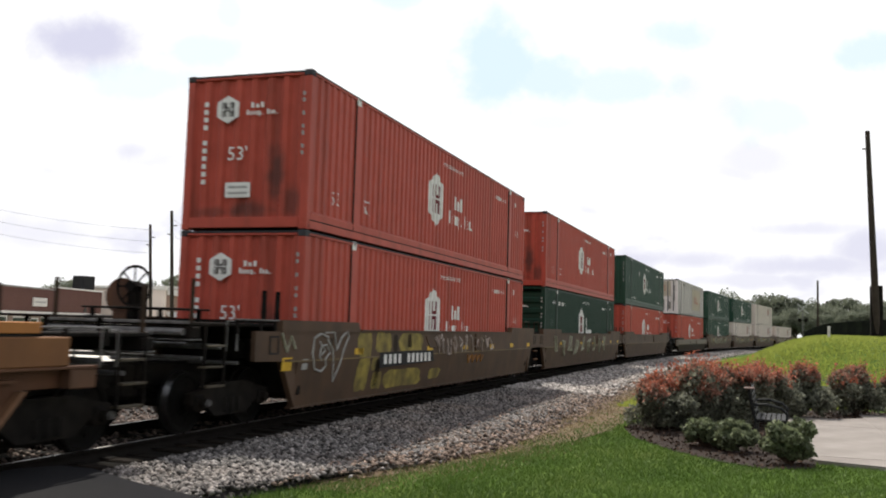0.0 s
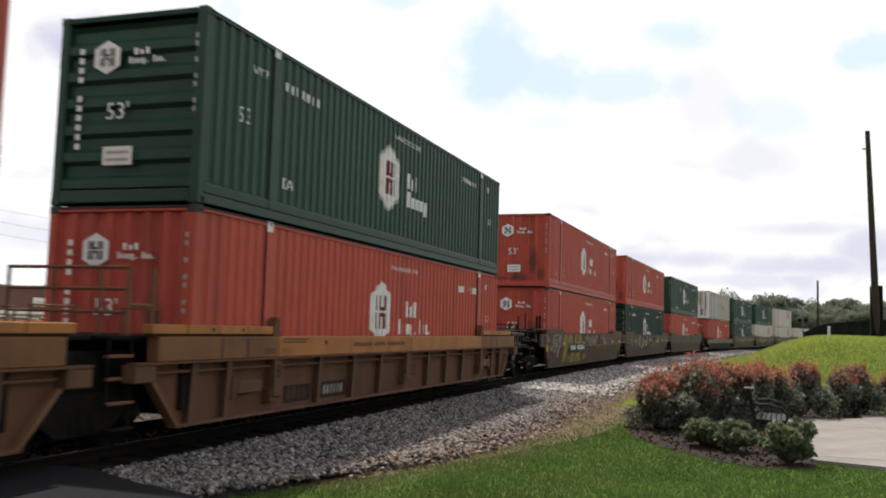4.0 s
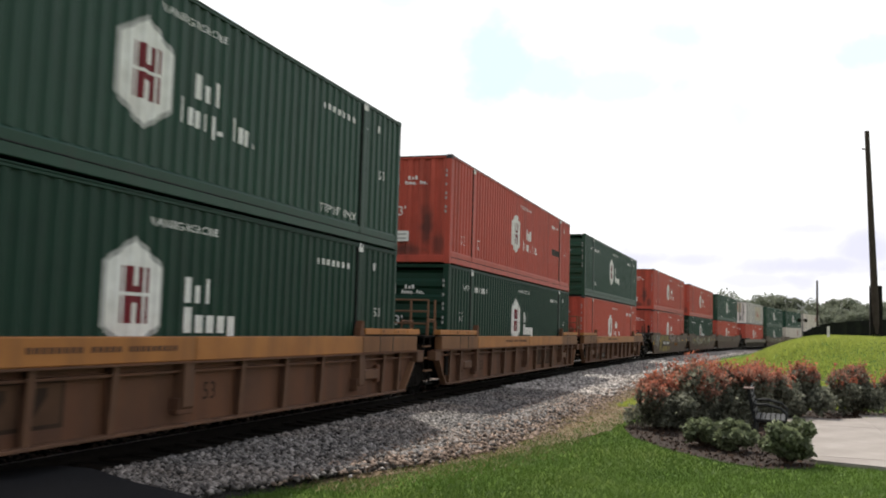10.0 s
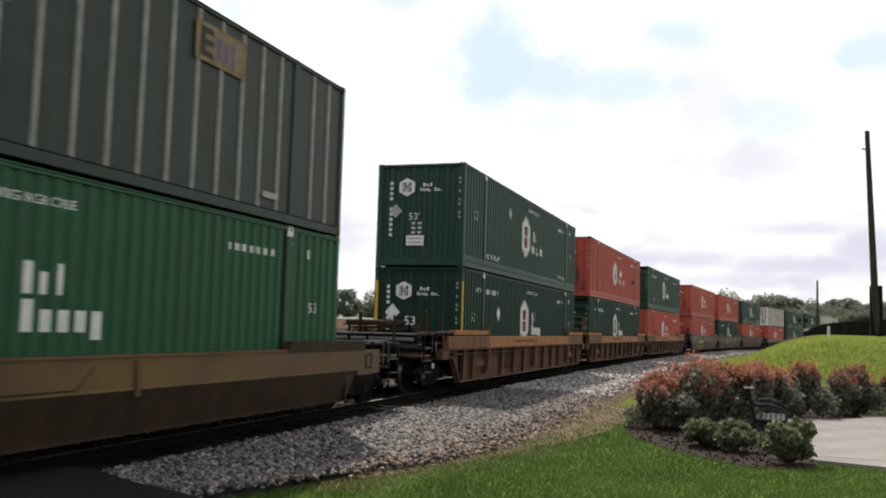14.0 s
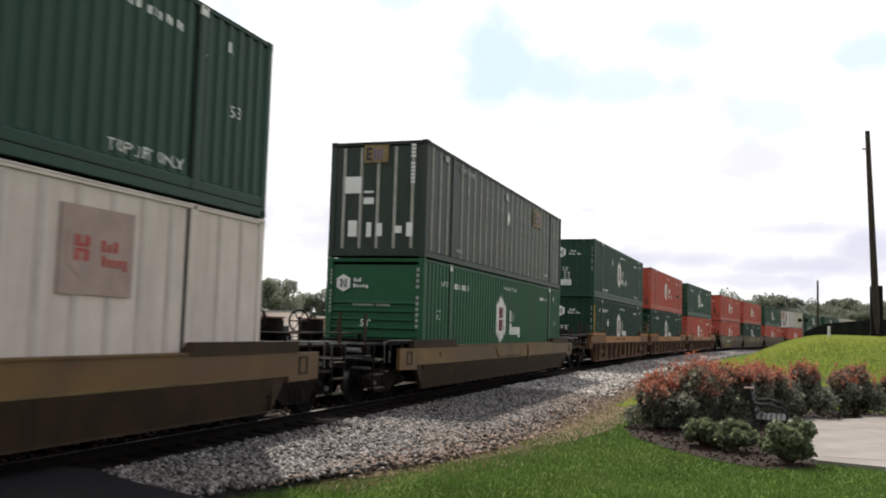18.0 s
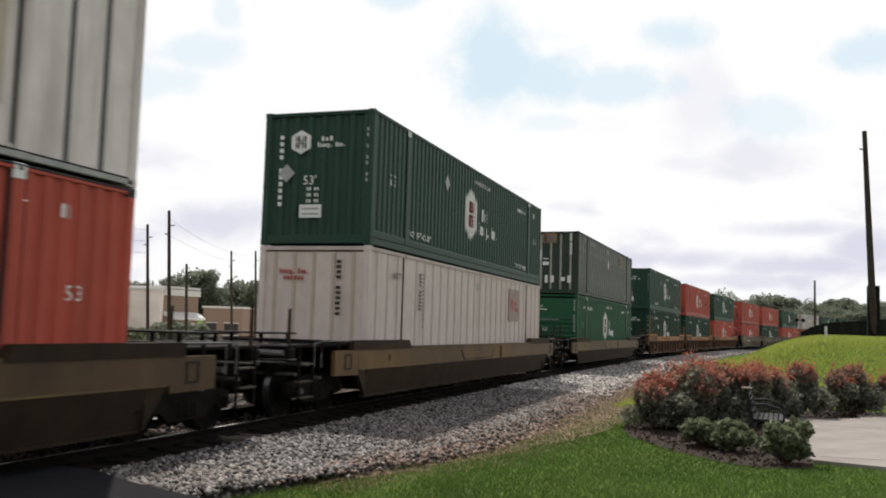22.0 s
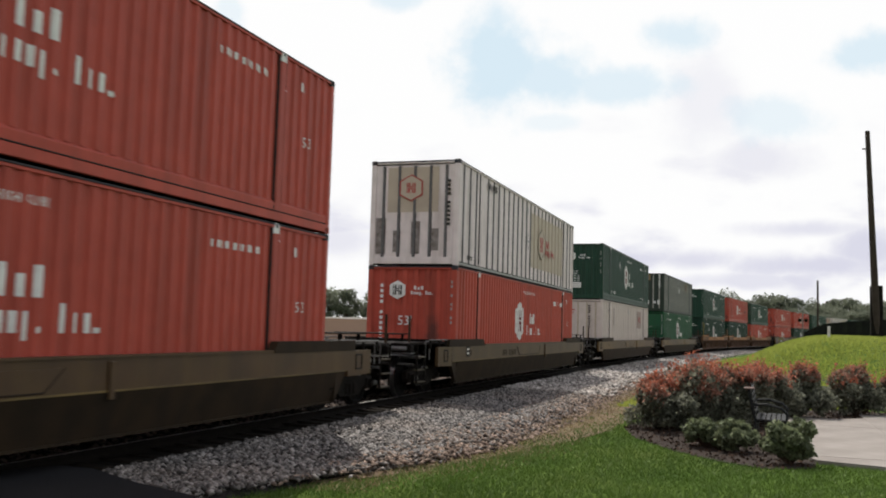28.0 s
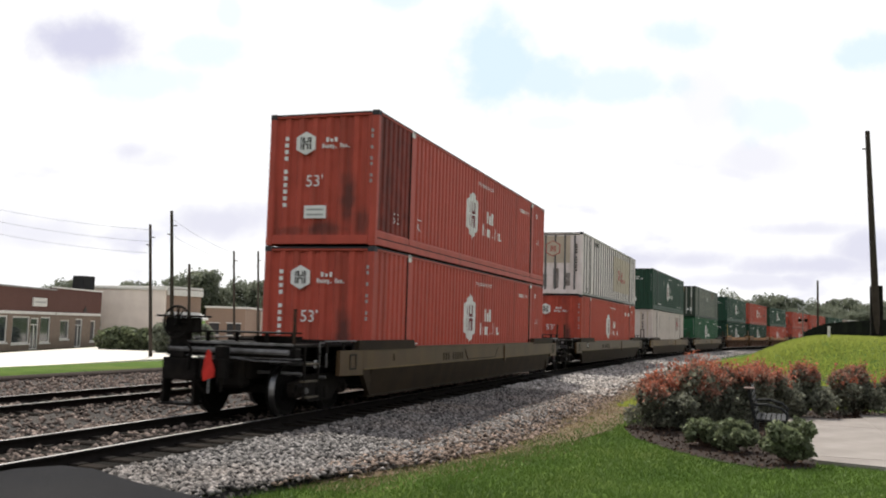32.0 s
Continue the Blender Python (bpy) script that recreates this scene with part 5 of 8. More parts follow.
    part("well_floor", Geo().box(-HL - 0.1, HL + 0.1, -SW + 0.2, SW - 0.2, 0.36, 0.43), "dark", c)
    finish_ends(c, deck_z, end_a, end_b, "brown_low")
    return c


def finish_ends(c, deck_z, end_a, end_b, paint):
    for d, kind in ((-1, end_a), (1, end_b)):
        x0 = d * (HL + 0.15)
        if kind in ("coupler", "brake", "brake_in"):
            end_platform(c, x0, d, deck_z + 0.1, 3.75, paint, kind)
            bogie(c, d * (HL + 1.75))
        else:
            part("end_deck", Geo().cbox(*ordered(x0, x0 + d * 1.45), -1.25, 1.25, deck_z + 0.0, deck_z + 0.06, 0.015), "dark", c, "dark grimy end deck")
            part("end_bulkhead", Geo().cbox(*ordered(x0 - d * 0.05, x0 + d * 0.1), -1.38, 1.38, 0.45, deck_z, 0.02), "dark", c)
            part("joint_sill", Geo().prism([(x0, -0.9), (x0, 0.9), (x0 + d * 1.6, 0.25), (x0 + d * 1.6, -0.25)], 2, 0.66, 0.98), "dark", c)
            part("joint_casting", Geo().cbox(*ordered(x0 + d * 0.1, x0 + d * 1.74), -0.92, 0.92, 0.5, deck_z - 0.15, 0.05), "dark", c, "dark articulation casting")
            for s in (-1, 1):
                # Added dark plates that stop daylight showing through the joint.
                part("joint_skirt", Geo().prism([(x0 + d * 0.2, 1.02), (x0 + d * 1.74, 1.02), (x0 + d * 1.74, 0.13), (x0 + d * 0.42, 0.13), (x0 + d * 0.2, 0.3)], 1, *ordered(s * 0.55, s * 0.59)), "dark", c)
                part("grab_iron", Geo().path([(x0 + d * 0.5, s * 1.2, deck_z), (x0 + d * 0.5, s * 1.2, deck_z + 0.4), (x0 + d * 1.2, s * 1.2, deck_z + 0.4), (x0 + d * 1.2, s * 1.2, deck_z)], 0.02, 6), paint, c)
            if kind == "joint_bogie":
                bogie(c, d * (HL + 1.78))
                for s in (-1, 1):
                    for k, z in enumerate((0.30, 0.62, 0.92, 1.2)):
                        part("side_step", lambda: Geo().cbox(-0.24, 0.24, -0.04, 0.04, -0.02, 0.02, 0.008), "tan_light" if z > 0.5 else "dark", c, "worn side step", pose(d * (HL + 1.42), s * (1.3 - 0.02 * k), z), ("jstep", z > 0.5))
                    for q in (-0.22, 0.22):
                        part("step_rail", lambda: Geo().cbox(-0.02, 0.02, -0.015, 0.015, 0.28, deck_z, 0.006), "dark", c, "", pose(d * (HL + 1.42) + q, s * 1.25, 0), ("jrail", deck_z))


def ribbed_well(label, end_a, end_b, group="yellow well cars", rail_stand=False, panels=((10.0, 12.2),), letter="C"):
    """Yellow well car: box chord on top, ribbed recessed side below."""
    c = thing("well_car", label, "well car", group)
    top, mid, low = 1.45, 1.12, 0.27
    xa = 2.0 if end_a == "coupler" else 1.4
    xb = 2.0 if end_b == "coupler" else 1.4
    for s in (-1, 1):
        yo, yi = s * (SW + 0.03), s * (SW - 0.16)
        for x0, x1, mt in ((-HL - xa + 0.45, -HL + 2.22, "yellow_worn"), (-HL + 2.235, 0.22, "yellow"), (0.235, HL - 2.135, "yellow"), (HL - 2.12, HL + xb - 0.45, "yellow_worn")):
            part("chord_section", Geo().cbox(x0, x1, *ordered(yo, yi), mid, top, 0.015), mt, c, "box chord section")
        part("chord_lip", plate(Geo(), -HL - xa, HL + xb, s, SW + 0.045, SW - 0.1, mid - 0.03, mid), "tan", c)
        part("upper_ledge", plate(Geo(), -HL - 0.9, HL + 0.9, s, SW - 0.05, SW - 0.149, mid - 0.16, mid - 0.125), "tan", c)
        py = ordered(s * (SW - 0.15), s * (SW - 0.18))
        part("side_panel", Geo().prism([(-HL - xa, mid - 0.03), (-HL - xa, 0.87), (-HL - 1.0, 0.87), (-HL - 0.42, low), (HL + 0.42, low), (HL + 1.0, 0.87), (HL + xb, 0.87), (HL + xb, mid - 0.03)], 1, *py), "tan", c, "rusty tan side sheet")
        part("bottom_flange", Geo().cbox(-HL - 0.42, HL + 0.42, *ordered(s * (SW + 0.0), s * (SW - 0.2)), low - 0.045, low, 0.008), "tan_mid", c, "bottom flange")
        for e in (-1, 1):
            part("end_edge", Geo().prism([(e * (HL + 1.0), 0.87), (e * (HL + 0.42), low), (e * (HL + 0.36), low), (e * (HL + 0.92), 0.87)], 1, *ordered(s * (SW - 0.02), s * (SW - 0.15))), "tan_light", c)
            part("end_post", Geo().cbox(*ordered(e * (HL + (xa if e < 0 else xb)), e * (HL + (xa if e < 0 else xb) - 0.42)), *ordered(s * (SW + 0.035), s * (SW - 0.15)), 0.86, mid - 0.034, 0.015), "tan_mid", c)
        for q in (0.85, 3.87, 5.35, 6.72, 9.67, 11.05, 12.4, 15.3, -0.04, 16.19):
            def rib():
                g = Geo().prism([(s * (SW - 0.02), mid - 0.03), (s * (SW - 0.06), low), (s * (SW - 0.15), low), (s * (SW - 0.15), mid - 0.03)], 0, -0.015, 0.015)
                return g.prism([(s * (SW - 0.01), mid - 0.03), (s * (SW - 0.05), low), (s * (SW - 0.065), low), (s * (SW - 0.025), mid - 0.03)], 0, -0.06, 0.06)
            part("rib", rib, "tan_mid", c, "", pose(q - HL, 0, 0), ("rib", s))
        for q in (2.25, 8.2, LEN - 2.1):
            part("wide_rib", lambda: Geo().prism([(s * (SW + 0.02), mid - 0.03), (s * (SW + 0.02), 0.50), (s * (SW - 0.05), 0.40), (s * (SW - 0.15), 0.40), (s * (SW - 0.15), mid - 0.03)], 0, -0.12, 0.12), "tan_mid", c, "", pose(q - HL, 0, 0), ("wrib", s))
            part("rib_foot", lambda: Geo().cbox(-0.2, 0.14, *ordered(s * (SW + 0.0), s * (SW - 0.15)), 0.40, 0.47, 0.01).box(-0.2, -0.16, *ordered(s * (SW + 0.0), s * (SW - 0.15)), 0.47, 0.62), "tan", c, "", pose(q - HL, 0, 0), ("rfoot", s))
        for e in (-1, 1):
            x0, x1 = ordered(e * (HL - 2.02), e * (HL + 1.1))
            n = 4
            for k in range(n):
                a = x0 + (x1 - x0) * k / n
                part("riser_block", Geo().cbox(a + 0.012, a + (x1 - x0) / n - 0.012, *ordered(s * (SW + 0.03), s * (SW - 0.14)), top + 0.035, top + 0.16, 0.01), "yellow", c, "raised end block")
            # Black strip fills the gap below the blocks to paint its darkness.
            part("riser_shim", plate(Geo(), x0 + 0.05, x1 - 0.05, s, SW - 0.02, SW - 0.14, top + 0.002, top + 0.035), "seam", c)
            part("guide_horn", lambda: Geo().prism([(-0.11, top), (0.12, top), (0.12, top + 0.07), (0.06, top + 0.13), (0.09, top + 0.22), (0.07, top + 0.30), (-0.02, top + 0.31), (-0.09, top + 0.16)], 1, *ordered(s * (SW + 0.02), s * (SW - 0.11))), "tan", c, "rusty guide horn", pose(e * (HL - 2.16), 0, 0), ("horn", s))
            for k in (0.3, 1.1):
                part("bolt_hole", lambda: Geo().rod((0, s * (SW + 0.025), 0), (0, s * (SW + 0.034), 0), 0.03, 0.03, 8), "seam", c, "", pose(e * (HL - k), 0, top + 0.1), ("bh", s))
            for k in (1.25, 0.55):
                part("chord_seam", lambda: Geo().box(-0.018, 0.018, *ordered(s * (SW + 0.033), s * (SW + 0.02)), mid + 0.01, top - 0.01), "seam", c, "", pose(e * (HL - k), 0, 0), ("cs", s))
            part("bracket", Geo().cbox(*ordered(e * (HL - 1.85), e * (HL - 1.15)), *ordered(s * (SW - 0.03), s * (SW - 0.15)), 0.58, 0.78, 0.02), "tan_mid", c)
            part("bracket_post", Geo().cbox(*ordered(e * (HL - 1.15), e * (HL - 1.0)), *ordered(s * (SW - 0.05), s * (SW - 0.15)), 0.50, 0.86, 0.02), "tan", c)
    y = -SW + 0.148
    for q0, q1, *low_panel in panels:
        z0, z1 = (0.325, 0.62) if low_panel else (0.42, 0.98)
        f = part("stencil_frame", Geo().prism([(q0 - HL, z0), (q1 - HL, z0), (q1 - HL, z1), (q0 - HL, z1)], 1, y, y + 0.004), "sign_umber", c, "dark stencilled panel")
        if low_panel:
            count, paint = low_panel
            w = (q1 - q0 - 0.22) / count
            for k in range(count):
                q = q0 + 0.12 + k * w
                part("stencil_bar", Geo().prism([(q - HL, z0 + 0.07), (q + w * 0.62 - HL, z0 + 0.07), (q + w * 0.72 - HL, z1 - 0.06), (q + w * 0.10 - HL, z1 - 0.06)], 1, y - 0.003, y - 0.0005), paint, f)
            continue
        part("stencil_field", Geo().box(q0 + 0.05 - HL, q1 - 0.05 - HL, y - 0.003, y - 0.0005, 0.47, 0.93), "tan_low", f)
        n = 3 if q1 - q0 > 2 else 2
        for k in range(n):
            q, w = q0 + 0.22 + k * (q1 - q0 - 0.3) / n, (q1 - q0 - 0.3) / n - 0.2
            part("stencil_bar", Geo().prism([(q - HL, 0.82), (q + w * 0.55 - HL, 0.82), (q + 0.05 - HL, 0.52), (q + w * 0.45 - HL, 0.52), (q + w - HL, 0.78), (q + w - HL, 0.88), (q - HL, 0.88)], 1, y - 0.006, y - 0.0035), "sign_umber", f)
    if end_a != "coupler" and len(panels) < 2:
        lettering("53", 0.36, "sign_umber", c, pose(3.12 - HL, y - 0.002, 0.6, 90))
    lettering("53", 0.36, "sign_umber", c, pose(8.95 - HL, y - 0.002, 0.66, 90))
    lettering(letter, 0.28, "sign_umber", c, pose(2.25 - HL, -SW - 0.024, 0.88, 90))
    for k, q in enumerate([1] * 8 + [0] + [1] * 5 + [0] + [1] * 9):
        if q:
            part("stencil_mark", lambda: Geo().box(0, 0.08, -0.004, 0, -0.035, 0.035), "tan", c, "", pose(-2.9 + k * 0.113, -SW - 0.031, 1.3), "stmark")
    part("well_floor", Geo().box(-HL - 0.1, HL + 0.1, -SW + 0.2, SW - 0.2, 0.36, 0.43), "dark", c)
    finish_ends(c, top - 0.05, end_a, end_b, "tan")
    if rail_stand:
        x = -HL - 1.25
        for q in (-1.2, -0.75, 0.0, 0.75):
            part("rail_post", lambda: Geo().rod((0, 0, 1.45), (0, 0, 2.35), 0.028, 0.028, 6), "tan_light", c, "", pose(x, q, 0), "rpost")
        for z in (1.75, 2.05, 2.33):
            part("rail_bar", lambda: Geo().rod((0, -1.2, 0), (0, 0.75, 0), 0.024, 0.024, 6), "tan_light", c, "", pose(x, 0, z), "rbar")
        part("rail_post", lambda: None, "tan_light", c, "", pose(x + 0.5, -1.2, 0), "rpost")
        part("side_bar", Geo().rod((x, -1.2, 1.85), (x + 0.5, -1.2, 1.85), 0.024, 0.024, 6), "tan_light", c)
    return c


def on_side(s, z):
    """Point on the brown side's outer skin, which leans in below the upper plate."""
    return (s - HL, -SW - 0.003 + 0.167 * max(0.0, 1.03 - z), z)


def sprayed(c, name, mat, label, outline):
    g = Geo()
    g.v += [on_side(a, b) for a, b in outline]
    g.f.append(tuple(range(len(outline))))
    return part(name, g, mat, c, label)


def scrawl(c, lines, r, mat, label):
    for line in lines:
        part("sprayed_line", Geo().path([on_side(a, b) for a, b in line], r, 5), mat, c, label)


def ragged(s0, s1, z0, z1, rng):
    """Uneven blob outline filling a rectangle."""
    n, out = 14, []
    for k in range(n):
        a = 2 * math.pi * k / n
        x, z = math.cos(a), math.sin(a)
        q = rng.uniform(0.9, 1.1) / max(abs(x), abs(z))
        out.append((s0 + (s1 - s0) * (0.5 + 0.5 * x * q), min(z1, max(z0, z0 + (z1 - z0) * (0.5 + 0.5 * z * q)))))
    return out


def tags(c, first):
    """Sprayed paint on the brown side."""
    rng = random.Random(4)
    if first:
        for a, b, z0, z1 in ((2.1, 2.8, 1.04, 1.53), (2.15, 2.75, 0.36, 1.02), (3.0, 3.85, 1.12, 1.53), (4.25, 5.82, 1.13, 1.53), (3.0, 3.5, 0.36, 0.72), (3.7, 5.9, 0.34, 0.74), (6.45, 7.25, 0.42, 0.68), (2.85, 3.15, 0.75, 1.02)):
            sprayed(c, "yellow_patch", "tag_yellow", "sprayed olive-yellow patch", ragged(a, b, z0, z1, rng))
        for a, b, z0, z1 in ((3.05, 3.3, 0.4, 0.98), (3.95, 4.2, 1.08, 1.5), (4.8, 5.05, 1.2, 1.5)):
            sprayed(c, "dark_patch", "brown_low", "sprayed dark stroke", [(p, q) for p, q in ragged(a, b, z0, z1, rng)])
        y = -SW - 0.003
        p = part("number_panel", Geo().prism([(3.2 - HL, 0.80), (6.6 - HL, 0.86), (6.5 - HL, 1.12), (3.2 - HL, 1.12)], 1, y - 0.006, y - 0.003), "seam", c, "black panel with white bars")
        for k, q in enumerate((1, 1, 1, 1, 0, 1, 1, 1, 1, 1, 1)):
            if q:
                part("number_bar", lambda: Geo().box(-0.075, 0.075, -0.003, 0, -0.1, 0.1), "sign_white", p, "", pose(3.5 + k * 0.275 - HL, y - 0.007, 0.97), "nbar")
        scrawl(c, [[(0.75, 1.44), (0.45, 1.5), (0.2, 1.42), (0.14, 1.15), (0.28, 0.88), (0.55, 0.82), (0.72, 0.92), (0.66, 1.04), (0.84, 1.16), (0.70, 1.30), (0.48, 1.28), (0.42, 1.1), (0.52, 1.02)],
                   [(0.62, 1.52), (1.0, 1.53), (1.12, 1.2), (1.3, 1.42), (1.55, 1.55), (1.63, 1.45), (1.42, 1.2), (1.28, 0.9), (1.12, 0.62), (1.04, 0.9), (0.95, 1.2), (0.72, 1.4)],
                   [(0.4, 1.36), (0.62, 1.2), (0.5, 1.12)]], 0.021, "sign_grey", "pale sprayed scrawl")
        scrawl(c, [[(-0.98, 1.5), (-0.8, 1.2), (-0.66, 1.45), (-0.5, 1.25)]], 0.03, "tag_pale", "faded sprayed scrawl")
        sprayed(c, "orange_tag", "sign_yellow", "orange reflector", [(-0.92, 0.88), (-0.58, 0.88), (-0.58, 1.1), (-0.92, 1.1)])
        sprayed(c, "small_stencil", "sign_grey", "small grey stencil", [(-0.2, 0.88), (0.0, 0.88), (0.0, 1.06), (-0.2, 1.06)])
        for k in range(11):
            a = 6.6 + k * 0.49
            pts = [(a + 0.35 * rng.random(), 1.0 + 0.5 * rng.random()) for i in range(5)]
            scrawl(c, [[(a, 1.48 - 0.1 * rng.random())] + pts], 0.034, "tag_pink", "faded pinkish sprayed letters")
        for k in range(4):
            a = 9.4 + k * 0.4
            scrawl(c, [[(a, 0.95), (a + 0.15, 0.75), (a + 0.3, 0.92)]], 0.03, "tag_orange", "faded orange sprayed mark")
    else:
        for k in range(9):
            x = 1.2 + k * 1.35
            scrawl(c, [[(x + 0.5 * math.sin(i * 1.7) * (0.6 + 0.4 * rng.random()), 1.06 + 0.38 * math.cos(i * 2.1 + k)) for i in range(7)]], 0.045, "tag_pale", "pale sprayed letter shape")
    for a in (1.96, 6.1, 8.95, 11.6, 13.95, 16.2):
        sprayed(c, "reflector", "sign_yellow", "yellow reflector strip", [(a, 1.1), (a + 0.4, 1.1), (a + 0.4, 1.22), (a, 1.22)])


M["tag_pink"] = material("sprayed_faded_pink", (0.40, 0.34, 0.31), 0.7, 0, (0.24, 0.19, 0.15), 3, bump=0)
M["tag_orange"] = material("sprayed_orange", (0.34, 0.15, 0.04), 0.7, 0, (0.2, 0.1, 0.04), 3, bump=0)
M["sign_pipe"] = material("grey_pipe", (0.16, 0.155, 0.15), 0.5, 0.2, bump=0.05)
M["tag_yellow"] = material("sprayed_yellow", (0.30, 0.235, 0.05), 0.7, 0, (0.15, 0.12, 0.035), 4, (0.08, 0.055, 0.03), 1.4, 0.9, 0)
M["tag_pale"] = material("sprayed_pale_green", (0.33, 0.33, 0.25), 0.7, 0, (0.2, 0.19, 0.13), 3, bump=0)
def brake_box(c, x, y, z):
    """Hand-brake gear on the deck: box, wheel and hub."""
    b = part("brake_box", Geo().cbox(x, x + 0.3, y - 0.16, y + 0.28, z, z + 0.46, 0.03), "dark", c, "dark upright brake gear box")
    part("box_cap", Geo().cbox(x - 0.02, x + 0.32, y - 0.18, y + 0.30, z + 0.462, z + 0.49, 0.01), "tan", b)
    w = part("brake_wheel", Geo().ring((x - 0.08, y + 0.28, z + 0.42), 0, 0.24, 0.024), "dark", c, "spoked hand-brake wheel")
    for k in range(6):
        q = math.pi * k / 3
        part("spoke", Geo().rod((x - 0.08, y + 0.28, z + 0.42), (x - 0.08, y + 0.28 + 0.23 * math.cos(q), z + 0.42 + 0.23 * math.sin(q)), 0.015, 0.015, 5), "dark", w)
    part("brake_post", Geo().rod((x + 0.1, y - 0.6, z), (x + 0.1, y - 0.6, z + 0.5), 0.035, 0.035, 8), "rust_low", c, "rusty upright post")


def rear_stand(c):
    """Rusty posts, rails and trays on the yellow set's rear platform."""
    x, z = -HL - 0.2, 1.5
    for dx, y, h in ((-2.2, -1.15, 0.58), (-1.15, -1.2, 0.5), (-2.9, 0.3, 0.5), (-0.9, 0.5, 0.4)):
        part("stand_post", Geo().cbox(x + dx - 0.04, x + dx + 0.04, y - 0.04, y + 0.04, z - 0.05, z + h, 0.015), "rust_low", c, "rusty upright post")
    for y, zz in ((-1.15, z + 0.02), (-0.4, z + 0.16), (0.5, z + 0.12)):
        part("stand_rail", Geo().cbox(x - 2.9, x - 0.7, y - 0.04, y + 0.04, zz - 0.03, zz + 0.03, 0.01), "tan", c, "rusty rail")
    part("stand_tray", Geo().cbox(x - 2.5, x - 1.1, -0.2, 0.9, z + 0.2, z + 0.32, 0.03), "rust_low", c, "rusty tray")
    for k, q in enumerate((-2.7, -2.0, -1.4)):
        part("platform_bar", Geo().cbox(x + q, x + q + 0.1, -1.25, 1.25, z - 0.5 + 0.12 * k, z - 0.44 + 0.12 * k, 0.01), "tan_mid", c)
    part("step_plate", Geo().cbox(x - 3.0, x - 2.3, -1.34, -0.9, 0.95, 1.0, 0.01), "tan_light", c)
    # White disc added to paint the sun's glint on a wheel tread.
    part("lamp_reflector", Geo().rod((x - 2.0, -1.25, 0.72), (x - 2.0, -1.3, 0.72), 0.07, 0.07, 12), "sign_white", c, "round white disc, a painted wheel glint")


YL = "yellow-tan ribbed well car of an articulated set"
CARS = []
for n, s, car, lo, up in UNITS:
    if car == "single":
        if n in (3, 4):
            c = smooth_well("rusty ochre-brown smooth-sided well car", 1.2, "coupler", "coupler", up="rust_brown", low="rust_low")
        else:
            c = smooth_well("olive-brown smooth-sided well car, shade-toned below", 1.2, "brake" if n in (1, 11) else "coupler", "coupler")
        if n == 4:
            brake_box(c, -HL - 2.35, 0.45, 1.3)
        if n == 3:
            brake_box(c, HL + 2.75, 0.1, 1.3)
        if n == 2:
            q = part("label_panel", Geo().box(-0.15, 0.15, -0.005, 0, -0.15, 0.15), "seam", c, "small black label with white bars", pose(0.63 - HL, -SW, 1.05))
            for z in (-0.06, 0.05):
                part("label_bar", Geo().box(-0.1, 0.1, -0.003, 0, -0.025, 0.025), "sign_white", q, "", pose(0, -0.006, z))
        if n in (1, 2):
            for k in (0, 1, 2, 4, 5, 6, 7, 8):
                part("number_bar", lambda: Geo().box(-0.055, 0.055, -0.002, 0, -0.09, 0.09), "brown_low", c, "faint dark bar", pose(4.25 + 0.19 * k - HL, -SW - 0.001, 0.95), "fbar")
    elif car == "tagged_rear":
        c = smooth_well("brown well car with sprayed graffiti and yellow patches", 1.55, "brake_in", "joint", up="stain_brown", low="stain_brown"); tags(c, True)
    elif car == "tagged_mid":
        c = smooth_well("brown well car with pale sprayed letters", 1.55, "joint_bogie", "joint", up="stain_brown", low="stain_brown", group="tagged well cars"); tags(c, False)
    elif car == "tagged_front":
        c = smooth_well("brown smooth-sided well car of an articulated set", 1.55, "joint_bogie", "coupler", up="stain_brown", low="stain_brown", group="tagged well cars")
    else:
        a = {"yellow_rear": "coupler"}.get(car, "joint_bogie")
        c = ribbed_well(YL, a, "coupler" if car == "yellow_front" else "joint", rail_stand=car != "yellow_rear", panels={"yellow_front": ((2.74, 3.72, 4, "tan_low"), (4.12, 5.22, 6, "worn_stencil")), "yellow_rear": ((4.5, 6.0),)}.get(car, ((10.15, 12.4),)), letter="B" if car == "yellow_front" else "C")
        if car == "yellow_front":
            part("orange_plate", Geo().box(2.33 - HL, 2.67 - HL, -SW - 0.034, -SW - 0.03, 1.17, 1.27), "sign_orange", c, "small orange plate")
            for z, w in ((1.405, 0.92), (1.36, 0.86)):
                part("chord_line", Geo().box(2.32 - HL, 2.32 + w - HL, -SW - 0.033, -SW - 0.03, z - 0.012, z + 0.012), "tan", c, "line of faint writing")
            for k in range(4):
                part("number_bar", Geo().box(1.78 + 0.09 * k - HL, 1.845 + 0.09 * k - HL, -SW - 0.033, -SW - 0.03, 1.18, 1.27), "tan", c)
            part("chord_mark", Geo().box(3.88 - HL, 4.0 - HL, -SW - 0.033, -SW - 0.03, 1.31, 1.38), "tan", c)
        if car == "yellow_rear":
            rear_stand(c)
    CARS.append(c)
    MOVERS.append((c, s + HL, HL + 1.75, 0.0))
    if n == 1:
        x = -HL - 3.3
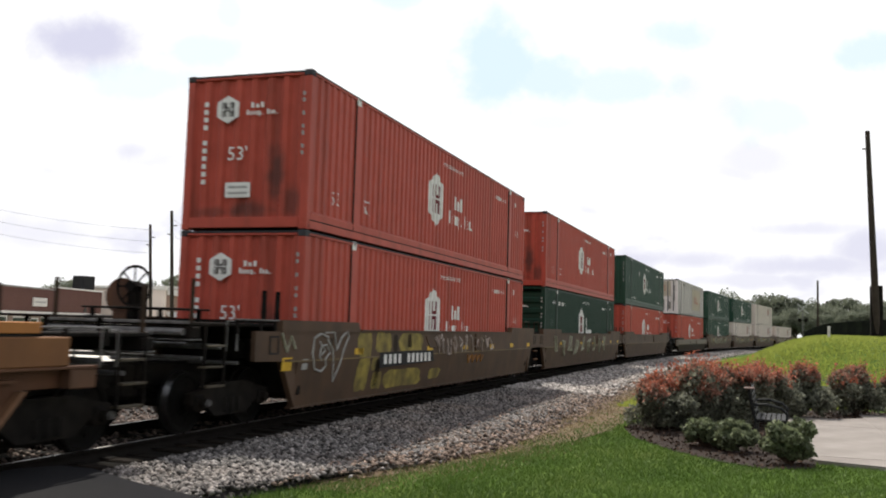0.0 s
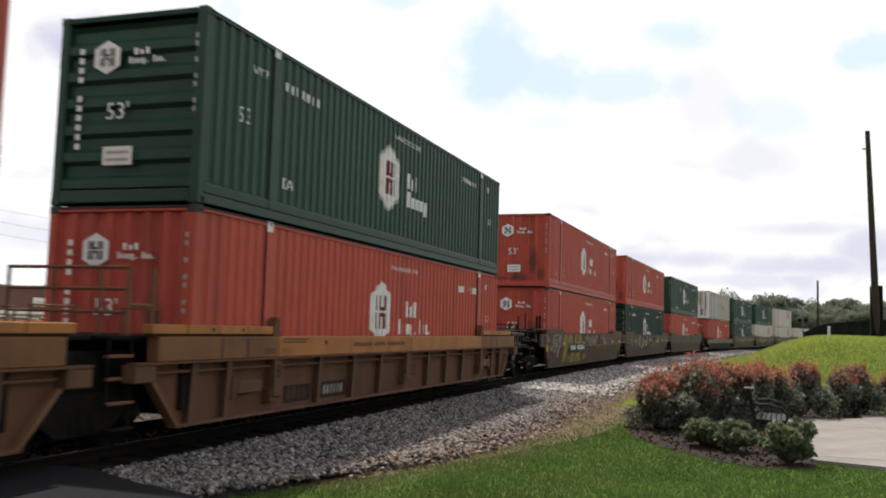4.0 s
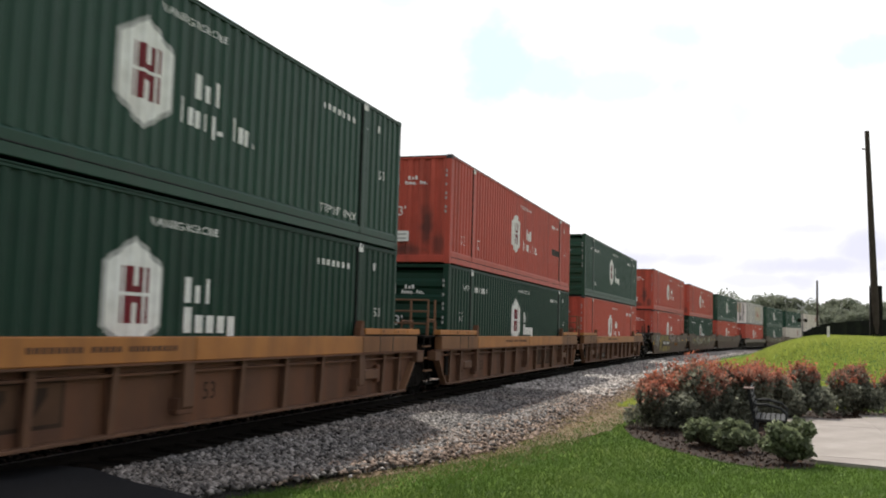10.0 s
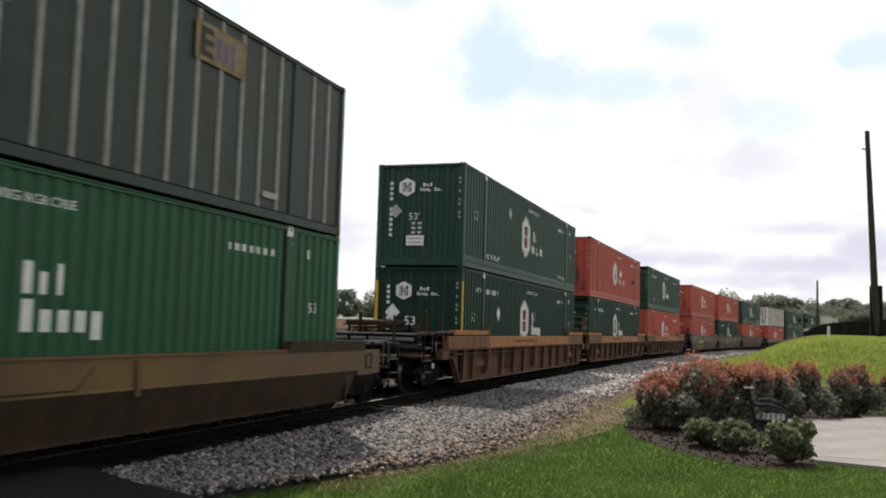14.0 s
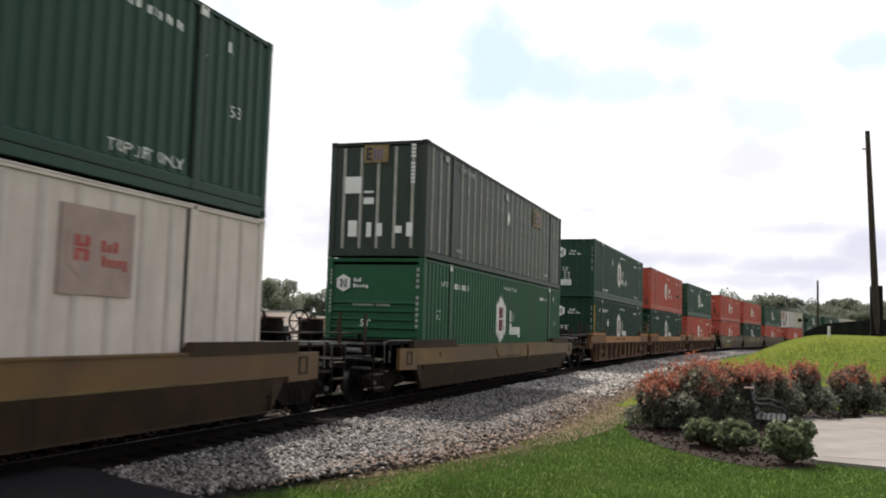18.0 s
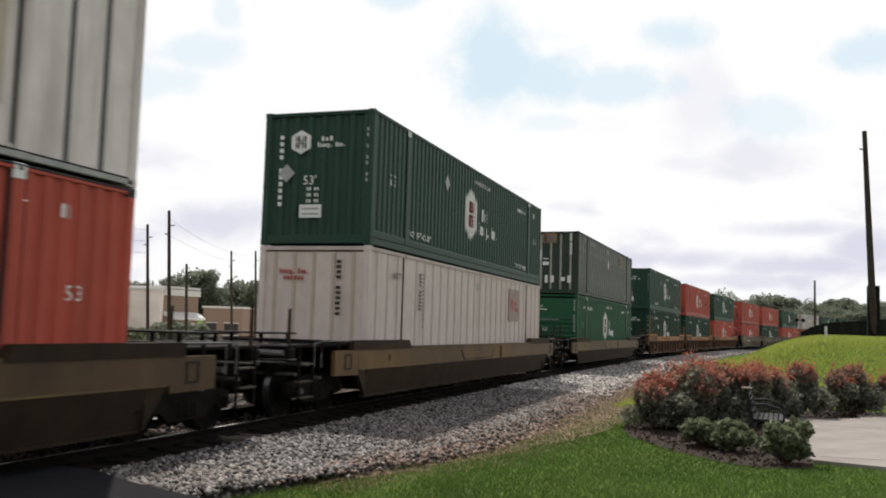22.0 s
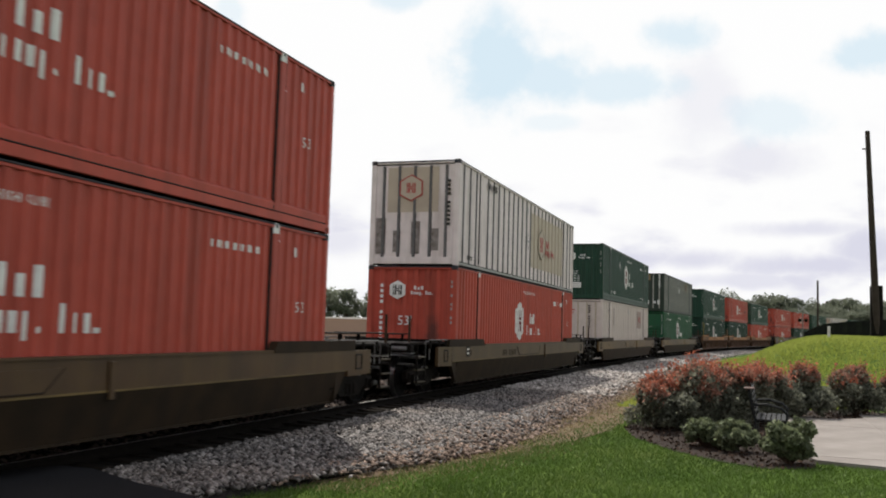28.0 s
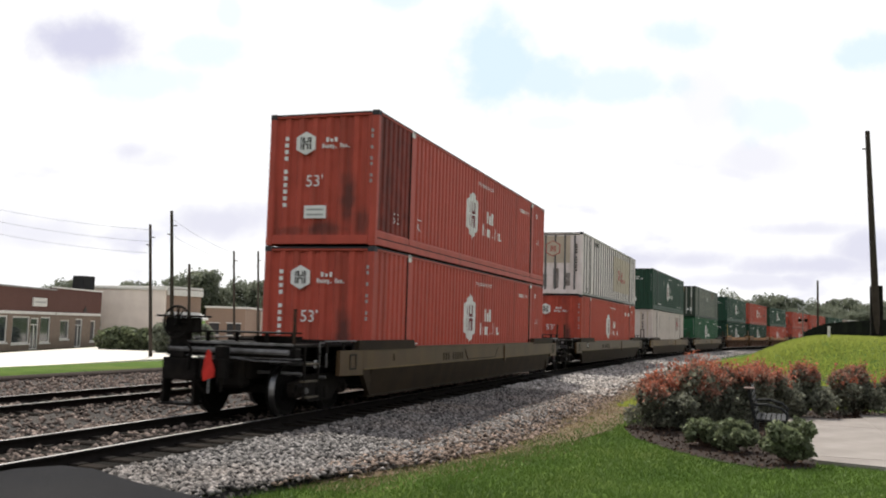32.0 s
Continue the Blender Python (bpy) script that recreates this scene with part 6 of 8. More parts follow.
        part("marker_flag", Geo().prism([(-0.02, 0.30), (0.05, 0.28), (0.10, 0.05), (0.14, -0.16), (0.10, -0.30), (0.0, -0.26), (-0.12, -0.22), (-0.13, -0.08), (-0.06, 0.08)], 0, -0.018, 0.018), "red_flag", c, "red end-of-train marker flag", pose(x - 0.66, -0.02, 0.92) @ Matrix.Diagonal((1, 0.85, 0.9, 1)))
        part("flag_rod", Geo().rod((x - 0.66, -0.03, 0.45), (x - 0.66, -0.03, 1.24), 0.018, 0.018, 6), "sign_pipe", c)
        part("end_drum", Geo().rod((x + 1.0, -0.4, 1.31), (x + 1.0, -0.4, 1.42), 0.42, 0.46, 18), "dark", c, "round black deck fitting")
        part("marker_box", Geo().cbox(-0.1, 0.1, -0.1, 0.1, 0, 0.3, 0.02).rod((0, 0, -0.5), (0, 0, 0), 0.03, 0.03, 8), "dark", c, "end-of-train device", pose(x - 0.35, -0.08, 0.95))
        # White chip added to paint a glint of sunlit steel.
        part("reflector", Geo().box(-0.02, 0.02, -0.05, 0.05, -0.07, 0.07), "sign_white", c, "white chip painting a glint on sunlit steel", pose(x + 0.8, -1.32, 0.95))


# ---- ground ----
def smooth(a):
    a = min(1.0, max(0.0, a))
    return a * a * (3 - 2 * a)


def track_side(x):
    """Y of the track's centre at x."""
    return TRACK_Y if x <= CURVE_S else TRACK_Y - (1 - math.sqrt(max(0.0, 1 - (CURVE_K * min(x - CURVE_S, 700)) ** 2))) / CURVE_K


def ground_z(x, y):
    o = y - track_side(x)
    z = -0.32
    if o < -4.3:
        z += 0.07 * smooth((-4.3 - o) / 1.0)
        z += 1.98 * smooth((x - 26.3) / 13.7) * (1 - 0.6 * smooth((x - 46) / 30)) * smooth((-5.4 - o) / 6.4)
    if o > 7:
        z = -0.75 + 0.67 * smooth((o - 10.8) / 0.7) - 1.38 * smooth((o - 14) / 14)
    if o < -9 and x < 20:
        z += 0.02 * noise.noise((x * 0.3, y * 0.3, 0))
    return z


M["grass_soil"] = material("mown_lawn", (0.070, 0.116, 0.020), 0.95, 0, (0.046, 0.084, 0.014), 1.6, (0.12, 0.135, 0.035), 0.35, 0.6, 0.6, 30, spec=0.05)
M["blade"] = leafy("grass_blades", (0.090, 0.149, 0.026), (0.061, 0.110, 0.018), 0.25, 0.14, 0.45)
# Bed colour is darkened to paint the shaded gaps between stones.
M["ballast"] = material("ballast_bed", (0.042, 0.038, 0.035), 0.9, 0, (0.018, 0.016, 0.015), 22, (0.07, 0.055, 0.044), 0.7, 0.5, 1.0, 35)
M["stone"] = material("crushed_stone", (0.186, 0.171, 0.161), 0.72, 0, (0.058, 0.053, 0.050), 16, (0.19, 0.145, 0.115), 0.35, 0.45, 0.3, 60, spec=0.25, island=0.85)
# Lighter copy of the ballast stone that paints bright sunlight far along.
M["sunlit_stone"] = material("sunlit_crushed_stone", (0.37, 0.342, 0.318), 0.8, 0, (0.15, 0.138, 0.13), 12, (0.30, 0.24, 0.19), 0.35, 0.4, 0.3, 60, spec=0.25, island=0.7)
M["dirty_stone"] = material("dirty_stone", (0.20, 0.155, 0.132), 0.9, 0, (0.080, 0.060, 0.050), 14, bump=0.3, bump_scale=60, island=0.6)
M["warm_stone"] = material("brown_stone", (0.235, 0.172, 0.135), 0.85, 0, (0.085, 0.060, 0.046), 14, bump=0.3, bump_scale=60, island=0.8)
M["dirt"] = material("dry_soil", (0.19, 0.128, 0.084), 0.95, 0, (0.095, 0.066, 0.043), 3, (0.10, 0.10, 0.04), 1.3, 0.7, 0.9, 30)
M["straw"] = leafy("dry_grass", (0.26, 0.20, 0.11), (0.19, 0.155, 0.075), 0.3, 0.35, 2)
M["chip"] = material("bark_chips", (0.07, 0.045, 0.032), 0.9, 0, (0.035, 0.024, 0.018), 9, bump=0, island=0.5, spec=0.05)
M["mulch"] = material("bark_mulch", (0.034, 0.022, 0.017), 0.95, 0, (0.018, 0.013, 0.01), 14, bump=1.0, bump_scale=40)
M["paving"] = material("pale_paving", (0.25, 0.225, 0.205), 0.85, 0, (0.195, 0.172, 0.155), 1.3, (0.155, 0.135, 0.118), 0.5, 0.7, 0.3, 60, vary=0.03)

xs = sorted(set([-3000, -1500, -700, -300, -150, -80, -50] + [round(-30 + i * 1.2, 2) for i in range(110)] + [110, 125, 140, 160, 190, 230, 280, 350, 450, 600, 900, 1400, 2200, 3500]))
ys = sorted(set([-3500, -2000, -1000, -500, -250, -120, -70] + [round(-45 + i * 0.9, 2) for i in range(90)] + [37, 40, 45, 50, 60, 75, 100, 140, 200, 300, 500, 900, 1800, 3500]))
gv = [(x, y, ground_z(x, y)) for x in xs for y in ys]
ny = len(ys)
gf = [(i * ny + j, (i + 1) * ny + j, (i + 1) * ny + j + 1, i * ny + j + 1) for i in range(len(xs) - 1) for j in range(ny - 1)]
tagged(new("ground", raw_mesh("ground", gv, gf, "grass_soil", True)), "green mown lawn rising to a low mound", kind="structure")


def gravel_edge(x):
    """Offset of the ballast's outer edge from the track, flaring in towards the asphalt."""
    return -np.interp(x, [8.3, 9.4, 10.5, 12.3, 14.2, 16.5], [2.9, 3.2, 3.55, 4.15, 4.6, 4.72])


def strip(name, prof, s0, s1, step, mat, label, wob=0.0):
    """Ribbon along the track: prof is a list of (offset, z)."""
    n = int((s1 - s0) / step) + 1
    v, f = [], []
    rng = random.Random(len(name))
    for i in range(n):
        s = s0 + i * step
        for k, (o, z) in enumerate(prof):
            w = wob * (noise.noise((s * 0.5, k * 7.1, 0)) + 0.6 * noise.noise((s * 1.7, k * 3.1, 4))) if k in (0, len(prof) - 1) else 0
            if name == "dirt_strip":
                o = gravel_edge(s) + 0.12 + (o + 4.6) * (0.25 + 0.75 * smooth((s - 11) / 8))
            if name == "ballast_bed" and o < -3:
                o = max(o, gravel_edge(s) + (o + 4.75) * 0.5)
            x, y, _ = along(s, o + w)
            v.append((x, y, ground_z(x, y) + 0.014 if name == "dirt_strip" else z))
    m = len(prof)
    for i in range(n - 1):
        for k in range(m - 1):
            f.append((i * m + k, (i + 1) * m + k, (i + 1) * m + k + 1, i * m + k + 1))
    return tagged(new(name, raw_mesh(name, v, f, mat, True)), label, kind="structure")


BED = [(-4.75, -0.32), (-4.4, -0.24), (-3.2, -0.215), (-1.7, -0.19), (-1.35, -0.17), (1.35, -0.17), (1.8, -0.22), (2.6, -0.30), (3.4, -0.22), (3.7, -0.17), (6.35, -0.17), (7.0, -0.21), (9.5, -0.21), (11.0, -0.18)]
strip("ballast_bed", BED, -40, 330, 0.7, "ballast", "grey crushed-stone ballast bed", 0.18)
strip("dirt_strip", [(-6.15, -0.262), (-5.8, -0.243), (-5.2, -0.243), (-4.9, -0.26), (-4.55, -0.285)], 10.5, 75, 0.4, "dirt", "dry brown soil strip beside the ballast", 0.3)
# Strip carries oil stain and the train's shade in its colour.
strip("oily_track_bed", [(-1.6, -0.2), (-1.4, -0.163), (1.4, -0.163), (1.6, -0.2)], -40, 330, 0.7, "grimy", "ballast under the sleepers, dark from oil and painted train shade", 0.12)
strip("bank_edge", [(10.85, -0.30), (10.86, -0.13), (10.95, -0.07), (11.2, -0.05)], -40, 200, 2.0, "mulch", "low bank edge in a dark tone beyond the tracks", 0.1)


# rails on sleepers
def rail_line(name, off, s0, s1, label):
    prof = [(-0.07, -0.17), (-0.07, -0.155), (-0.012, -0.13), (-0.012, -0.045), (-0.036, -0.035), (-0.036, -0.006), (-0.028, 0), (0.028, 0), (0.036, -0.006), (0.036, -0.035), (0.012, -0.045), (0.012, -0.13), (0.07, -0.155), (0.07, -0.17)]
    r = thing(name, label, "rail", "rails")
    n = int((s1 - s0) / 3.0) + 1
    for nm, pr, mat in (("rail_body", prof, "rail"), ("running_face", [(-0.027, 0.0008), (0.027, 0.0008)], "rail_top")):
        v, f, m = [], [], len(pr)
        for i in range(n):
            for o, z in pr:
                x, y, _ = along(s0 + i * 3.0, off + o)
                v.append((x, y, z))
        for i in range(n - 1):
            for k in range(m - 1):
                f.append((i * m + k, (i + 1) * m + k, (i + 1) * m + k + 1, i * m + k + 1))
        me = raw_mesh(nm, v, f, mat)
        ob = new(nm, me)
        ob.parent = r
    return r


for off, lab in ((-0.753, "worn steel rail with a bright running face"), (0.753, "worn steel rail with a bright running face"), (4.27, "steel rail of the second track"), (5.776, "rusty steel rail of the second track")):
    rail_line("rail", off, -40, 300, lab)
tie0 = thing("sleeper", "weathered timber sleeper in the ballast", "sleeper", "sleepers")
part("timber", Geo().cbox(-0.115, 0.115, -1.3, 1.3, -0.33, -0.135, 0.02), "tie", tie0)
for s in (-1, 1):
    part("tie_plate", Geo().box(-0.1, 0.1, s * 0.753 - 0.17, s * 0.753 + 0.17, -0.135, -0.125), "rail", tie0)
rng = random.Random(3)
for tr, hi in ((0.0, 60), (5.02, 50)):
    for i in range(hi):
        x, y, th = along(4.0 + i * 0.54, tr)
        m = pose(x, y, rng.uniform(-0.025, 0.01), 0, 0, math.degrees(th) + rng.uniform(-1.5, 1.5))
        if tr == 0 and i == 0:
            tie0.matrix_basis = m
        else:
            copy_thing(tie0, m)


# asphalt crossing apron
apron = Geo().prism([(8.75, 7.15), (8.25, 6.2), (7.85, 5.1), (7.3, 3.9), (6.0, 2.0), (3.5, -2.0), (-25, -2.0), (-25, 7.86), (8.35, 7.86), (8.75, 7.6)], 2, -0.32, -0.05)
solid("asphalt_apron", apron, "asphalt", "dark asphalt crossing apron beside the rails", kind="structure")


# ---- loose stuff: stones and grass ----
def inside(px, py, poly):
    c = np.zeros(len(px), dtype=bool)
    for (x0, y0), (x1, y1) in zip(poly, poly[1:] + poly[:1]):
        hit = ((y0 > py) != (y1 > py)) & (px < (x1 - x0) * (py - y0) / (y1 - y0 + 1e-9) + x0)
        c ^= hit
    return c


def side_of(x):
    t = np.clip(CURVE_K * (x - CURVE_S), 0, 0.9)
    return TRACK_Y - (1 - np.sqrt(1 - t * t)) / CURVE_K


def bed_z(o):
    p = np.array(BED)
    return np.interp(o, p[:, 0], p[:, 1])


APRON = [(8.75, 7.15), (8.25, 6.2), (7.85, 5.1), (7.3, 3.9), (6.0, 2.0), (3.5, -2.0), (-25, -2.0), (-25, 7.86), (8.35, 7.86), (8.75, 7.6)]


def stones(name, n, xr, orr, size, label, power=1.0, seed=1, mat="stone", spread=0.06):
    r = np.random.RandomState(seed)
    x = xr[0] + (xr[1] - xr[0]) * r.rand(n) ** power
    o = r.uniform(orr[0], orr[1], n)
    y = side_of(x) + o
    keep = ~inside(x, y, APRON) & (o > gravel_edge(x) - spread * np.clip((x - 9) / 10, 0.12, 1) + 0.1 * r.randn(n)) & ~((np.abs(np.abs(o) - 0.753) < 0.09) | (np.abs(np.abs(o - 5.02) - 0.753) < 0.09))
    if mat.endswith("stone") and mat not in ("warm_stone", "dirty_stone"):
        # clean grey stone gives way to brown spill towards the outer edge
        keep &= (r.rand(n) < np.clip((o - gravel_edge(x) - 0.1) / 0.9, 0.12, 1)) | (x < 11.5)
    x, y, o = x[keep], y[keep], o[keep]
    n = len(x)
    base = np.array([(1, 0, 0), (0.2, 0.9, 0.25), (-0.9, 0.35, 0), (-0.35, -0.95, 0.1), (0.5, -0.75, -0.2), (0.1, 0.1, 0.75), (0, 0, -0.6)])
    faces = np.array([(0, 1, 5), (1, 2, 5), (2, 3, 5), (3, 4, 5), (4, 0, 5), (1, 0, 6), (2, 1, 6), (3, 2, 6), (4, 3, 6), (0, 4, 6)])
    a = r.uniform(0, 6.283, n); sz = size * r.uniform(0.5, 1.6, n)
    ca, sa = np.cos(a), np.sin(a)
    j = base[None] * (1 + 0.35 * r.uniform(-1, 1, (n, 7, 3)))
    tilt = r.uniform(-0.7, 0.7, n)[:, None]
    jz = j[:, :, 2] + j[:, :, 0] * tilt
    vx = (j[:, :, 0] * ca[:, None] - j[:, :, 1] * sa[:, None]) * sz[:, None] + x[:, None]
    vy = (j[:, :, 0] * sa[:, None] + j[:, :, 1] * ca[:, None]) * sz[:, None] + y[:, None]
    vz = jz * sz[:, None] * 0.95 + (sz * r.uniform(-0.2, 0.3, n))[:, None] + (np.where(o < -4.5, np.maximum(bed_z(o), -0.262), bed_z(o)) + sz * 0.25)[:, None]
    v = np.stack([vx, vy, vz], 2).reshape(-1, 3)
    f = (faces[None] + (np.arange(n) * 7)[:, None, None]).reshape(-1, 3)
    tagged(new(name, raw_mesh(name, v, f, mat)), label, "gravel", kind="stuff")


stones("ballast_stones", 40000, (7.8, 29), (-4.95, -1.4), 0.038, "grey angular crushed ballast stones", 1.3, 1)
stones("ballast_stones", 28000, (27.5, 120), (-4.9, -1.45), 0.06, "angular ballast stones down the line, colour lightened for sunlight", 1.8, 2, "sunlit_stone")
stones("edge_stones", 24000, (9.0, 62), (-6.0, -3.4), 0.036, "brown and pinkish stones spilled along the ballast edge", 1.1, 4, "warm_stone", 0.55)
stones("ballast_stones", 17000, (7, 40), (-0.6, 10.7), 0.045, "brownish dirty ballast stones between the tracks", 1.2, 3, "dirty_stone")

BED_EDGE = [(18.9, 2.45), (17.2, 2.05), (15.6, 1.2), (14.7, 0.45), (14.25, -0.2), (14.7, -0.9), (15.3, -0.95), (17.3, -0.3), (20.4, -0.6), (22.7, -1.35), (26.0, -4.5), (27.6, -4.6), (26.8, -2.0), (25.0, -0.4), (22.5, 1.3), (20.5, 2.2)]
PATIO = [(15.3, -0.97), (17.3, -0.32), (20.4, -0.62), (22.7, -1.37), (26.0, -4.5), (24.0, -10.0), (13.9, -10.0), (14.75, -3.0)]


def grass(n, seed):
    r = np.random.RandomState(seed)
    d = 7.2 + 22 * r.rand(n) ** 1.35
    a = np.radians(r.uniform(-9, 32, n))
    x, y = d * np.cos(a), d * np.sin(a)
    o = y - side_of(x)
    edge = gravel_edge(x) - np.interp(x, [9, 12, 14, 17, 21, 25], [0.0, 0.16, 0.32, 0.65, 1.1, 1.25]) + 0.5 * (0.25 * np.sin(x * 2.1) + 0.2 * np.sin(x * 5.3 + 1)) + 0.12 * r.randn(n)
    tuft = (o < edge + 0.8) & (np.sin(x * 3.1 + y * 2.3) * np.sin(x * 1.7 - y * 4.1) + 0.3 * r.randn(n) > 0.7) & (x > 11)
    keep = ((o < edge) | tuft) & ~inside(x, y, BED_EDGE) & ~inside(x, y, PATIO) & ~inside(x, y, APRON)
    x, y, d = x[keep], y[keep], d[keep]
    n = len(x)
    z = np.array([ground_z(float(p), float(q)) for p, q in zip(x, y)])
    h = r.uniform(0.025, 0.06, n); w = 0.0035 + 0.0004 * d
    t = r.uniform(0, 6.283, n)
    lx, ly = r.normal(0, 0.03, n), r.normal(0, 0.03, n)
    cx, cy = np.cos(t) * w, np.sin(t) * w
    v = np.stack([np.stack([x - cx, y - cy, z - 0.01], 1), np.stack([x + cx, y + cy, z - 0.01], 1), np.stack([x + lx, y + ly, z + h], 1)], 1).reshape(-1, 3)
    f = np.arange(3 * n).reshape(-1, 3)
    tagged(new("lawn_grass", raw_mesh("lawn_grass", v, f, "blade")), "short green mown grass blades", "grass", kind="stuff")


grass(240000, 5)


def mound_grass(n, seed):
    r = np.random.RandomState(seed)
    x = 24 + 56 * r.rand(n) ** 1.7
    y = r.uniform(-9, 4.5, n)
    o = y - side_of(x)
    keep = (o < -5.5) & ~inside(x, y, BED_EDGE) & ~inside(x, y, PATIO) & (y / x > -0.24)
    x, y = x[keep], y[keep]
    n = len(x)
    z = np.array([ground_z(float(p), float(q)) for p, q in zip(x, y)])
    h, w, t = r.uniform(0.05, 0.12, n), 0.012 + 0.0004 * x, r.uniform(0, 6.283, n)
    cx, cy = np.cos(t) * w, np.sin(t) * w
    v = np.stack([np.stack([x - cx, y - cy, z - 0.02], 1), np.stack([x + cx, y + cy, z - 0.02], 1), np.stack([x + r.normal(0, .05, n), y + r.normal(0, .05, n), z + h], 1)], 1).reshape(-1, 3)
    tagged(new("mound_grass", raw_mesh("mound_grass", v, np.arange(3 * n).reshape(-1, 3), "mound_blade")), "yellow-green grass on the low mound", "grass", kind="stuff")


M["mound_blade"] = leafy("mound_grass_blades", (0.31, 0.35, 0.075), (0.245, 0.29, 0.058), 0.55, 0.08, 0.22)
mound_grass(150000, 15)


def dry_grass(n, seed):
    r = np.random.RandomState(seed)
    x = r.uniform(10, 45, n); o = gravel_edge(x) - np.abs(r.normal(0.45, 0.4, n))
    y = side_of(x) + o
    keep = ~inside(x, y, APRON)
    x, y = x[keep], y[keep]; n = len(x)
    z = np.array([ground_z(float(p), float(q)) for p, q in zip(x, y)])
    h = r.uniform(0.02, 0.07, n); w = 0.005 + 0.0004 * x; t = r.uniform(0, 6.283, n)
    cx, cy = np.cos(t) * w, np.sin(t) * w
    v = np.stack([np.stack([x - cx, y - cy, z], 1), np.stack([x + cx, y + cy, z], 1), np.stack([x + r.normal(0, .05, n), y + r.normal(0, .05, n), z + h], 1)], 1).reshape(-1, 3)
    tagged(new("dry_grass", raw_mesh("dry_grass", v, np.arange(3 * n).reshape(-1, 3), "straw")), "dry straw-coloured grass at the lawn's edge", "grass", kind="stuff")


dry_grass(16000, 8)


def leaf_cloud(n, size, place, seed, aspect=1.7):
    """Many small bent leaves; place(r, n) gives positions."""
    r = np.random.RandomState(seed)
    p = place(r, n)
    n = len(p)
    d = r.normal(size=(n, 3)); d /= np.linalg.norm(d, axis=1)[:, None]
    e = np.cross(d, r.normal(size=(n, 3))); e /= np.linalg.norm(e, axis=1)[:, None]
    s = size * r.uniform(0.6, 1.4, n)[:, None]
    nrm = np.cross(d, e)
    a, b = p - d * s * aspect / 2, p + d * s * aspect / 2
    c1, c2 = p + e * s / 2 + nrm * s * 0.2, p - e * s / 2 + nrm * s * 0.2
    v = np.stack([a, c1, b, c2], 1).reshape(-1, 3)
    k = np.arange(n)[:, None] * 4
    f = np.concatenate([k + [0, 1, 2], k + [0, 2, 3]], 0)
    return v, f


# ---- garden bed, patio, bench, shrubs ----
def flat_poly(poly, z0, z1, mat, name, label):
    return solid(name, Geo().prism(poly, 2, z0, z1), mat, label, kind="structure")


flat_poly(BED_EDGE, -0.35, -0.238, "mulch", "mulch_bed", "dark bark-mulched planting bed")
r0 = np.random.RandomState(31)
cx, cy = r0.uniform(14.2, 27.5, 9000), r0.uniform(-4.6, 2.5, 9000)
ok = inside(cx, cy, BED_EDGE)
cx, cy = cx[ok], cy[ok]
v, f = leaf_cloud(len(cx), 0.035, lambda r, n: np.stack([cx, cy, -0.232 + 0.012 * r.rand(n)], 1), 32, 2.2)
tagged(new("mulch_chips", raw_mesh("mulch_chips", v, f, "chip")), "loose dark bark chips on the bed", "mulch", kind="stuff")
patio = tagged(new("patio"), "pale stone-paved patio beside the planting bed", kind="structure")
flat_poly(PATIO, -0.34, -0.1905, "paving", "patio_base", "mortar bed of the patio")
px, py = np.meshgrid(np.arange(14.0, 27, 1.84), np.arange(-9.9, 0.2, 1.84))
rng = random.Random(5)
for i, (a, b) in enumerate(zip(px.ravel(), py.ravel())):
    if inside(np.array([a + 0.92]), np.array([b + 0.92]), PATIO)[0]:
        part("paving_slab", lambda: Geo().cbox(0.001, 1.839, 0.001, 1.839, -0.03, 0.0, 0.003), "paving", patio, "", pose(a, b, -0.186 + rng.uniform(-0.002, 0.002)), "slab")

M["plaque"] = material("brown_plaque", (0.22, 0.15, 0.13), 0.6, bump=0)
M["iron"] = material("black_iron", (0.016, 0.017, 0.017), 0.55, 0.2, bump=0.1)
M["leaf"] = leafy("shrub_leaves", (0.20, 0.205, 0.152), (0.105, 0.11, 0.082), 0.52, 0.55)
M["leaf2"] = leafy("pale_shrub_leaves", (0.17, 0.195, 0.108), (0.10, 0.12, 0.066), 0.4, 0.55)
M["leaf_red"] = leafy("reddish_leaves", (0.33, 0.165, 0.12), (0.23, 0.12, 0.085), 0.55)
M["bloom"] = leafy("red_blossom", (0.44, 0.145, 0.085), (0.30, 0.10, 0.062), 0.45)
M["twig"] = material("brown_twig", (0.07, 0.045, 0.03), 0.9)


def clumps(cs, stray=0.25):
    """Positions near the shells of several ellipsoids (centre, radii)."""
    def place(r, n):
        i = r.randint(0, len(cs), n)
        d = r.normal(size=(n, 3)); d /= np.linalg.norm(d, axis=1)[:, None]
        c = np.array([q[0] for q in cs])[i]; rad = np.array([q[1] for q in cs])[i]
        k = 0.4 + 0.55 * r.rand(n) ** 0.5 + stray * np.abs(r.randn(n)) * (r.rand(n) < 0.35)
        p = c + d * rad * k[:, None]
        return p[p[:, 2] > 0.02]
    return place


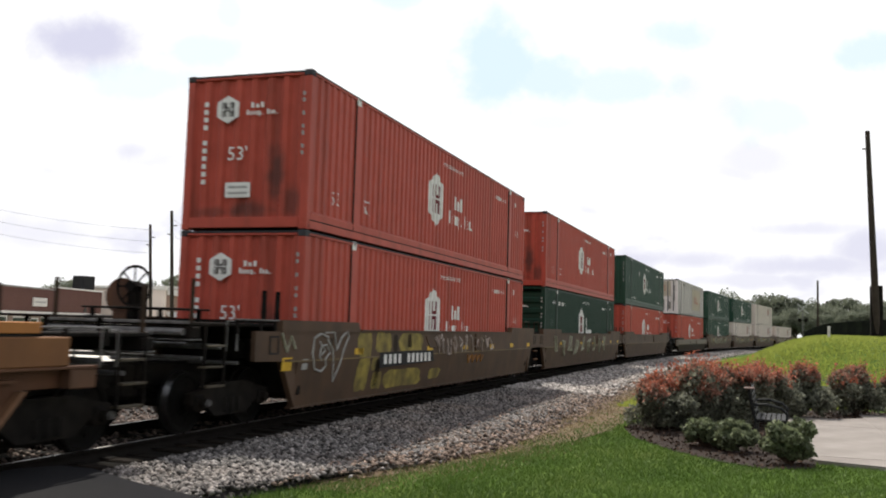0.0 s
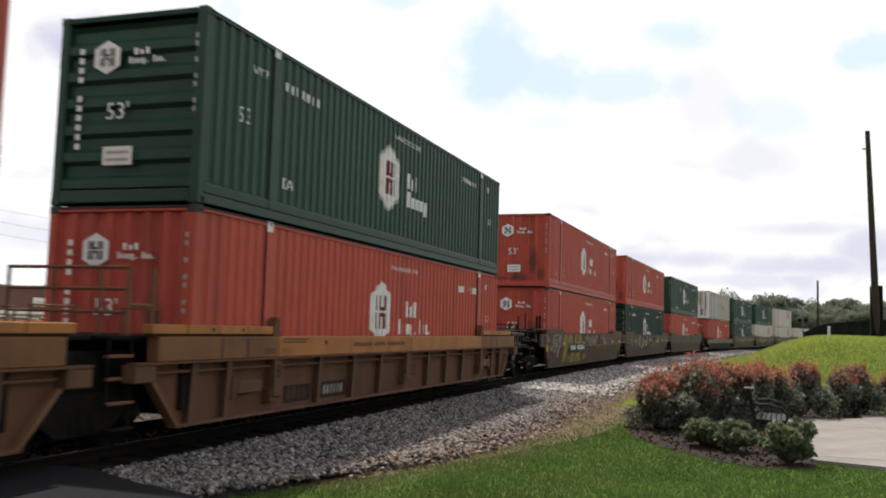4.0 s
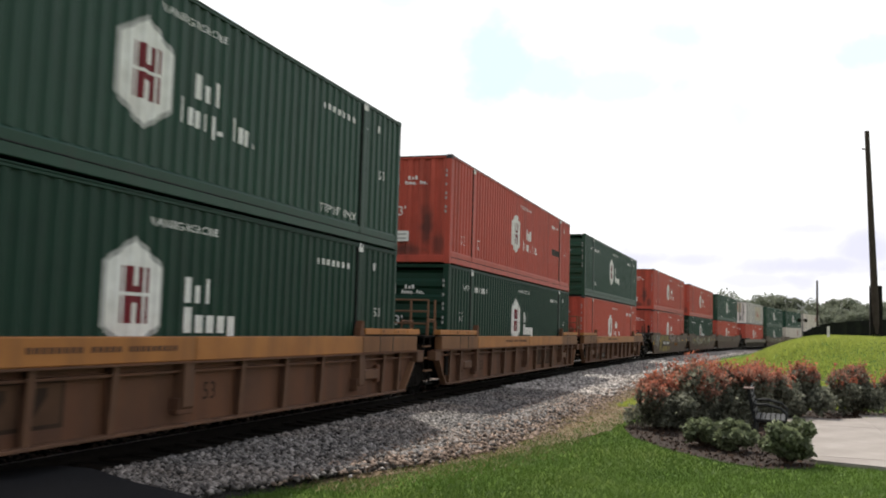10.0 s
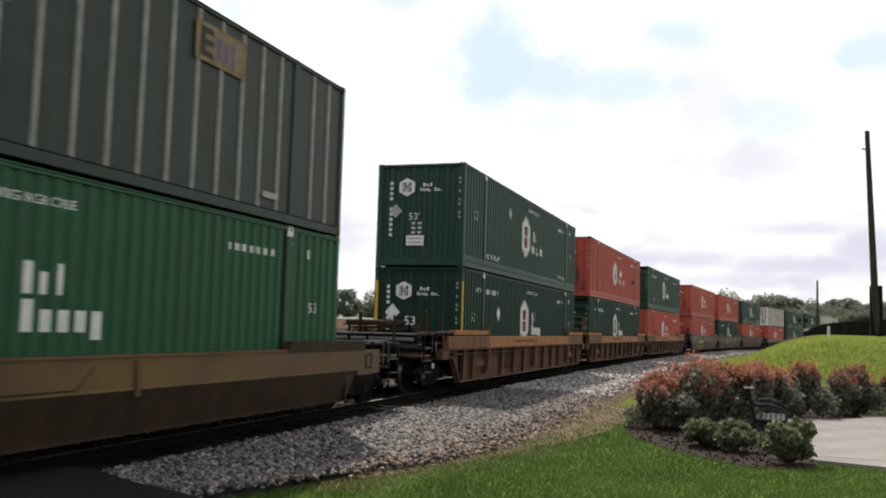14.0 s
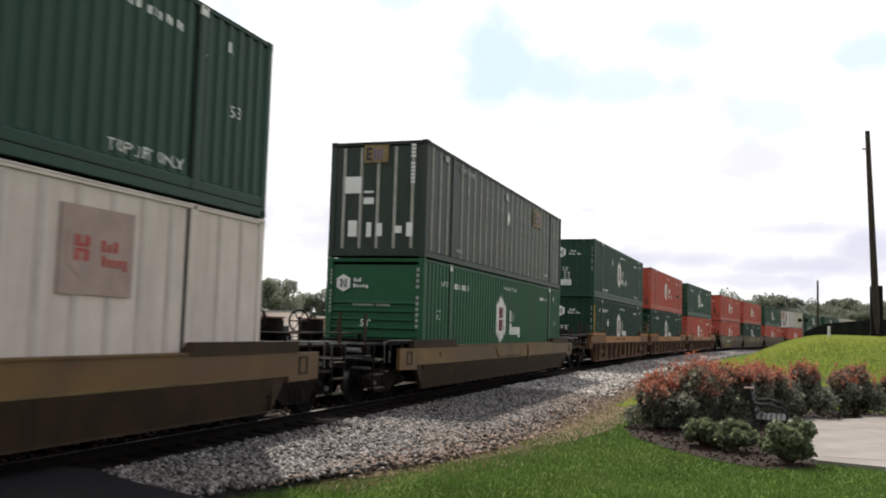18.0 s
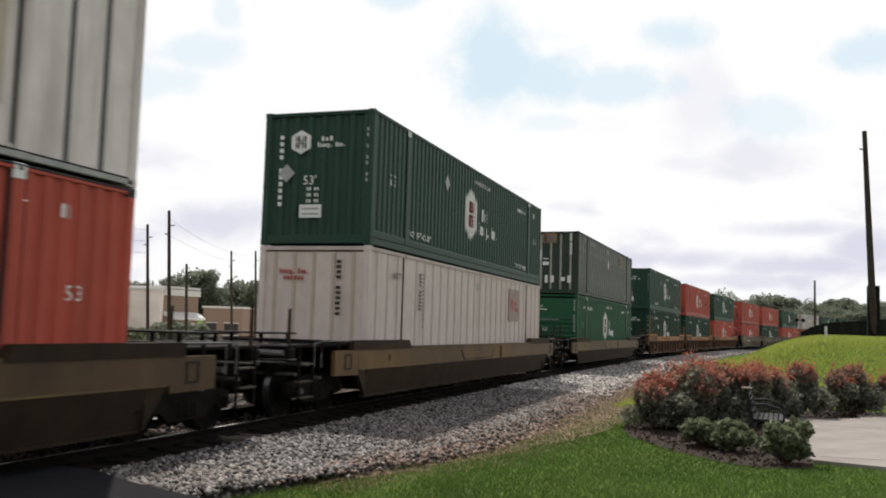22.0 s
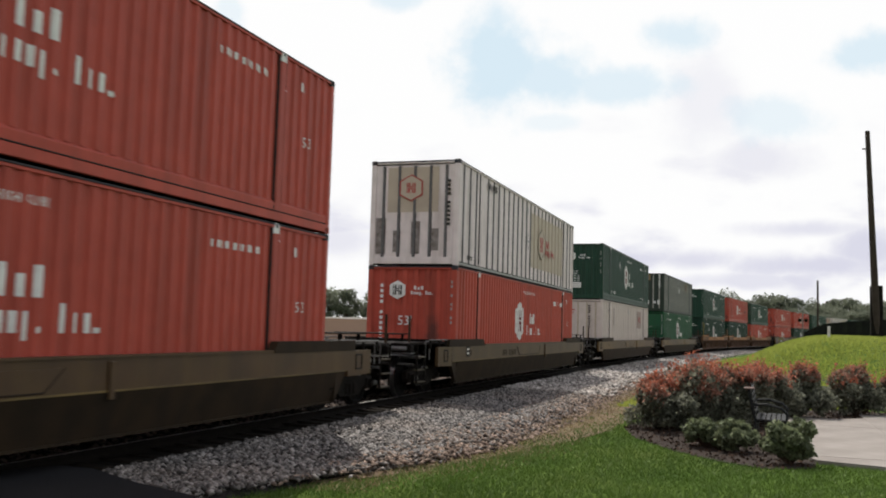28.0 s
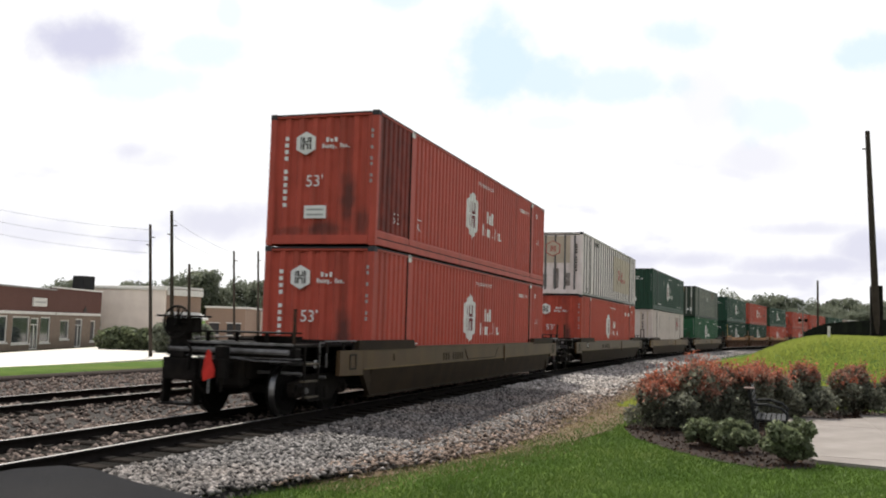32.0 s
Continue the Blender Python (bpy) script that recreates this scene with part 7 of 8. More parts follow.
def shrub(x, y, w, h, seed, leaf="leaf", bloom=0, label="", name="shrub", extra=None):
    """Leafy clumps on stems; with bloom, a crest of upright red shoots over darker leaves."""
    r = random.Random(seed)
    c = thing(name, label, "shrub", "shrubs in the planting bed", pose(x, y, -0.22, 0, 0, r.uniform(0, 360)))
    cs = []
    for i in range(28):
        a = r.uniform(0, 6.283); q = r.uniform(0.05, 0.85) * w / 2
        hh = h * r.uniform(0.22, 0.80) * (1 - 0.28 * (q / (w / 2)) ** 3)
        rad = w * r.uniform(0.09, 0.18)
        cs.append(((q * math.cos(a), q * math.sin(a), hh), (rad, rad, min(hh, rad * 0.95))))
    n = int(3600 * w * h) + 1400
    v, f = leaf_cloud(n, 0.058, clumps(cs, 0.2), seed)
    part("foliage", raw_mesh("foliage", v, f, leaf), leaf, c)
    if extra:
        v, f = leaf_cloud(n // 4, 0.05, clumps([((a, b, z + 0.10), rr) for (a, b, z), rr in cs if z > h * 0.55]), seed + 50)
        part("tinted_foliage", raw_mesh("tinted_foliage", v, f, extra), extra, c, "reddish young leaves")
    g = Geo()
    for (a, b, z), rr in cs:
        g.rod((a * 0.15, b * 0.15, 0), (a, b, z), 0.016, 0.006, 5)
    part("branchwork", g, "twig", c)
    if bloom:
        high = [q for q in cs if q[0][2] > h * 0.5]
        rr2 = np.random.RandomState(seed + 9)
        pos = []
        for k in range(bloom):
            (a, b, z), rad = high[r.randrange(len(high))]
            d = Vector((r.gauss(0, 1), r.gauss(0, 1), abs(r.gauss(0, 1)) + 0.9)).normalized()
            p = Vector((a + d.x * rad[0], b + d.y * rad[1], z + d.z * rad[2] * 0.9))
            tip = p + Vector((r.gauss(0, 0.035), r.gauss(0, 0.035), r.choice((0.10, 0.16, 0.22, 0.32))))
            pos += [p.lerp(tip, u) for u in (0.0, 0.2, 0.4, 0.55, 0.7, 0.85, 1.0)]
        pos = np.array(pos)
        v, f = leaf_cloud(len(pos), 0.040, lambda r2, n2: pos + r2.normal(0, 0.014, pos.shape), seed + 70, 1.6)
        part("blossom", raw_mesh("blossom", v, f, "bloom"), "bloom", c, "upright spikes of orange-red blossom")
    return c


RED_L = "shrub with dark leaves and red blossom clusters"
for x, y, w, h, sd, bl in ((19.0, 1.55, 1.9, 1.10, 11, 130), (19.9, 0.98, 2.1, 1.24, 12, 180), (20.5, 0.38, 2.0, 1.26, 16, 170), (21.5, -0.10, 1.9, 1.24, 13, 130), (23.5, -0.82, 2.05, 1.22, 14, 150), (25.2, -2.58, 1.7, 1.16, 15, 45)):
    shrub(x, y, w, h, sd, "leaf", bl, RED_L if bl > 40 else "shrub with dark reddish leaves", extra="leaf_red")
for x, y, w, h, sd in ((16.4, 0.72, 0.7, 0.5, 21), (16.1, 0.3, 0.78, 0.5, 22), (14.95, -0.55, 0.82, 0.72, 23)):
    shrub(x, y, w, h, sd, "leaf2", 0, "low rounded green shrub on mulch")

bench = thing("garden_bench", "black iron garden bench beside the patio", "bench", m=pose(17.0, -0.08, -0.2, 0, 0, -2))
for k in (0.0, 1.35):
    g = Geo()
    g.path([(k, 0.02, 0.0), (k, 0.0, 0.42), (k, 0.06, 0.62), (k, 0.12, 0.98)], 0.028, 6)
    g.path([(k, -0.5, 0.0), (k, -0.48, 0.3), (k, -0.5, 0.44)], 0.028, 6)
    g.path([(k, 0.08, 0.68), (k, -0.18, 0.70), (k, -0.42, 0.64), (k, -0.52, 0.54), (k, -0.5, 0.42), (k, 0.0, 0.40)], 0.026, 6)
    part("end_frame", g, "iron", bench, "curved iron end frame with armrest")
for i in range(6):
    part("seat_slat", Geo().cbox(-0.06, 1.41, -0.49 + i * 0.085, -0.42 + i * 0.085, 0.42, 0.445, 0.006), "iron", bench)
for i in range(5):
    part("back_slat", Geo().cbox(-0.06, 1.41, 0.0 + 0.02 * i, 0.02 + 0.02 * i, 0.52 + 0.095 * i, 0.59 + 0.095 * i, 0.006), "iron", bench)
part("plaque", Geo().cbox(-0.09, 0.09, 0.02, 0.20, 0.955, 0.985, 0.008), "plaque", bench, "small brown plaque on the backrest")


# ---- distance ----
M["brick"] = material("red_brick", (0.112, 0.052, 0.040), 0.85, 0, (0.082, 0.039, 0.031), 8, (0.12, 0.06, 0.05), 0.6, 0.4, 0.3, 20)
M["brick_tan"] = material("tan_brick", (0.25, 0.175, 0.132), 0.85, 0, (0.21, 0.145, 0.11), 8, bump=0.3, bump_scale=20)
M["plaster"] = material("white_render", (0.68, 0.60, 0.53), 0.85, 0, (0.62, 0.54, 0.48), 1.0, (0.45, 0.38, 0.33), 0.3, 0.35, 0.1, 15)
M["front_paint"] = material("dull_shopfront_paint", (0.185, 0.140, 0.108), 0.8, 0, (0.15, 0.112, 0.088), 2, bump=0.1)
M["trim"] = material("pale_trim", (0.6, 0.58, 0.54), 0.7, bump=0.05)
M["glass"] = material("dark_window_glass", (0.03, 0.035, 0.04), 0.08, 0, bump=0, spec=0.6)
M["street"] = material("sunlit_concrete_street", (0.62, 0.58, 0.52), 0.85, 0, (0.56, 0.52, 0.47), 0.6, bump=0.1)
M["pole_wood"] = material("creosoted_pole", (0.05, 0.038, 0.03), 0.9, 0, (0.035, 0.027, 0.022), 5, bump=0.2)
# Leaf colour lightened to paint the haze of distance.
M["hazed_leaf"] = leafy("hazed_tree_leaves", (0.195, 0.212, 0.155), (0.13, 0.145, 0.105), 0.5, 0.3, 0.3)
M["bark"] = material("tree_bark", (0.07, 0.055, 0.045), 0.9, bump=0.3)
M["black_mesh"] = material("black_screen_cloth", (0.014, 0.015, 0.013), 0.9, 0, (0.008, 0.009, 0.008), 3, (0.025, 0.03, 0.018), 1.0, 0.5, 0.4, 30, spec=0.05)
M["roofing"] = material("grey_roofing", (0.25, 0.24, 0.23), 0.85)
ST_Z = -1.32


def at_depth(x, y, depth):
    """World point at pixel x, y and a depth, to fit the camera's view."""
    m = aim(0)
    p = Vector(((x - 784) / FOCAL * depth, (441 - y) / FOCAL * depth, -depth))
    return m @ p


def on_level(x, y, z):
    a = at_depth(x, y, 1.0) - Vector(EYE)
    k = (z - EYE[2]) / a.z
    return Vector(EYE) + a * k


def frame_of(a, b):
    """Pose with X from a to b on level ground."""
    return pose(a[0], a[1], a[2], 0, 0, math.degrees(math.atan2(b[1] - a[1], b[0] - a[0]))), math.hypot(b[0] - a[0], b[1] - a[1])


def shop(a, b, h, brick, openings, label, depth=12.0, canopy=False):
    """Single-storey shop; openings: (u0, u1, z0, z1, kind) on its front."""
    m, L = frame_of(a, b)
    c = thing("shop_building", label, "building", "shops along the street", m)
    cuts = sorted({0.0, L, *[u for o in openings for u in o[:2]]})
    for u0, u1 in zip(cuts, cuts[1:]):
        mid = (u0 + u1) / 2
        o = next((q for q in openings if q[0] <= mid <= q[1]), None)
        if o is None:
            part("shopfront_pier", Geo().box(u0, u1, 0, 0.3, 0, 3.05), "front_paint", c, "dull grey-beige shopfront")
        else:
            if o[2] > 0:
                part("stall_riser", Geo().box(u0, u1, 0, 0.3, 0, o[2]), "front_paint", c, "dull grey-beige shopfront")
            part("lintel", Geo().box(u0, u1, 0, 0.3, o[3], 3.05), "front_paint", c, "dull grey-beige shopfront")
    part("brick_front", Geo().box(0, L, 0, 0.3, 3.05, h), brick, c, "red brick upper wall")
    part("side_wall", Geo().box(0, 0.3, 0.3, depth, 0, h), brick, c)
    part("side_wall", Geo().box(L - 0.3, L, 0.3, depth, 0, h), brick, c)
    part("back_wall", Geo().box(0.3, L - 0.3, depth - 0.3, depth, 0, h), brick, c)
    part("roof", Geo().box(0.3, L - 0.3, 0.3, depth - 0.3, h - 0.6, h - 0.45), "roofing", c)
    part("coping", Geo().cbox(-0.08, L + 0.08, -0.1, 0.42, h, h + 0.14, 0.02), "trim" if canopy else "roofing", c)
    part("fascia", Geo().cbox(0.1, L - 0.1, -0.12, 0, 3.05, 3.3, 0.02), "trim", c, "pale cornice over the shopfront")
    for u0, u1, z0, z1, kind in openings:
        w = part("door" if kind == "door" else "window", Geo().box(u0, u1, 0.12, 0.16, z0, z1), "glass", c, "dark glazed " + kind)
        g = Geo()
        t = 0.12
        g.box(u0, u1, 0.05, 0.12, z1 - t, z1).box(u0, u1, 0.05, 0.12, z0, z0 + t).box(u0, u0 + t, 0.05, 0.12, z0 + t, z1 - t).box(u1 - t, u1, 0.05, 0.12, z0 + t, z1 - t)
        if kind == "door":
            g.box(u0, u1, 0.05, 0.12, z0 + 2.1, z0 + 2.18).box((u0 + u1) / 2 - 0.05, (u0 + u1) / 2 + 0.05, 0.05, 0.12, z0 + t, z0 + 2.1)
        part("window_frame" if kind != "door" else "door_frame", g, "trim", w)
        if kind == "window":
            part("sill", Geo().box(u0 - 0.1, u1 + 0.1, -0.08, 0.05, z0 - 0.12, z0), "trim", w)
    return c, L


# street and shops across the tracks
A0, A1, A2 = on_level(-70, 626, ST_Z), on_level(93, 617, ST_Z), on_level(175, 612.5, ST_Z)
st = [on_level(-260, 668, ST_Z), on_level(330, 634, ST_Z), on_level(700, 612, ST_Z), on_level(700, 598, ST_Z), on_level(300, 607.5, ST_Z), on_level(-260, 642, ST_Z)]
solid("street", Geo().prism([(p.x, p.y) for p in st], 2, ST_Z - 0.2, ST_Z + 0.06), "street", "bright sunlit concrete street and parking strip", kind="structure")
k = (A1 - A0).length / 10.0
c, L = shop(A0, A1, 5.25, "brick", [(L0 * 1.0, L1 * 1.0, z0, z1, kd) for L0, L1, z0, z1, kd in ((1.0, 3.6, 0.75, 2.85, "window"), (4.2, 6.9, 0.7, 2.9, "window"), ((A1 - A0).length * 0.49, (A1 - A0).length * 0.69, 0.55, 2.85, "window"), ((A1 - A0).length * 0.70, (A1 - A0).length * 0.80, 0.0, 2.75, "door"), ((A1 - A0).length * 0.82, (A1 - A0).length * 0.95, 0.55, 2.85, "window"))], "red brick shop with large framed display windows")
p = part("shop_sign", Geo().cbox(L * 0.70, L * 0.87, -0.15, 0, 3.75, 4.5, 0.02), "trim", c, "blank pale sign board")
part("sign_writing", Geo().box(L * 0.72, L * 0.85, -0.16, -0.15, 4.05, 4.2), "sign_grey", p)
c, L = shop(A1, A2, 5.5, "brick", [((A2 - A1).length * a, (A2 - A1).length * b, z0, z1, kd) for a, b, z0, z1, kd in ((0.12, 0.3, 0.8, 2.6, "window"), (0.43, 0.58, 0.0, 2.75, "door"), (0.77, 0.88, 0.5, 2.6, "window"))], "red-brown brick shop with a white roof coping", canopy=True)
mid = (A1 + A2) * 0.5
top_at = at_depth(149, 489, -(aim(0).inverted() @ mid).z + 7.0)
u = solid("rooftop_unit", Geo().cbox(-0.9, 0.9, -0.7, 0.7, 0, top_at.z - (ST_Z + 5.5 - 0.45), 0.05), "seam", "dark boxy rooftop unit on the shop", "rooftop unit", m=pose(top_at.x, top_at.y, ST_Z + 5.5 - 0.45))
part("vent", Geo().prism([(-0.5, 0), (0.5, 0), (0, 0.6)], 1, -0.06, 0), "sign_dark", c, "dark gable vent", pose(L * 0.62, 0, 3.4))


def block(x0, x1, ytop, ybase, depth, back, h_mat, label, windows=(), roof="trim", skew=0.0):
    """Plain building whose front spans two pixel columns at a depth, fitted to the camera's view."""
    a, b = at_depth(x0, ybase, depth), at_depth(x1, ybase, depth + skew)
    top = at_depth(x0, ytop, depth)
    m, L = frame_of((a.x, a.y, ST_Z - 0.3), (b.x, b.y, 0))
    h = top.z - ST_Z + 0.3
    c = thing("warehouse", label, "building", "", m)
    part("wall", Geo().box(0, L, 0, back, 0, h), h_mat, c)
    part("roof", Geo().cbox(-0.15, L + 0.15, -0.15, back + 0.15, h, h + 0.25, 0.03), roof, c)
    for u0, u1, z0, z1, mt in windows:
        w = part("window", Geo().box(u0 * L, u1 * L, -0.04, 0, z0 * h, z1 * h), mt, c)
        part("window_frame", Geo().box(u0 * L - 0.1, u1 * L + 0.1, -0.08, -0.04, z1 * h, z1 * h + 0.12).box(u0 * L - 0.1, u1 * L + 0.1, -0.08, -0.04, z0 * h - 0.12, z0 * h), "trim", w)
    return c, L, h


block(150, 287, 510, 606, 98, 5, "plaster", "pale rendered warehouse with a flat roof", ((0.15, 0.19, 0.35, 0.43, "glass"), (0.35, 0.4, 0.1, 0.35, "glass")))
c, L, h = block(288.5, 352, 510, 606, 98.5, 12, "brick_tan", "brown brick shop with white cornice and awning", ((0.1, 0.42, 0.15, 0.42, "glass"), (0.55, 0.9, 0.15, 0.42, "glass")), skew=5)
part("awning", Geo().prism([(0, 0.62 * h), (-1.4, 0.52 * h), (-1.4, 0.49 * h), (0, 0.56 * h)], 0, 0.2, L - 0.2), "trim", c, "white sloping awning")
part("cornice", Geo().cbox(0.1, L, -0.35, 0, h - 0.75, h - 0.1, 0.04), "trim", c, "white cornice")
block(362, 432, 545, 600, 118, 14, "brick_tan", "tan brick building with a flat roof", ((0.1, 0.35, 0.3, 0.6, "glass"), (0.55, 0.9, 0.3, 0.6, "glass")))
block(425, 520, 551, 598, 128, 14, "plaster", "long pale low building", ((0.1, 0.35, 0.3, 0.6, "glass"), (0.55, 0.9, 0.3, 0.6, "glass")), roof="roofing")
block(560, 690, 563, 600, 150, 14, "brick_tan", "long low tan brick building")


def utility_pole(x, ytop, depth, zbase, r, label, xbase=None):
    """Tapered timber pole, foot and top placed from pixels to fit the camera's view."""
    t = at_depth(x, ytop, depth)
    b = at_depth(x if xbase is None else xbase, 606, depth)
    if xbase is None:
        b = t
    c = thing("utility_pole", label, "utility pole", "utility poles", pose(b.x, b.y, zbase))
    tip = Vector((t.x - b.x, t.y - b.y, t.z - zbase))
    part("shaft", Geo().rod(tip * -0.03, tip, r, r * 0.66, 10), "pole_wood", c)
    part("cap", Geo().rod(tip, tip * 1.004, r * 0.7, r * 0.3, 10), "pole_wood", c)
    return c, tip, t


tops = []
for x, yt, d, xb in ((266, 398, 70, 267.6), (304, 374, 62, 306), (335, 468, 75, 335), (414, 445, 95, 415), (457, 445, 100, 457)):
    c, tip, tp = utility_pole(x, yt, d, ST_Z + 0.1, 0.15, "dark creosoted timber utility pole", xb)
    for k, dx, dy in ((0.9, 0.2, -0.3), (0.84, -0.16, 0.24)):
        p = tip * k
        part("bracket", Geo().rod(p, p + Vector((dx, dy, 0.08)), 0.04, 0.04, 6), "pole_wood", c)
    tops.append(tp)


def wire(a, b, sag, r=0.011):
    g = Geo()
    pts = []
    for i in range(13):
        t = i / 12
        p = a.lerp(b, t); p.z -= sag * 4 * t * (1 - t)
        pts.append(tuple(p))
    solid("overhead_wire", g.path(pts, r, 4), "pole_wood", "thin sagging overhead wire", "wire", "overhead wires")


left = at_depth(-140, 330, 66)
for k in range(3):
    wire(tops[0] - Vector((0, 0, 0.4 + 0.9 * k)), left - Vector((0, 0, 0.4 + 0.9 * k)), 0.4)
for k in range(2):
    wire(tops[1] - Vector((0, 0, 0.5 + 1.1 * k)), tops[4] - Vector((0, 0, 0.5 + 0.6 * k)), 0.7, 0.008)
# pole on the mound, with a shorter post beside it
b = at_depth(1553, 600, 37.0)
gz = ground_z(b.x, b.y)
t = at_depth(1535, 232, 37.0)
c = thing("utility_pole", "tall dark timber pole on the grassy mound", "utility pole", "utility poles", pose(b.x, b.y, gz))
part("shaft", Geo().rod((0, 0, -0.3), (t.x - b.x, t.y - b.y, t.z - gz), 0.16, 0.09, 12), "pole_wood", c)
part("bracket", Geo().rod(((t.x - b.x) * 0.92, (t.y - b.y) * 0.92, (t.z - gz) * 0.91), ((t.x - b.x) * 0.92, (t.y - b.y) * 0.92 + 0.22, (t.z - gz) * 0.915), 0.03, 0.03, 6), "pole_wood", c)
part("equipment_box", Geo().cbox(-0.2, 0.16, -0.2, 0.26, 0.05, 2.15, 0.03), "dark", c, "dark upright equipment box")
utility_pole(1447, 497, 75, -0.2, 0.11, "dark timber pole behind the mound")
mk = at_depth(1467, 592, 36.0)
solid("marker_post", Geo().cbox(-0.05, 0.05, -0.05, 0.05, -0.3, 0.45, 0.015), "trim", "short white marker post on the mound", "post", m=pose(mk.x, mk.y, ground_z(mk.x, mk.y)))


# crossing signal down the line
cs = at_depth(1421, 600, 105.0)
c = thing("crossing_signal", "pale level-crossing signal mast with dark lamps", "signal", m=pose(cs.x, cs.y, -0.3))
part("mast", Geo().rod((0, 0, 0), (0, 0, 5.7), 0.06, 0.06, 8), "sign_pipe", c)
part("crossbuck", Geo().prism([(-0.5, -0.4), (-0.42, -0.48), (0.5, 0.4), (0.42, 0.48)], 0, -0.02, 0.02).prism([(0.5, -0.4), (0.42, -0.48), (-0.5, 0.4), (-0.42, 0.48)], 0, -0.045, -0.021), "sign_grey", c, "pale crossed boards", pose(-0.1, 0, 5.3) @ Matrix.Diagonal((1, 1.3, 1.3, 1)))
for y in (-0.34, 0.34):
    part("lamp_hood", Geo().rod((-0.15, y, 3.95), (0.02, y, 3.95), 0.22, 0.22, 14), "dark", c, "round dark warning lamp")
part("lamp_arm", Geo().rod((0, -0.34, 3.95), (0, 0.34, 3.95), 0.04, 0.04, 6), "dark", c)


# parked vehicle on the far street
def parked_car(px, py, depth, turn):
    p = at_depth(px, py, depth)
    c = thing("parked_car", "small white car parked on the far street", "car", m=pose(p.x, p.y, ST_Z + 0.06, 0, 0, turn))
    part("body", Geo().cbox(-2.1, 2.1, -0.85, 0.85, 0.3, 0.95, 0.12), "car_white", c)
    cab = part("cabin", Geo().prism([(-1.5, 0.95), (-1.15, 1.45), (0.5, 1.45), (1.1, 0.95)], 1, -0.75, 0.75), "car_white", c)
    part("windscreen", Geo().prism([(-1.52, 0.99), (-1.2, 1.42), (-1.22, 1.42), (-1.54, 0.99)], 1, -0.66, 0.66), "glass", cab)
    for s in (-1, 1):
        part("side_window", Geo().prism([(-1.3, 1.0), (-1.08, 1.38), (0.42, 1.38), (0.85, 1.0)], 1, *sorted((s * 0.752, s * 0.762))), "glass", cab)
        part("lamp", Geo().cbox(-2.115, -2.08, *sorted((s * 0.5, s * 0.78)), 0.62, 0.78, 0.01), "red_flag", c)
        for x in (-1.3, 1.3):
            w = part("wheel", Geo().rod((x, s * 0.66, 0.31), (x, s * 0.86, 0.31), 0.31, 0.31, 18), "seam", c)
            part("rim", Geo().rod((x, s * 0.861, 0.31), (x, s * 0.875, 0.31), 0.19, 0.17, 12), "steel", w)
    part("bumper", Geo().cbox(-2.2, -2.1, -0.8, 0.8, 0.35, 0.55, 0.03), "car_white", c)
    part("rear_screen_trim", Geo().cbox(-2.112, -2.102, -0.25, 0.25, 0.6, 0.72, 0.002), "sign_grey", c)


M["car_white"] = material("white_car_paint", (0.72, 0.72, 0.71), 0.3, 0, (0.68, 0.68, 0.67), 1.0, bump=0, spec=0.5)
parked_car(478, 590, 86, 20)


# ---- trees and hedges ----
def tree(seed, h, w):
    r = random.Random(seed)
    c = thing("tree", "leafy green tree in the distance", "tree", "distant trees")
    g = Geo().rod((0, 0, -0.5), (0, 0, h * 0.4), h * 0.03, h * 0.018, 7)
    cs = []
    for i in range(20):
        a, q = r.uniform(0, 6.283), r.uniform(0.05, 0.40) * w
        z = h * r.uniform(0.36, 0.86)
        rad = w * r.uniform(0.10, 0.19)
        cs.append(((q * math.cos(a), q * math.sin(a), z), (rad, rad, rad * 0.85)))
        g.rod((0, 0, h * r.uniform(0.2, 0.4)), (q * math.cos(a), q * math.sin(a), z), h * 0.012, h * 0.004, 5)
    part("trunk", g, "bark", c)
    v, f = leaf_cloud(4200, 0.27, clumps(cs, 0.1), seed, 1.3)
    part("crown", raw_mesh("crown", v, f, "hazed_leaf"), "hazed_leaf", c)
    return c


protos = [tree(60 + i, 10.0, 9.0) for i in range(4)]
# pixel x, pixel y of the top and depth; trees scaled to fit the view
spots = []
rng = random.Random(17)
for x in range(1290, 1620, 17):
    spots.append((x + rng.uniform(-6, 6), rng.uniform(527, 539), rng.uniform(370, 440)))
for x in range(1290, 1660, 15):
    spots.append((x + rng.uniform(-6, 6), rng.uniform(543, 560), rng.uniform(320, 350)))
spots += [(1368, 521, 360), (1384, 519, 365), (1400, 526, 360)]
spots += [(92, 493, 150), (118, 491, 150), (140, 499, 150), (245, 497, 150), (268, 498, 155), (330, 488, 150), (352, 478, 150), (372, 476, 150), (395, 490, 155), (430, 496, 160), (455, 497, 160), (485, 492, 150), (510, 496, 160)]
spots += [(x, rng.uniform(505, 520), 210) for x in range(540, 1290, 38)]
spots += [(x, rng.uniform(488, 520), 170) for x in range(-420, 60, 60)]
for i, (x, yt, d) in enumerate(spots):
    p, zb = at_depth(x, yt, d), -1.5
    k = max(0.3, (p.z - zb) / 9.6)
    m = pose(p.x, p.y, zb, 0, 0, rng.uniform(0, 360)) @ Matrix.Diagonal((k, k, k, 1))
    if i < 4:
        protos[i].matrix_basis = m
    else:
        src = protos[i % 4]
        keep = src.scale.copy(); src.scale = (1, 1, 1)
        copy_thing(src, m)
        src.scale = keep


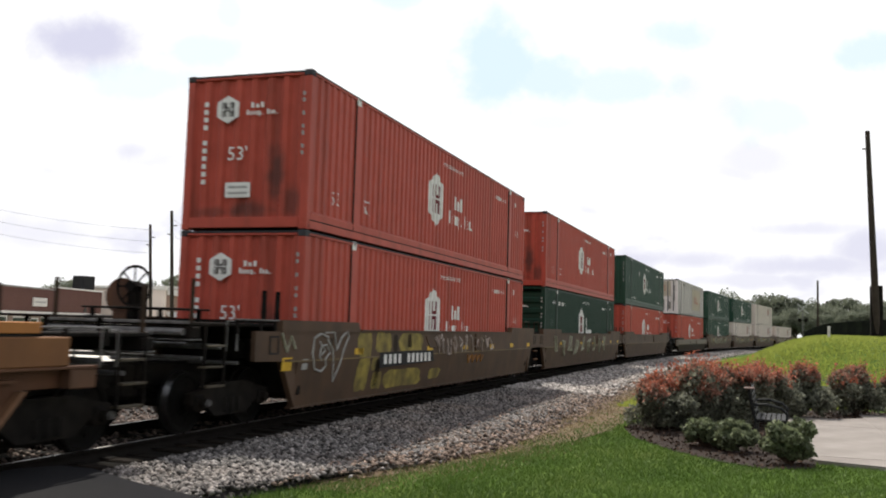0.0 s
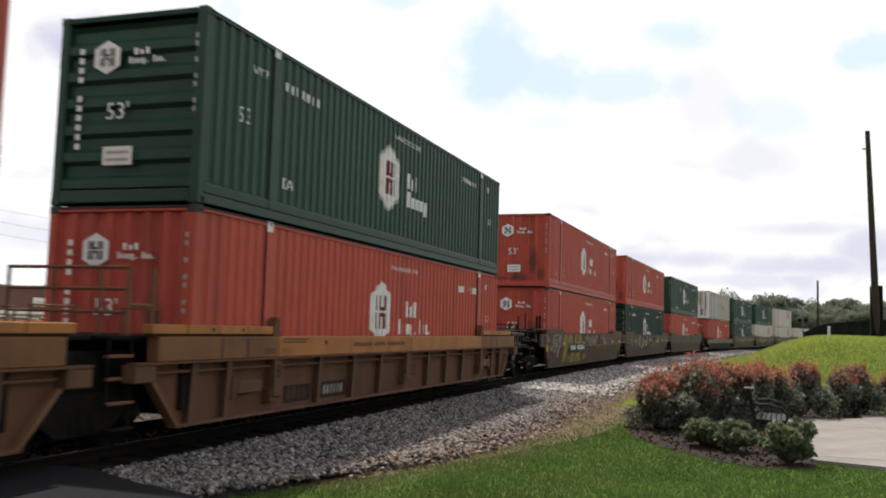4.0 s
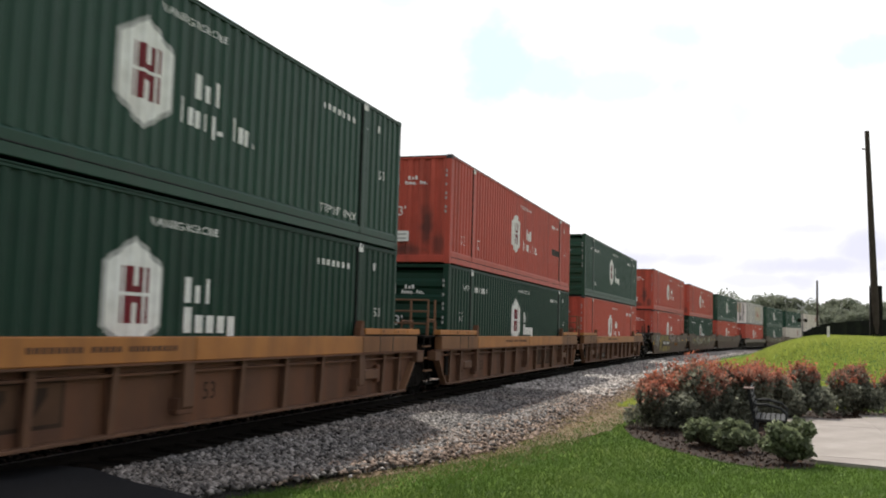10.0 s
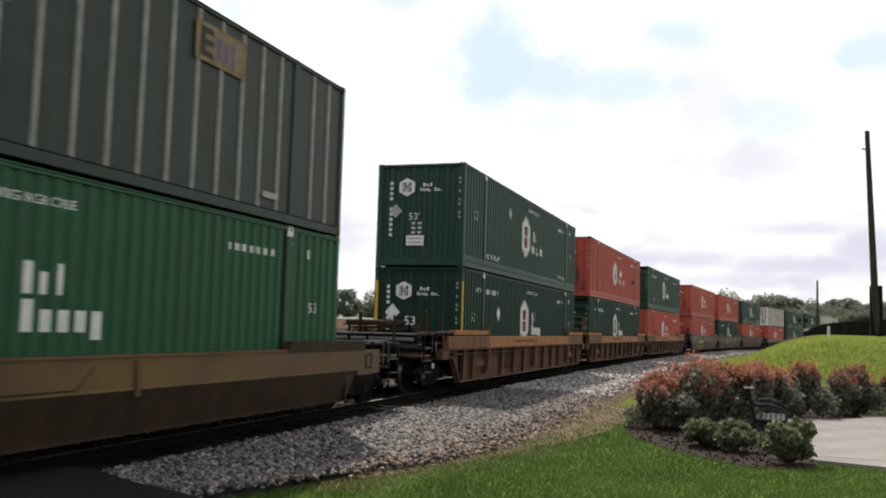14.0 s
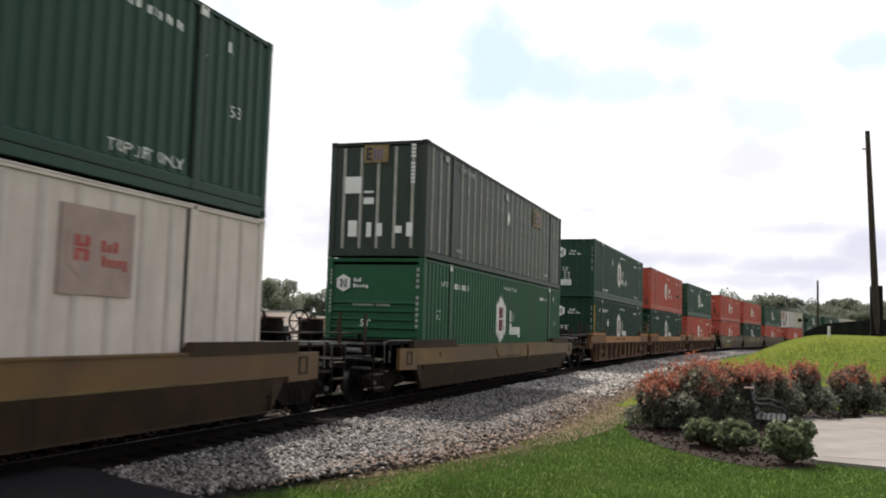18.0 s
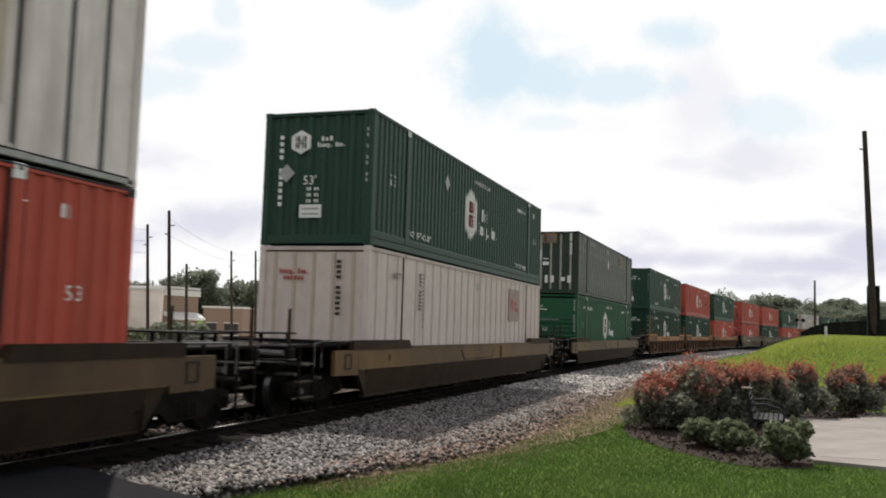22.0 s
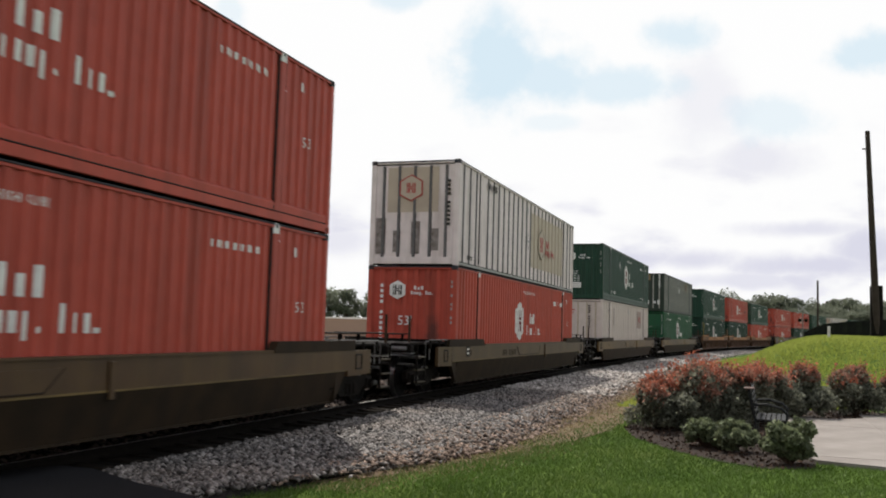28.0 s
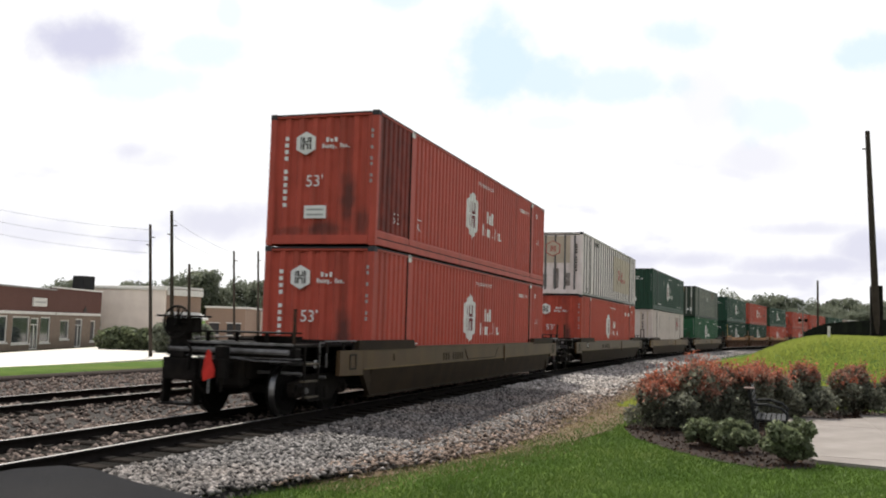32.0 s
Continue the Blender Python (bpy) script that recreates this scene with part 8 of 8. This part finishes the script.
def hedge(points, height, depth, label, leaf="hazed_leaf", size=0.3, n=2500, name="hedge", seed=3):
    """Long uneven hedge through ground points."""
    r = random.Random(seed)
    c = thing(name, label, "hedge")
    cs = []
    for (a, ha), (b, hb) in zip(zip(points, height), zip(points[1:], height[1:])):
        m = max(2, int((b - a).length / (depth * 0.5)))
        for i in range(m):
            p = a.lerp(b, (i + 0.5) / m); hh = ha + (hb - ha) * (i + 0.5) / m
            cs.append(((p.x, p.y + r.uniform(-.2, .2), p.z + hh * 0.52), (depth * r.uniform(0.45, 0.7), depth * 0.6, hh * r.uniform(0.48, 0.58))))
    def place(rr, k):
        i = rr.randint(0, len(cs), k)
        d = rr.normal(size=(k, 3)); d /= np.linalg.norm(d, axis=1)[:, None]
        return np.array([q[0] for q in cs])[i] + d * np.array([q[1] for q in cs])[i] * (0.6 + 0.45 * rr.rand(k) ** 0.5)[:, None]
    v, f = leaf_cloud(n, size, place, seed, 1.4)
    part("foliage", raw_mesh("foliage", v, f, leaf), leaf, c)
    g = Geo()
    for (x, y, z), rr in cs:
        g.rod((x, y, z - rr[2]), (x, y, z), 0.04, 0.02, 5)
    part("branchwork", g, "twig", c)


gp = lambda x, d, z: Vector((at_depth(x, 590, d).x, at_depth(x, 590, d).y, z))
fence = thing("screen_fence", "low black screen fence behind the mound", "fence")
# pixel columns and tops of the panels, fitted to the camera's view
fx = [1424, 1440, 1458, 1476, 1500, 1525, 1552, 1580, 1610, 1645]
ftop = [588, 580, 574, 571.5, 569.5, 568, 566.5, 565, 564, 563]
for k in range(len(fx) - 1):
    a, b = at_depth(fx[k], ftop[k], 52), at_depth(fx[k + 1], ftop[k + 1], 52)
    m, L = frame_of((a.x, a.y, 0.0), (b.x, b.y, 0.0))
    q = part("fence_panel", Geo().prism([(0.0, 0.0), (L - 0.01, 0.0), (L - 0.01, b.z), (0.0, a.z)], 1, -0.03, 0.03), "black_mesh", fence, "", m)
    part("fence_post", Geo().rod((0, 0.09, -0.2), (0, 0.09, a.z + 0.04), 0.04, 0.04, 8), "iron", fence, "", m)
hedge([gp(x, 84, ST_Z) for x in (188, 215, 250, 290)], (1.7, 2.0, 1.9, 2.0), 2.0, "green and yellow roadside shrubs", "leaf2", 0.3, 2600, seed=5)
hedge([gp(x, 80, ST_Z) for x in (285, 320, 372)], (2.4, 2.7, 2.2), 2.0, "dense green roadside shrubs", "hazed_leaf", 0.34, 2600, seed=6)


# ---- what moves ----
def motions():
    half = [i * 0.5 for i in range(65)]
    for ob, s, base, z in MOVERS:
        walk(ob, [(t, ride(s + gone(t), base, z)) for t in half])
    tenth = [i * 0.1 for i in range(321)]
    for w, x in WHEELS:
        walk(w, [(t, pose(x, 0, 0.46, 0, math.degrees(gone(t) / 0.46) % 360, 0)) for t in tenth])


motions()
